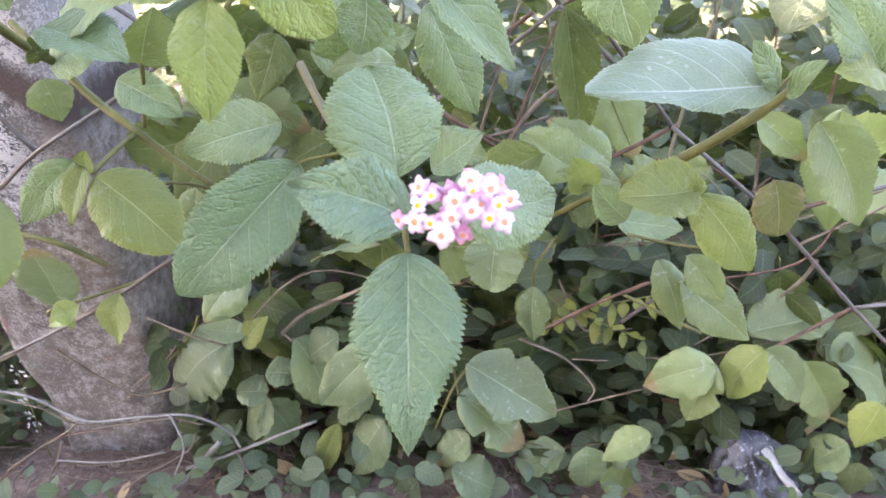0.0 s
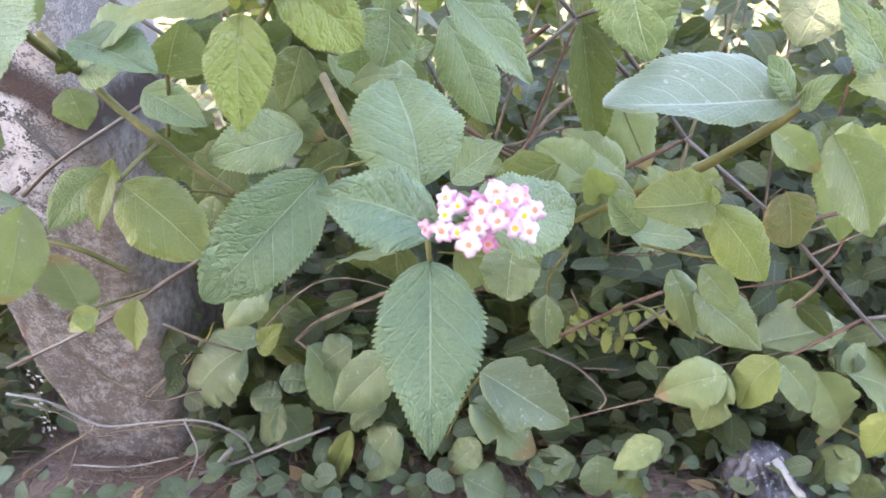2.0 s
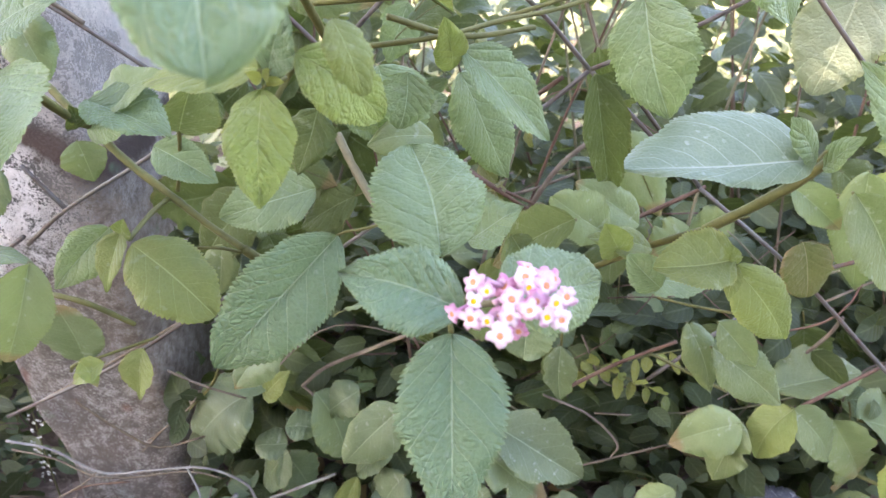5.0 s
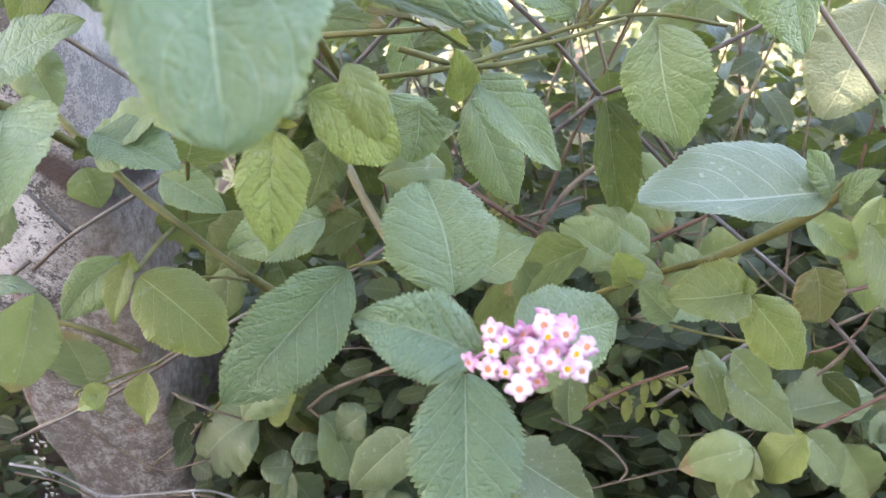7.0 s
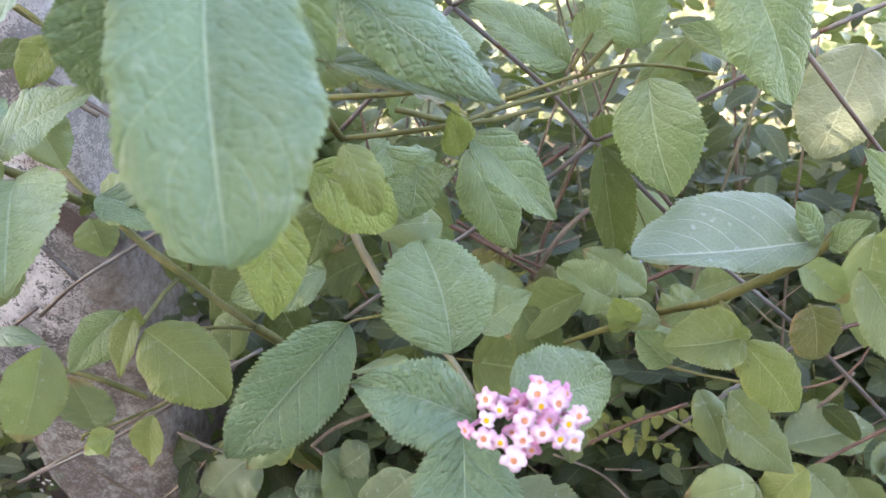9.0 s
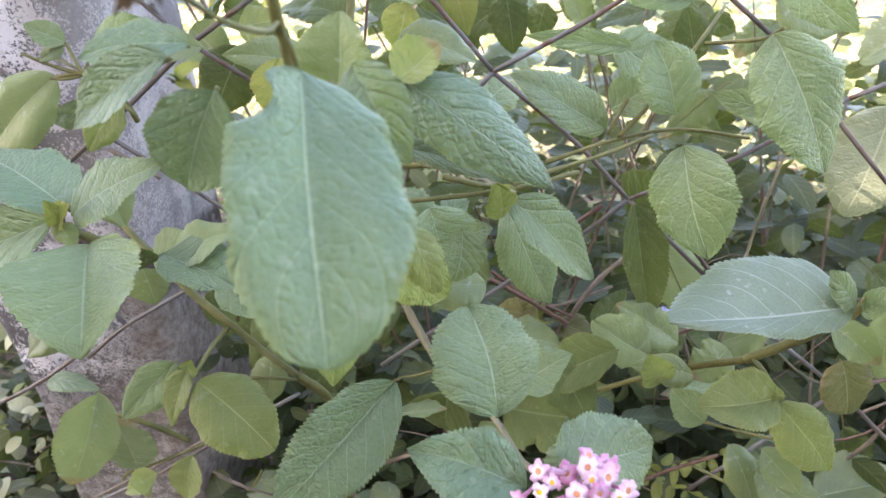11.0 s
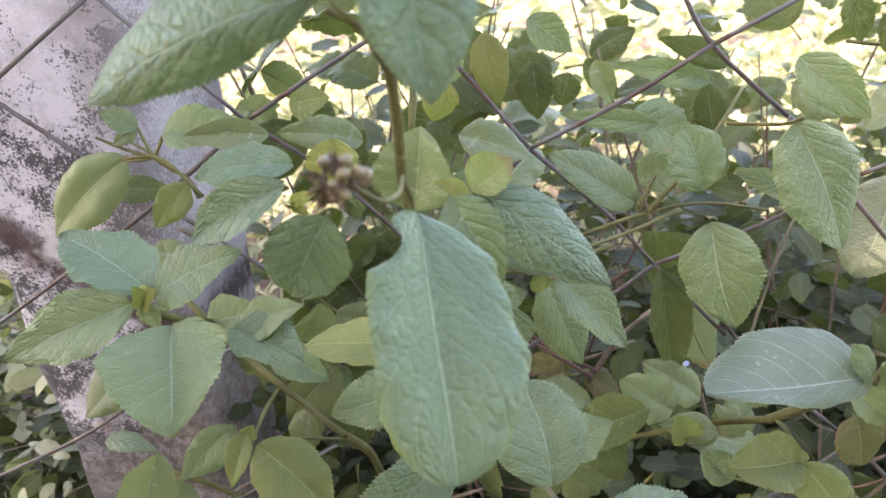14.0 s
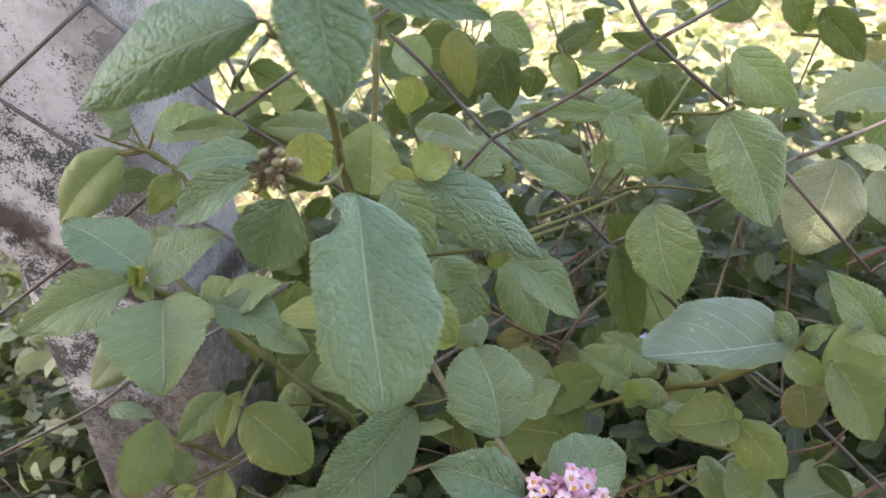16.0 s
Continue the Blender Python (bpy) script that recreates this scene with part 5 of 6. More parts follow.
hang = thing("lantana_shrub", "tall lantana shoot with a long drooping leaf and a seed head", "shrub", group="lantana branches")
stem(hang, [(-0.062, 0.19, 0.6049), (-0.0615, 0.182, 0.6215), (-0.0615, 0.172, 0.6352), (-0.0624, 0.166, 0.6525), (-0.0656, 0.165, 0.6664)], 0.0014, 0.0015, STEM_GREEN, "stem")
stem(hang, [(-0.0615, 0.172, 0.6352), (-0.0668, 0.165, 0.6463), (-0.0729, 0.162, 0.6505)], 0.0008, 0.0007, STEM_GREEN, "stem")
stem(hang, [(-0.061, 0.192, 0.5956), (-0.0619, 0.19, 0.6059), (-0.0614, 0.185, 0.6137)], 0.0012, 0.0012, STEM_GREEN, "stem")
stem(hang, [(-0.0615, 0.188, 0.6074), (-0.0612, 0.175, 0.6069), (-0.0627, 0.155, 0.6115), (-0.0659, 0.145, 0.6172), (-0.0678, 0.142, 0.6192)], 0.0006, 0.0006, STEM_GREEN, "stem")
stem(hang, [(-0.061, 0.192, 0.5956), (-0.062, 0.25, 0.565), (-0.0594, 0.34, 0.5065)], 0.0016, 0.0019, STEM_GREEN, "stem")
leaf(hang, (-0.0588, 0.192, 0.5954), (-0.0479, 0.142, 0.545), 0.0388, (0.42, -0.8, 0.5), "fresh", bulge=0.09, fold=0.3, round_tip=1.0, notch=0.45, wave=0.8, peak=0.55, stalk=(-0.0619, 0.19, 0.6059), fine=1.5, label="long hanging leaf with a torn notch", blunt=0.6)
leaf(hang, (-0.074, 0.16, 0.6542), (-0.1312, 0.168, 0.6311), 0.0265, (-0.23, -0.94, 0.25), "deep", bulge=0.09, fold=-0.45, round_tip=0.4, lop=-0.45, stalk=(-0.0655, 0.16, 0.6469), fine=1.5, peak=0.5)
leaf(hang, (-0.0572, 0.15, 0.6677), (-0.0507, 0.135, 0.6358), 0.0225, (0.28, -0.85, 0.45), "deep", bulge=0.05, fold=0.49, round_tip=0.4, stalk=(-0.0591, 0.16, 0.6701), fine=1.5, peak=0.5)
leaf(hang, (-0.0475, 0.165, 0.6596), (-0.0136, 0.18, 0.6499), 0.011, (0.46, -0.8, 0.39), "deep", bulge=0.08, fold=0.37, round_tip=0.2, fine=1.5)
leaf(hang, (-0.1003, 0.215, 0.5964), (-0.1371, 0.225, 0.575), 0.0172, (-0.43, -0.79, 0.43), "deep", bulge=0.05, fold=0.41, round_tip=0.35, peak=0.45)
leaf(hang, (-0.1038, 0.24, 0.5966), (-0.1363, 0.235, 0.5937), 0.0182, (-0.1, -0.6, 0.8), "fresh", bulge=0.06, fold=0.22, round_tip=0.5, peak=0.45)
leaf(hang, (-0.0875, 0.212, 0.5879), (-0.1038, 0.22, 0.5566), 0.027, (-0.09, -0.98, -0.2), "deep", bulge=0.05, fold=0.36, round_tip=0.6)
leaf(hang, (-0.0997, 0.216, 0.5905), (-0.0903, 0.212, 0.595), 0.0045, (0.1, -0.85, 0.5), "yellow", bulge=0.06, fold=0.25, round_tip=0.4, fine=0.5)
leaf(hang, (-0.0994, 0.216, 0.5902), (-0.0923, 0.21, 0.5884), 0.0033, (0.1, -0.85, 0.5), "yellow", bulge=0.06, fold=0.25, round_tip=0.4, fine=0.5)
leaf(hang, (-0.0997, 0.216, 0.5905), (-0.0993, 0.21, 0.5927), 0.003, (0.1, -0.85, 0.5), "lime", bulge=0.06, fold=0.25, round_tip=0.4, fine=0.5)
leaf(hang, (-0.0496, 0.21, 0.5938), (-0.0347, 0.2, 0.5695), 0.018, (-0, -0.93, 0.38), "green", bulge=0.09, fold=0.45, round_tip=0.4)
leaf(hang, (-0.0661, 0.268, 0.5693), (-0.062, 0.27, 0.6016), 0.032, (-0.27, -0.96, 0.09), "smooth", bulge=0.09, fold=0.29, round_tip=0.6)
leaf(hang, (-0.0433, 0.255, 0.5806), (-0.0288, 0.26, 0.5916), 0.018, (-0.22, -0.74, 0.63), "lime", bulge=0.04, fold=0.38, round_tip=0.5, fine=0.55)
leaf(hang, (-0.0413, 0.255, 0.5813), (0.009, 0.25, 0.5443), 0.026, (0.2, -0.9, 0.39), "deep", bulge=0.1, fold=-0.3, round_tip=0.2, fine=1.5)
leaf(hang, (-0.0474, 0.26, 0.5571), (-0.0042, 0.26, 0.5423), 0.019, (0.31, -0.28, 0.91), "dark", bulge=0.06, fold=0.28, round_tip=0.2)
leaf(hang, (-0.0445, 0.255, 0.5806), (-0.0566, 0.25, 0.5862), 0.007, (0.52, -0.71, 0.48), "yellow", bulge=0.04, fold=0.15, round_tip=0.2, fine=0.55)
leaf(hang, (-0.0392, 0.228, 0.54), (-0.0307, 0.225, 0.5182), 0.015, (0.59, -0.74, 0.33), "lime", bulge=0.09, fold=0.13, round_tip=0.7, fine=0.55)
leaf(hang, (-0.0686, 0.25, 0.5209), (-0.1136, 0.262, 0.5128), 0.021, (-0.05, -0.62, 0.78), "lime", bulge=0.06, fold=0.12, round_tip=0.5, fine=1.2, peak=0.42)
leaf(hang, (-0.1087, 0.43, 0.5577), (-0.1588, 0.42, 0.5656), 0.024, (0.25, -0.81, 0.53), "smooth", bulge=0.07, fold=0.37, round_tip=0.2)
leaf(hang, (-0.1225, 0.4, 0.5662), (-0.1233, 0.4, 0.5332), 0.0298, (0.22, -0.97, 0.08), "yellow", bulge=0.06, fold=0.44, round_tip=0.8, fine=0.55)
leaf(hang, (-0.157, 0.45, 0.5759), (-0.131, 0.45, 0.5807), 0.026, (-0.11, -0.79, 0.6), "lime", bulge=0.03, fold=0.29, round_tip=0.2, fine=0.55)

ros = thing("lantana_shrub", "lantana shoot with a rosette of pointed green leaves", "shrub", group="lantana branches")
stem(ros, [(-0.1912, 0.288, 0.5176), (-0.186, 0.308, 0.501), (-0.195, 0.35, 0.475), (-0.2037, 0.385, 0.4574)], 0.0019, 0.0026, STEM_GREEN, "stem")
stem(ros, [(-0.2297, 0.375, 0.5636), (-0.2061, 0.365, 0.5657), (-0.1846, 0.36, 0.546)], 0.0011, 0.0011, STEM_GREEN, "stem")
stem(ros, [(-0.2326, 0.385, 0.5715), (-0.2061, 0.365, 0.5657)], 0.0008, 0.0008, STEM_GREEN, "stem")
stem(ros, [(-0.1744, 0.35, 0.5177), (-0.1827, 0.345, 0.527), (-0.1945, 0.345, 0.5343)], .0016, .0016, TWIG_GREY, "twig")
stem(ros, [(-0.2111, 0.368, 0.5657), (-0.2218, 0.3715, 0.5633), (-0.2324, 0.375, 0.563)], 0.0011, 0.0008, STEM_GREEN, "stem")
stem(ros, [(-0.2111, 0.368, 0.5657), (-0.226, 0.369, 0.5701), (-0.2409, 0.37, 0.5764)], 0.0011, 0.0008, STEM_GREEN, "stem")
stem(ros, [(-0.2111, 0.368, 0.5657), (-0.207, 0.3665, 0.5708), (-0.2028, 0.365, 0.578)], 0.0011, 0.0008, STEM_GREEN, "stem")
stem(ros, [(-0.2111, 0.368, 0.5657), (-0.2147, 0.37, 0.5723), (-0.2184, 0.372, 0.5808)], 0.0011, 0.0008, STEM_GREEN, "stem")
stem(ros, [(-0.2111, 0.368, 0.5657), (-0.205, 0.37, 0.5592), (-0.1988, 0.372, 0.5547)], 0.0011, 0.0008, STEM_GREEN, "stem")
stem(ros, [(-0.1988, 0.372, 0.5547), (-0.198, 0.38, 0.5468), (-0.1973, 0.385, 0.5378)], 0.0012, 0.0016, STEM_GREEN, "stem")
leaf(ros, (-0.1968, 0.29, 0.519), (-0.2604, 0.285, 0.4922), 0.031, (-0.13, -0.88, 0.46), "green", bulge=0.05, fold=0.39, round_tip=0.1)
leaf(ros, (-0.1927, 0.3, 0.5215), (-0.2447, 0.325, 0.5395), 0.038, (0.17, -0.32, 0.93), "fresh", bulge=0.05, fold=0.29, round_tip=0.3)
leaf(ros, (-0.1874, 0.292, 0.5204), (-0.1456, 0.295, 0.5423), 0.031, (-0.33, -0.63, 0.71), "green", bulge=0.05, fold=0.31, round_tip=0.1)
leaf(ros, (-0.1767, 0.282, 0.5119), (-0.1643, 0.238, 0.4849), 0.0489, (0.12, -0.6, 0.79), "green", bulge=0.1, fold=0.55, round_tip=0.55, blunt=0.2, peak=0.48)
leaf(ros, (-0.1918, 0.288, 0.5192), (-0.1901, 0.28, 0.5324), 0.009, (0.8, -0.46, -0.38), "lime", bulge=0.04, fold=0.43, round_tip=0.2, fine=0.55)
leaf(ros, (-0.1918, 0.288, 0.5192), (-0.1821, 0.28, 0.5104), 0.010, (0.38, -0.44, 0.81), "lime", bulge=0.08, fold=0.36, round_tip=0.2, fine=0.55)
leaf(ros, (-0.1909, 0.288, 0.5192), (-0.1811, 0.282, 0.5297), 0.013, (-0.71, -0.65, 0.29), "yellow", bulge=0.07, fold=0.33, round_tip=0.2, fine=0.55)
leaf(ros, (-0.1634, 0.315, 0.4926), (-0.1262, 0.305, 0.4775), 0.0315, (0.5, -0.41, 0.76), "green", bulge=0.06, fold=0.4, round_tip=0.5)
leaf(ros, (-0.1616, 0.32, 0.4866), (-0.1273, 0.32, 0.5017), 0.024, (-0.33, -0.57, 0.75), "smooth", bulge=0.06, fold=0.32, round_tip=0.2)
leaf(ros, (-0.2296, 0.375, 0.5643), (-0.2884, 0.388, 0.5137), 0.033, (-0.22, -0.97, 0.01), "smooth", bulge=0.1, fold=0.27, round_tip=0.3)
leaf(ros, (-0.2527, 0.4, 0.5385), (-0.2161, 0.4, 0.5355), 0.018, (0.06, -0.71, 0.7), "dark", bulge=0.06, fold=0.24, round_tip=0.2, fine=0.55)
leaf(ros, (-0.2028, 0.365, 0.578), (-0.158, 0.36, 0.5845), 0.0225, (0.01, -0.85, 0.52), "green", bulge=0.08, fold=0.42, round_tip=0.5)
leaf(ros, (-0.1461, 0.36, 0.5783), (-0.1894, 0.355, 0.5794), 0.016, (0.11, -0.9, 0.42), "smooth", bulge=0.05, fold=0.44, round_tip=0.2)
leaf(ros, (-0.1938, 0.365, 0.5518), (-0.2138, 0.36, 0.5286), 0.0185, (0.35, -0.8, 0.45), "lime", bulge=0.08, fold=0.45, round_tip=0.2)
leaf(ros, (-0.2505, 0.37, 0.4383), (-0.2805, 0.36, 0.4055), 0.034, (-0.24, -0.84, 0.48), "smooth", bulge=0.04, fold=0.13, round_tip=0.2)
leaf(ros, (-0.2184, 0.372, 0.5808), (-0.2362, 0.37, 0.5896), 0.0127, (0, -0.8, 0.5), "green", bulge=0.06, fold=0.3, round_tip=0.4)
leaf(ros, (-0.2198, 0.372, 0.5797), (-0.2319, 0.368, 0.5726), 0.0104, (0, -0.8, 0.5), "smooth", bulge=0.06, fold=0.3, round_tip=0.4)
leaf(ros, (-0.2122, 0.36, 0.5217), (-0.1978, 0.35, 0.4915), 0.0259, (0.1, -0.9, 0.35), "smooth", bulge=0.06, fold=0.25, round_tip=0.4)

grey = thing("lantana_shrub", "lantana branch with a broad dusty bluish green leaf", "shrub", group="lantana branches")
leaf(grey, (0.1579, 0.32, 0.4579), (0.0669, 0.297, 0.4638), 0.0476, (0.16, -0.49, 0.86), "blue", bulge=0.03, fold=0.05, round_tip=0.6, peak=0.44, lop=-0.46, blunt=0.8, stalk=(0.1709, 0.33, 0.4611), fine=1.5)
leaf(grey, (0.1593, 0.32, 0.457), (0.141, 0.315, 0.48), 0.0151, (0.47, -0.82, 0.34), "green", bulge=0.04, fold=0.27, round_tip=0.5, fine=0.55)
leaf(grey, (0.1655, 0.325, 0.4522), (0.1727, 0.31, 0.4723), 0.014, (-0.96, -0.16, 0.23), "green", bulge=0.09, fold=0.13, round_tip=0.3, fine=0.55)
leaf(grey, (0.1631, 0.345, 0.4349), (0.1903, 0.34, 0.4121), 0.019, (0.07, -0.95, 0.3), "smooth", bulge=0.08, fold=0.36, round_tip=0.2)
leaf(grey, (0.2593, 0.44, 0.4019), (0.2751, 0.445, 0.3107), 0.041, (-0.37, -0.92, -0.12), "smooth", bulge=0.05, fold=0.36, round_tip=0.2)

# ---- chain-link fence ----
fence = thing("wire_fence", "rusty grey chain-link wire fence with wide loose meshes", "fence")
wire([(-0.3548, 0.425, 0.5786), (-0.2553, 0.425, 0.6462)])
wire([(-0.2574, 0.429, 0.646), (-0.1786, 0.429, 0.5709)])
wire([(-0.3471, 0.425, 0.6023), (-0.2811, 0.425, 0.5512), (-0.2198, 0.425, 0.5067), (-0.1587, 0.425, 0.4595)])
wire([(-0.1786, 0.429, 0.5709), (-0.1336, 0.429, 0.5983), (-0.0691, 0.429, 0.6347)])
wire([(-0.1772, 0.425, 0.5718), (-0.2431, 0.425, 0.5199), (-0.2987, 0.425, 0.4811), (-0.3767, 0.425, 0.4301), (-0.4203, 0.425, 0.4041)])
wire([(-0.1786, 0.429, 0.5709), (-0.1265, 0.429, 0.5332), (-0.0761, 0.429, 0.4819)])
wire([(-0.0697, 0.425, 0.62), (-0.0446, 0.425, 0.595), (-0.0078, 0.425, 0.5518)])
wire([(-0.0076, 0.429, 0.5508), (0.0417, 0.429, 0.5078), (0.0741, 0.429, 0.4726)])
wire([(-0.0078, 0.425, 0.5518), (0.0464, 0.425, 0.5794), (0.0936, 0.425, 0.6095)])
wire([(0.0946, 0.429, 0.609), (0.1367, 0.429, 0.6315), (0.1491, 0.429, 0.639)])
wire([(-0.0078, 0.425, 0.5518), (-0.0347, 0.425, 0.5236), (-0.0756, 0.425, 0.4836)])
wire([(0.0717, 0.429, 0.6437), (0.0946, 0.429, 0.6093), (0.1444, 0.429, 0.5668)])
wire([(0.143, 0.425, 0.5677), (0.1938, 0.425, 0.5126), (0.254, 0.425, 0.4479)])
wire([(0.0741, 0.429, 0.4726), (0.1374, 0.429, 0.4988), (0.1926, 0.429, 0.5308)])
wire([(0.1907, 0.425, 0.5321), (0.2428, 0.425, 0.5545), (0.2652, 0.425, 0.5663)])
wire([(0.0741, 0.429, 0.4726), (0.0473, 0.429, 0.45), (-0.0054, 0.429, 0.412), (-0.085, 0.429, 0.3535)])
wire([(0.254, 0.425, 0.4479), (0.2863, 0.425, 0.4734)])
wire([(0.0741, 0.429, 0.4726), (0.1256, 0.429, 0.4207)])
wire([(0.1483, 0.425, 0.3983), (0.2235, 0.425, 0.3342), (0.2992, 0.425, 0.2572), (0.3517, 0.425, 0.2062)])
wire([(0.2256, 0.429, 0.332), (0.2961, 0.429, 0.3528), (0.326, 0.429, 0.3644)])
wire([(0.2235, 0.425, 0.3342), (0.1694, 0.425, 0.2816), (0.1332, 0.425, 0.2472)])
wire([(0.302, 0.429, 0.2543), (0.3456, 0.429, 0.2586)])
wire([(-0.288, 0.425, 0.3632), (-0.2554, 0.425, 0.3887), (-0.1973, 0.425, 0.422), (-0.1564, 0.425, 0.4484)])
wire([(-0.2579, 0.429, 0.387), (-0.2783, 0.429, 0.4178)])
wire([(-0.3488, 0.425, 0.2146), (-0.2566, 0.425, 0.2614), (-0.1836, 0.425, 0.3088), (-0.1436, 0.425, 0.3329)])
wire([(0.09, 0.429, 0.4718), (0.1086, 0.429, 0.4488), (0.1496, 0.429, 0.3968)])
wire([(-0.4281, 0.425, 0.2926), (-0.3345, 0.425, 0.3394), (-0.2886, 0.425, 0.3696)])

# ---- flower head ----
head = part("flower_head", None, flower, "pink and white flower head with yellow eyes")
floret((0.0007, 0.196, 0.4706), (-0.49, -0.69, 0.53), 0.0039, 0, "o", 0)
floret((0.0046, 0.192, 0.4698), (-0.34, -0.81, 0.48), 0.0027, 0, "y", 1)
floret((0.0007, 0.19, 0.4677), (-0.41, -0.82, 0.39), 0.0029, 0, "y", 2)
floret((-0.0003, 0.186, 0.4645), (-0.38, -0.88, 0.3), 0.0039, 0, "o", 3)
floret((0.0043, 0.183, 0.4656), (-0.25, -0.92, 0.31), 0.0027, 0, "y", 4)
floret((0.0075, 0.176, 0.4655), (-0.14, -0.94, 0.31), 0.0037, 0, "o", 5)
floret((0.0159, 0.196, 0.4722), (0.1, -0.73, 0.68), 0.0041, 0, "o", 6)
floret((0.0166, 0.192, 0.4709), (0.11, -0.83, 0.54), 0.0029, 0, "y", 7)
floret((0.0218, 0.193, 0.471), (0.29, -0.79, 0.54), 0.0041, 0, "o", 8)
floret((0.0113, 0.186, 0.4709), (-0.08, -0.89, 0.46), 0.0039, 0, "o", 9)
floret((0.0209, 0.182, 0.4674), (0.15, -0.92, 0.35), 0.0031, 0, "y", 10)
floret((0.0238, 0.186, 0.4694), (0.24, -0.88, 0.42), 0.0029, 0, "y", 11)
floret((0.0271, 0.189, 0.4697), (0.35, -0.83, 0.44), 0.0039, 0, "o", 12)
floret((0.0253, 0.184, 0.4651), (0.26, -0.91, 0.31), 0.0036, 0, "o", 13)
floret((0.0158, 0.181, 0.4704), (0.03, -0.91, 0.41), 0.0034, 0, "o", 14)
floret((0.0104, 0.181, 0.468), (-0.09, -0.93, 0.36), 0.0036, 0, "o", 15)
floret((0.0135, 0.186, 0.4599), (-0.01, -1, 0.03), 0.0034, 1, "o", 16)
floret((0.0223, 0.2, 0.4694), (0.63, -0.48, 0.61), 0.0038, 1, "o", 17)
floret((-0.0056, 0.194, 0.4607), (-0.74, -0.66, 0.09), 0.0034, 1, "o", 18)
floret((0.0099, 0.199, 0.4673), (-0.43, -0.66, 0.62), 0.0042, 1, "o", 19)
floret((0.0186, 0.189, 0.4682), (0.23, -0.9, 0.38), 0.0038, 1, "o", 20)
floret((0.0173, 0.203, 0.471), (0.37, -0.24, 0.9), 0.0038, 1, "o", 21)
floret((0.0082, 0.19, 0.4631), (-0.29, -0.95, 0.15), 0.0030, 1, "o", 22)
floret((0.0253, 0.2, 0.469), (0.71, -0.47, 0.53), 0.0034, 1, "o", 23)
heart = (0.0132, 0.2018, 0.4638)
BLOOM = (0.1233, 0.5, 0.3532)
seed_at = (-0.0699, 0.142, 0.6204)

# flower buds and stalks in the middle of the head
bud_v, bud_f = [], []
rb = random.Random(5)
for k in range(9):
    c = Vector(heart) + Vector((rb.uniform(-0.009, 0.009), rb.uniform(-0.009, -0.002), rb.uniform(-0.004, 0.008)))
    v, f = tube_data([heart, tuple(Vector(heart).lerp(c, 0.6)), tuple(c)], 0.0005, 0.0011, 6, 3)
    bud_f += [tuple(i + len(bud_v) for i in q) for q in f]
    bud_v += v
part("bud_cluster", mesh_of("bud_cluster", bud_v, bud_f, [PETAL_DEEP]), head, "unopened dark pink buds")


# ---- seed head ----
def seed_head():
    at = Vector(seed_at)
    head_of = part("seed_head", None, hang, "drying green and brown seed head")
    r = random.Random(11)
    for k in range(10):
        d = Vector((r.gauss(0.5, 0.9), r.gauss(-0.6, 0.8), r.gauss(0.3, 0.9))).normalized()
        v, f = ball(at + d * r.uniform(0.0030, 0.0058), r.uniform(0.0009, 0.0016), r.uniform(0.9, 1.2), k, 12, 9, 0.03)
        part("drupe", mesh_of("drupe", v, f, [BERRY]), head_of)
    for k in range(46):
        d = Vector((r.gauss(-0.4, 0.9), r.gauss(-0.3, 0.9), r.gauss(-0.3, 0.9))).normalized()
        side = Vector((r.gauss(0, 1), r.gauss(0, 1), r.gauss(0, 1))).normalized()
        q = at + d * r.uniform(0.0020, 0.0050)
        v, f = tube_data([q, q + d * 0.0012 + side * 0.0004, q + d * r.uniform(0.0015, 0.0026) + side * 0.0011], r.uniform(0.0005, 0.0009), 0.0002, 6, 3, 0.45, k)
        part("husk", mesh_of("husk", v, f, [HUSK]), head_of)


seed_head()


# ---- the farther leaves of the same bushes ----
def box(x0, x1, y0, y1, z0, z1):
    return lambda r: (r.uniform(x0, x1), r.uniform(y0, y1), r.uniform(z0, z1))


# Many take the darkened leaf tone, deepening the shade between branches.
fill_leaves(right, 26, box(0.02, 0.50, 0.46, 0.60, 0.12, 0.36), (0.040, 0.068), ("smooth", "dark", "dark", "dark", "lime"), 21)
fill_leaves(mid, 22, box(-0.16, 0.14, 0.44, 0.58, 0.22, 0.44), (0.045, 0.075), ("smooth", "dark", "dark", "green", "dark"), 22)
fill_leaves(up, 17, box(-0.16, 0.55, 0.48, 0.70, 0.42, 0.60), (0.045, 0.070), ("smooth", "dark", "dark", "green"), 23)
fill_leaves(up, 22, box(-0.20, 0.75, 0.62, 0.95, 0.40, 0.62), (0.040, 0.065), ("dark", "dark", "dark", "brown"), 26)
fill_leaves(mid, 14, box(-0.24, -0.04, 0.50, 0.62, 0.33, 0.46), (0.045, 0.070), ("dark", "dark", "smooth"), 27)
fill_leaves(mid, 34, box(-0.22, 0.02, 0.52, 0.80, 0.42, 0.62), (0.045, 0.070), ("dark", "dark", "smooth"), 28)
fill_leaves(mid, 9, box(0.005, 0.065, 0.43, 0.49, 0.36, 0.42), (0.018, 0.034), ("brown",), 29)
bare = random.Random(44)
for k in range(40):
    x, y = bare.uniform(-0.20, 0.65), bare.uniform(0.50, 0.90)
    z = bare.uniform(0.10, 0.35)
    lean = bare.uniform(-0.16, 0.16)
    stem(up, [(x, y, z), (x + lean * 0.4, y + 0.02, z + 0.15), (x + lean, y + 0.01, z + 0.34)], 0.0016, 0.0008, (STEM_BROWN, TWIG_RED, TWIG_GREY)[k % 3], "stem")
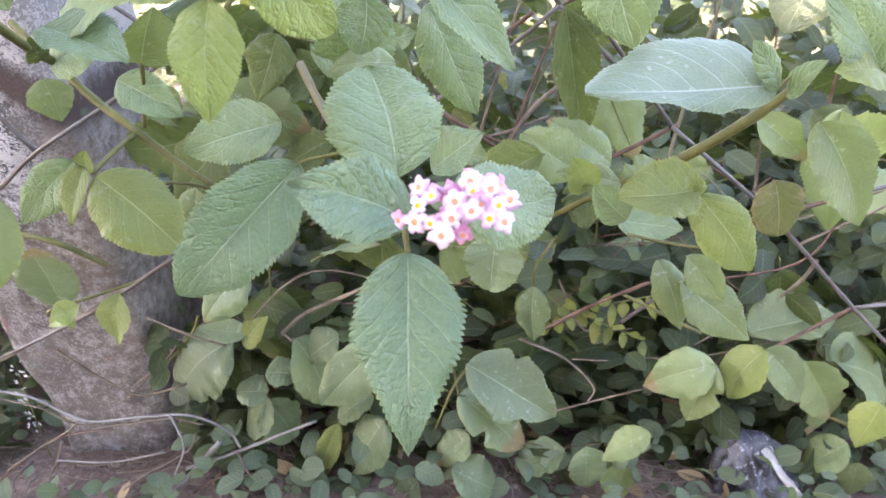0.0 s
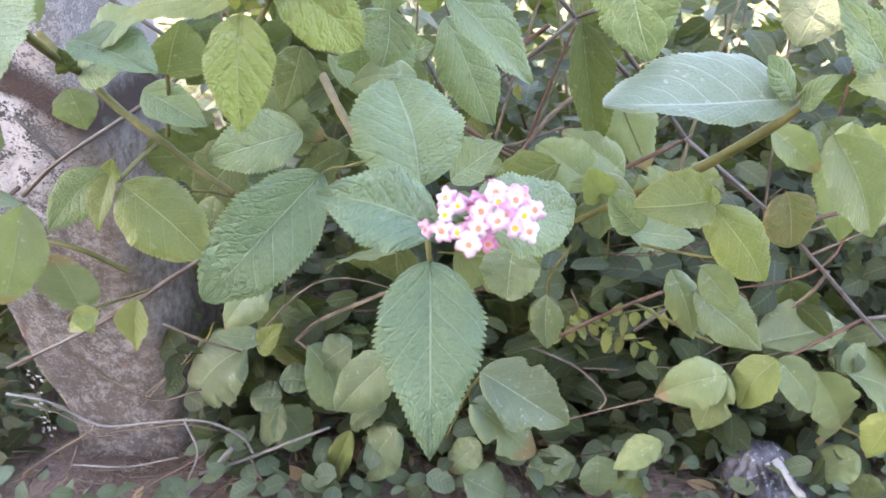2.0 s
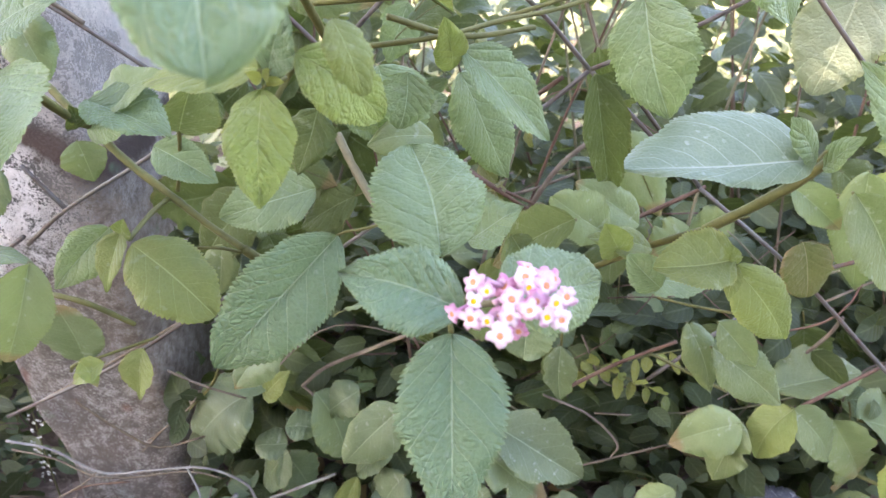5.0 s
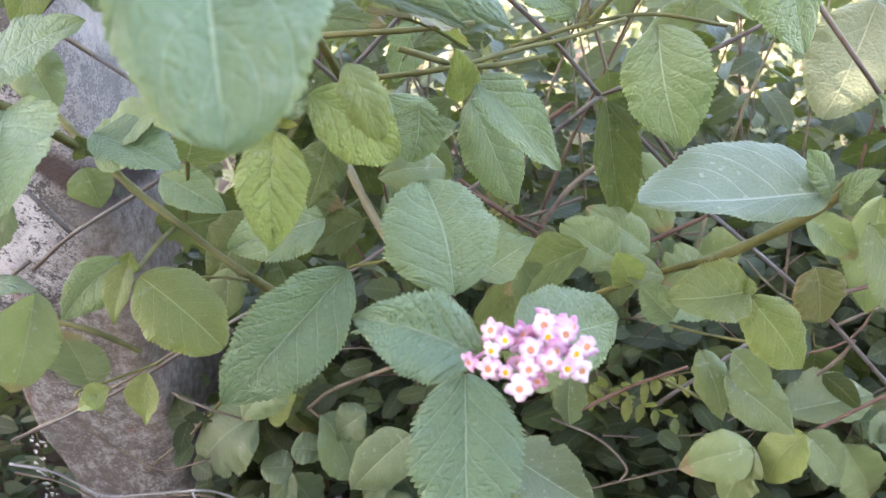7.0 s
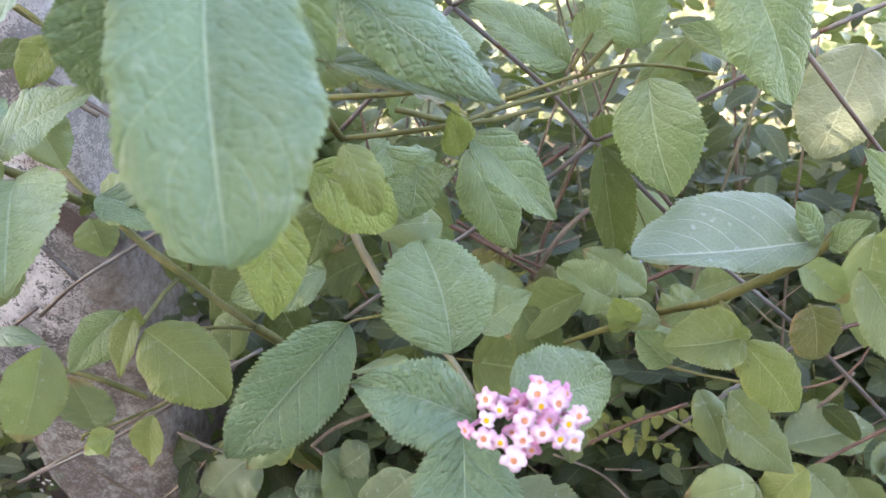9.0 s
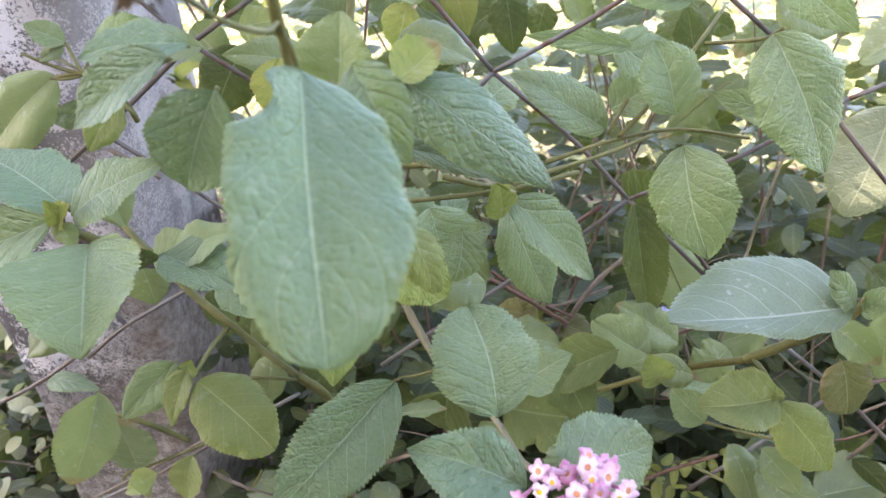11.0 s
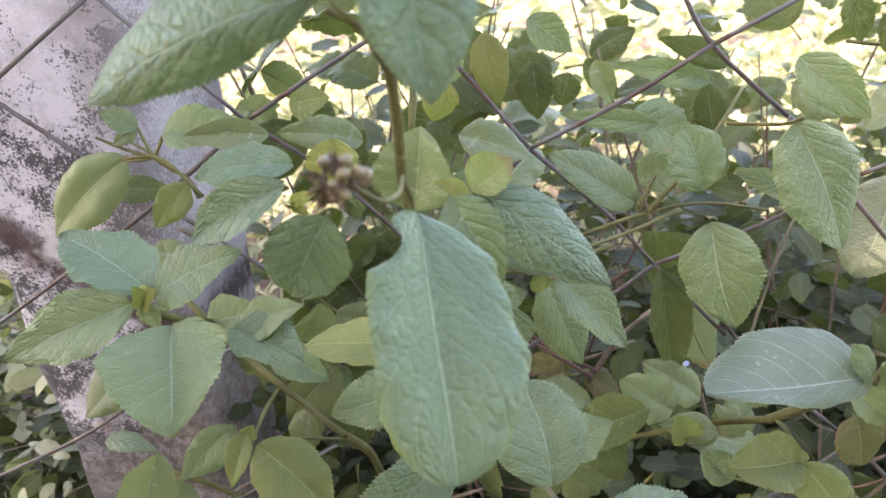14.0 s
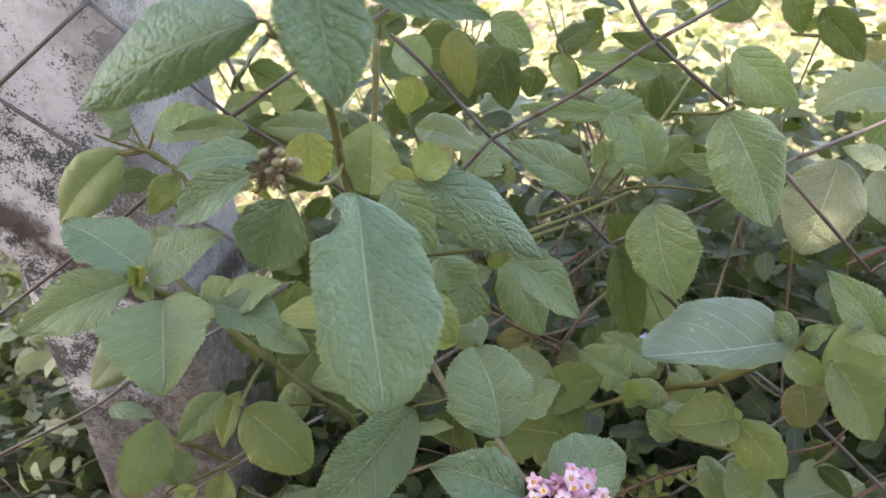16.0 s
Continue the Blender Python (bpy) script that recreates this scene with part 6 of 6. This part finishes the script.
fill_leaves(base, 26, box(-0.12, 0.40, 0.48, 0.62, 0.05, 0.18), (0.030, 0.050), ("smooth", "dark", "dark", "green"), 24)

tangle = random.Random(61)
for k in range(46):
    x, y, z = tangle.uniform(-0.12, 0.55), tangle.uniform(0.45, 0.62), tangle.uniform(0.08, 0.36)
    a, ln = tangle.uniform(-0.9, 0.9) + (math.pi if k % 2 else 0), tangle.uniform(0.06, 0.20)
    bend = tangle.uniform(-0.35, 0.35) * ln
    line = [(x - 0.5 * ln * math.cos(a), y, z - 0.5 * ln * math.sin(a)),
            (x - bend * math.sin(a), y + tangle.uniform(-0.02, 0.02), z + bend * math.cos(a)),
            (x + 0.5 * ln * math.cos(a), y + tangle.uniform(-0.03, 0.03), z + 0.5 * ln * math.sin(a))]
    r = tangle.uniform(0.0006, 0.0016)
    stem(right if x > 0.2 else mid, line, r, r * 0.7, (TWIG_RED, TWIG_RED, TWIG_GREY, STEM_BROWN)[k % 4], "twig", 0.2)

# ---- a small weed with yellowing leaves under the flower ----
weed = thing("weed", "small weed with tiny yellow green leaves", "weed")
rw = random.Random(9)
for line in ([(0.075, 0.47, 0.215), (0.125, 0.475, 0.225), (0.185, 0.48, 0.235)], [(0.095, 0.47, 0.23), (0.14, 0.475, 0.205), (0.17, 0.48, 0.185)]):
    stem(weed, line, 0.0009, 0.0006, STEM_GREEN, "stem")
    for k in range(13):
        a = Vector(line[0]).lerp(Vector(line[2]), k / 12)
        tip = a + Vector((rw.uniform(-0.008, 0.008), rw.uniform(-0.012, -0.002), rw.choice((-1, 1)) * rw.uniform(0.009, 0.016)))
        leaf(weed, tuple(a), tuple(tip), rw.uniform(0.007, 0.011), (0, -1, 0.6), "yellow" if k % 3 else "lime", fine=0.4, round_tip=0.6)

# ---- a tiny blue wildflower in the shade ----
wildflower = thing("wildflower", "tiny pale blue wildflower among the leaves", "wildflower")
bloom = Vector(BLOOM)
stem(wildflower, [tuple(bloom + Vector((0.01, 0.03, -0.12))), tuple(bloom + Vector((0.004, 0.012, -0.05))), tuple(bloom)], 0.0007, 0.0005, STEM_GREEN, "stem")
for k in range(5):
    a = 2 * math.pi * k / 5 + 0.3
    v, f, uv = blade(0.0062, 0.0042, 0.05, 0.1, k, 12, 4, 3, 0.3, 0.8, peak=0.6)
    petal = part("petal", mesh_of("petal", v, f, [PETAL_BLUE], uv), wildflower)
    petal.matrix_basis = lay(tuple(bloom), tuple(bloom + Vector((math.cos(a), -0.3, math.sin(a)))), (0, -1, 0.5))

# ---- undergrowth behind and below ----
def low(x0, x1, y0, y1, z0, z1):
    def place(r):
        x, y = r.uniform(x0, x1), r.uniform(y0, y1)
        if -0.42 < x < -0.24 and 0.43 < y < 0.70:
            return None
        return (x, y, ground_height(x, y) + z0 + (z1 - z0) * r.random() ** 1.5)
    return place


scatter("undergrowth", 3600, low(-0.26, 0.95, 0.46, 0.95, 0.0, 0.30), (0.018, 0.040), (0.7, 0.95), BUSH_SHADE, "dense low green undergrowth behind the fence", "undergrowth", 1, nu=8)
scatter("creeper", 2000, low(-0.75, 0.75, 0.31, 0.62, 0.0, 0.06), (0.012, 0.030), (0.75, 1.0), BUSH_COOL, "small round creeper leaves on the soil", "creeper", 2, nu=8)
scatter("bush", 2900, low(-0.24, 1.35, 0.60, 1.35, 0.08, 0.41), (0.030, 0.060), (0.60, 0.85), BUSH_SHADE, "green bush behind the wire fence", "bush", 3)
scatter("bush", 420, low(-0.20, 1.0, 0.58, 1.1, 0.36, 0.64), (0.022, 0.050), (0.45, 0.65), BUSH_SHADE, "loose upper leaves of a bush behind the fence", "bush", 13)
scatter("deep_undergrowth", 5200, low(-1.4, 1.2, 0.46, 1.1, 0.0, 0.17), (0.022, 0.045), (0.65, 0.95), BUSH_DARK, "low leaves with deep shade put into their colour", "undergrowth", 14, nu=4)
scatter("pale_plants", 2300, low(-1.0, -0.38, 0.46, 0.95, 0.02, 0.24), (0.014, 0.036), (0.5, 0.8), PALE, "small pale green plants beside the post", "plants", 4, nu=8, spread=1.1)
scatter("garden_bushes", 6500, low(-1.4, 3.6, 1.05, 3.4, 0.0, 0.42), (0.03, 0.07), (0.4, 0.7), BUSH_SUN, "sunlit garden bushes, paled further in the leaf colour", "bushes", 5, nu=4)
scatter("garden_bushes", 800, low(-0.6, 2.6, 1.0, 2.2, 0.05, 0.50), (0.04, 0.085), (0.45, 0.7), BUSH_SHADE, "bushes beyond the fence in shade-dark leaf tones", "bushes", 15, nu=4)
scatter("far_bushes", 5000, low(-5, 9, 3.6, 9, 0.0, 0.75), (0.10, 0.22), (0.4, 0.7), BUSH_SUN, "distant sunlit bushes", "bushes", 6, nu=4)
scatter("garden_grass", 20000, low(-1.5, 4.2, 1.0, 4.6, 0.0, 0.05), (0.06, 0.13), (0.08, 0.16), GRASS, "dry sunlit garden grass, its glare put into the colour", "grass", 16, nu=3, droop=-0.6)
straw_v, straw_f = [], []
rs = random.Random(31)
for k in range(300):
    x, y = rs.uniform(-0.70, 0.30), rs.uniform(0.33, 0.52)
    a, ln = rs.uniform(0, 6.28), rs.uniform(0.02, 0.09)
    pts = []
    for q in (-0.5, 0.0, 0.5):
        px, py = x + math.cos(a + q * 0.6) * ln * q, y + math.sin(a + q * 0.6) * ln * q
        pts.append((px, py, ground_height(px, py) + 0.003 + rs.uniform(0, 0.006)))
    v, f = tube_data(pts, rs.uniform(0.0004, 0.0012), 0.0004, 5, 3, 0.1, k)
    straw_f += [tuple(i + len(straw_v) for i in q) for q in f]
    straw_v += v
tagged(new("dry_straw", mesh_of("dry_straw", straw_v, straw_f, [TWIG_GREY])), "dry straw and thin twigs scattered on the soil", "straw", "", "stuff")
sprig_v, sprig_f = [], []
rt = random.Random(53)
for k in range(170):
    x, y = rt.uniform(-0.95, -0.40), rt.uniform(0.48, 0.82)
    z = ground_height(x, y) + rt.uniform(0.0, 0.16)
    a, rise, ln = rt.uniform(0, 6.28), rt.uniform(-0.3, 0.9), rt.uniform(0.04, 0.13)
    pts = [(x + math.cos(a + 0.5 * q) * ln * q, y + math.sin(a + 0.5 * q) * ln * q * 0.6, z + rise * ln * q - 0.25 * ln * q * q) for q in (0.0, 0.35, 0.7, 1.0)]
    v, f = tube_data(pts, rt.uniform(0.0006, 0.0014), 0.0004, 5, 3, 0.1, k)
    sprig_f += [tuple(i + len(sprig_v) for i in q) for q in f]
    sprig_v += v
tagged(new("dry_sprigs", mesh_of("dry_sprigs", sprig_v, sprig_f, [TWIG_GREY])), "thin dry sprigs among the pale plants beside the post", "sprigs", "", "stuff")
scatter("leaf_litter", 700, low(-0.9, 0.8, 0.25, 0.8, 0.0, 0.012), (0.012, 0.038), (0.25, 0.6), LITTER, "dry brown leaves and straw on the ground", "leaf litter", 7, droop=0.0)


def crown(r):
    """Leaves of an unseen tree added over the path to block the sun, with one small gap through which it reaches a leaf
    behind the fence.
    """
    x, y = r.uniform(-3.6, 1.5), r.uniform(-2.6, 0.2)
    z = r.uniform(2.0, 2.4 + 0.8 * max(0.0, 1 - ((x + 1.0) / 2.6) ** 2 - ((y + 1.2) / 1.5) ** 2))
    down = (z - 0.50) / sun_way.z
    lx, ly = x - sun_way.x * down, y - sun_way.y * down
    if ly > 1.15 - 0.9 * max(0.0, lx - 0.15):
        return None
    if math.hypot(lx - 0.275, ly - 0.49) < 0.19:
        return None
    return (x, y, z)


# Unseen sun blocker; trunk and limbs are there only to carry its crown.
tree = thing("tree", "unseen broad leafy tree added to shade the path and the fence", "tree")
leaves_above = scatter("crown", 19000, crown, (0.15, 0.26), (0.5, 0.7), BUSH_SHADE, "dense added crown of broad green leaves that blocks the sun", "", 8, nu=3)
leaves_above.parent = tree
stem(tree, [(-1.15, -1.75, -0.05), (-1.10, -1.72, 0.8), (-1.02, -1.62, 1.5), (-0.95, -1.50, 2.3)], 0.12, 0.07, STEM_BROWN, "trunk", 0.06)
for bough in ([(-1.02, -1.62, 1.5), (-0.3, -1.2, 1.95), (0.6, -0.8, 2.25)], [(-1.04, -1.64, 1.4), (-1.9, -1.3, 1.95), (-2.8, -1.0, 2.2)], [(-0.98, -1.56, 1.8), (-0.9, -0.9, 2.1), (-0.7, -0.1, 2.25)]):
    stem(tree, bough, 0.055, 0.018, STEM_BROWN, "limb", 0.08)


def hedge(r):
    """An added, unseen ring of leafy hedge behind and beside the path, cutting low skylight."""
    a = r.uniform(math.radians(205), math.radians(350))
    d = r.uniform(3.0, 3.5)
    return (d * math.cos(a), 0.3 + d * math.sin(a), r.uniform(0.0, 1.75))


scatter("hedge", 3300, hedge, (0.16, 0.28), (0.5, 0.7), BUSH_SHADE, "unseen leafy hedge added across the path to cut low skylight", "hedge", 18, nu=3)


# ---- twigs and scraps on the ground ----
def twig(points, r0, r1, material, name, label, category):
    v, f = tube_data(points, r0, r1, 7, 6, 0.15, 3)
    return tagged(new(name, mesh_of(name, v, f, [material])), label, category)

twig([(-0.3759, 0.445, 0.1708), (-0.3413, 0.445, 0.1609), (-0.3061, 0.445, 0.1346), (-0.2617, 0.445, 0.1372), (-0.2177, 0.445, 0.1398), (-0.1871, 0.445, 0.1228), (-0.1787, 0.445, 0.1009)], 0.0012, 0.001, TWIG_PALE, "vine", "dry grey vine across the foot of the post", "dry twig")
twig([(-0.255, 0.445, 0.0376), (-0.2238, 0.445, 0.0746), (-0.1957, 0.445, 0.108)], 0.0021, 0.002, TWIG_PALE, "stick", "pale dry stick lying on the soil", "dry twig")
twig([(-0.2353, 0.452, 0.0668), (-0.1852, 0.452, 0.0879), (-0.1578, 0.452, 0.1015), (-0.1102, 0.452, 0.1247)], 0.0017, 0.0013, TWIG_PALE, "vine", "dry grey vine lying on the soil", "dry twig")
twig([(-0.2293, 0.44, 0.1448), (-0.2252, 0.44, 0.1083), (-0.2403, 0.44, 0.0732)], 0.0011, 0.0008, TWIG_PALE, "vine", "thin dry vine hanging over the soil", "dry twig")
twig([(-0.3602, 0.45, 0.1965), (-0.2771, 0.45, 0.2434), (-0.1953, 0.45, 0.2936)], 0.0011, 0.001, TWIG_GREY, "vine", "thin dry vine along the post", "dry twig")
twig([(-0.2223, 0.44, 0.2445), (-0.2089, 0.44, 0.2362), (-0.197, 0.44, 0.2305)], 0.001, 0.0008, TWIG_GREY, "vine", "short dry vine by the post", "dry twig")
twig([(-0.314, 0.455, 0.2034), (-0.2853, 0.455, 0.1728), (-0.2567, 0.455, 0.1535), (-0.2155, 0.455, 0.1655)], 0.0011, 0.0008, TWIG_GREY, "vine", "thin dry vine over the bare stone", "dry twig")
twig([(-0.3996, 0.44, 0.0681), (-0.3574, 0.44, 0.1033), (-0.3217, 0.44, 0.1232), (-0.2811, 0.44, 0.1293)], 0.0008, 0.0007, TWIG_RED, "vine", "thin reddish root on the soil", "dry twig")
twig([(-0.3409, 0.44, 0.0925), (-0.2916, 0.44, 0.0897), (-0.2439, 0.44, 0.1016)], 0.0009, 0.0007, TWIG_PALE, "straw", "dry straw stalk on the soil", "dry twig")
twig([(-0.3871, 0.44, 0.0439), (-0.3514, 0.44, 0.0748), (-0.3286, 0.44, 0.1166)], 0.0009, 0.0007, TWIG_GREY, "straw", "bent dry straw on the soil", "dry twig")
twig([(-0.3762, 0.447, 0.1595), (-0.3416, 0.447, 0.1481), (-0.3137, 0.447, 0.128), (-0.2772, 0.447, 0.1275), (-0.2343, 0.447, 0.1335), (-0.2065, 0.447, 0.1264)], 0.0009, 0.0008, TWIG_GREY, "vine", "second dry vine across the foot of the post", "dry twig")
twig([(-0.3882, 0.44, 0.0804), (-0.3524, 0.44, 0.1067), (-0.3217, 0.44, 0.1266), (-0.3072, 0.44, 0.1395)], 0.001, 0.0008, TWIG_GREY, "straw", "dry straw stalk leaning on the soil", "dry twig")
twig([(-0.3041, 0.44, 0.0427), (-0.2714, 0.44, 0.07), (-0.2242, 0.44, 0.1014), (-0.2127, 0.44, 0.1216)], 0.0008, 0.0006, TWIG_GREY, "straw", "thin dry straw beside the post", "dry twig")
twig([(-0.1799, 0.44, 0.1007), (-0.1709, 0.44, 0.0649), (-0.1489, 0.44, 0.0406)], 0.001, 0.0008, TWIG_GREY, "vine", "dry vine end on the soil", "dry twig")
twig([(-0.2367, 0.44, 0.0418), (-0.2006, 0.44, 0.069), (-0.1594, 0.44, 0.0735)], 0.0011, 0.0008, TWIG_RED, "twig", "brown fallen twig on the soil", "dry twig")
twig([(-0.2647, 0.455, 0.16), (-0.229, 0.455, 0.1902), (-0.2152, 0.455, 0.2065)], 0.0008, 0.0006, TWIG_GREY, "straw", "thin dry straw against the stone", "dry twig")
SPIKE = ((-0.3984, 0.5, 0.0683), (-0.3887, 0.5, 0.1549))


def plastic_bag():
    """A crumpled dark silver bag, gathered at its neck and pleated, with a torn white strip down one side."""
    bag = thing("plastic_bag", "crumpled dark silver plastic bag with a white strip", "litter", at=(0.276, 0.455, 0.028))
    rows, around = 26, 64
    v, f = [], []

    def wall(h, a):
        r = 0.012 + 0.036 * h ** 0.7
        r *= 1 + 0.16 * math.sin(7 * a + 3 * h) * h + 0.10 * math.sin(13 * a - 5 * h + 1.0) + 0.45 * noise.noise((math.cos(a) * 1.7, math.sin(a) * 1.7, h * 2.2)) * h
        r += 0.004 * noise.noise((math.cos(a) * 4, math.sin(a) * 4, h * 9))
        return (r * math.cos(a) + 0.014 * h - 0.006, r * 0.8 * math.sin(a), 0.074 * (1 - h) - 0.006 + 0.004 * noise.noise((a, h * 4, 3.0)))
    for i in range(rows + 1):
        for k in range(around):
            v.append(wall(i / rows, 2 * math.pi * k / around))
    for i in range(rows):
        for k in range(around):
            a, b = i * around + k, i * around + (k + 1) % around
            f.append((a, a + around, b + around, b))
    f.append(tuple(range(around)))
    part("film", mesh_of("film", v, f, [PLASTIC]), bag)
    v, f = [], []
    for i in range(15):
        h = 0.02 + 0.78 * i / 14
        for j in range(5):
            x, y, z = wall(h, math.radians(-52 + 3.4 * (j - 2) / (0.25 + h)) + 0.30 * h)
            lift = 1.10 + 0.05 * math.sin(j * 1.7 + h * 9)
            v.append((x * lift, y * lift - 0.0015, z + 0.0015 * math.sin(5 * h + j)))
        if i:
            f += [((i - 1) * 5 + j, (i - 1) * 5 + j + 1, i * 5 + j + 1, i * 5 + j) for j in range(4)]
    part("strip", mesh_of("strip", v, f, [STRIP]), bag, "torn white plastic strip")


plastic_bag()


def flower_spike(foot, top):
    """A thin stalk set with tiny white flowers."""
    spike = thing("flower_spike", "slender stalk of tiny white flowers beside the post", "wildflower")
    a, b = Vector(foot), Vector(top)
    stem(spike, [tuple(a + Vector((0.004, 0, -0.05))), tuple(a.lerp(b, 0.5) + Vector((0.002, 0, 0))), tuple(b)], 0.0007, 0.0004, STEM_GREEN, "stem")
    r = random.Random(77)
    for k in range(34):
        q = a.lerp(b, r.random()) + Vector((r.gauss(0, 0.0035), r.gauss(0, 0.003), r.gauss(0, 0.002)))
        v, f = [], []
        for i in range(4):
            c = i * math.pi / 2 + r.uniform(0, 1)
            n = len(v)
            u, w = Vector((math.cos(c), -0.4, math.sin(c))), Vector((-math.sin(c), 0, math.cos(c)))
            v += [q, q + u * 0.0011 + w * 0.0006, q + u * 0.0020, q + u * 0.0011 - w * 0.0006]
            f.append((n, n + 1, n + 2, n + 3))
        part("flower", mesh_of("flower", v, f, [WHITE_PETAL]), spike)


flower_spike(*SPIKE)
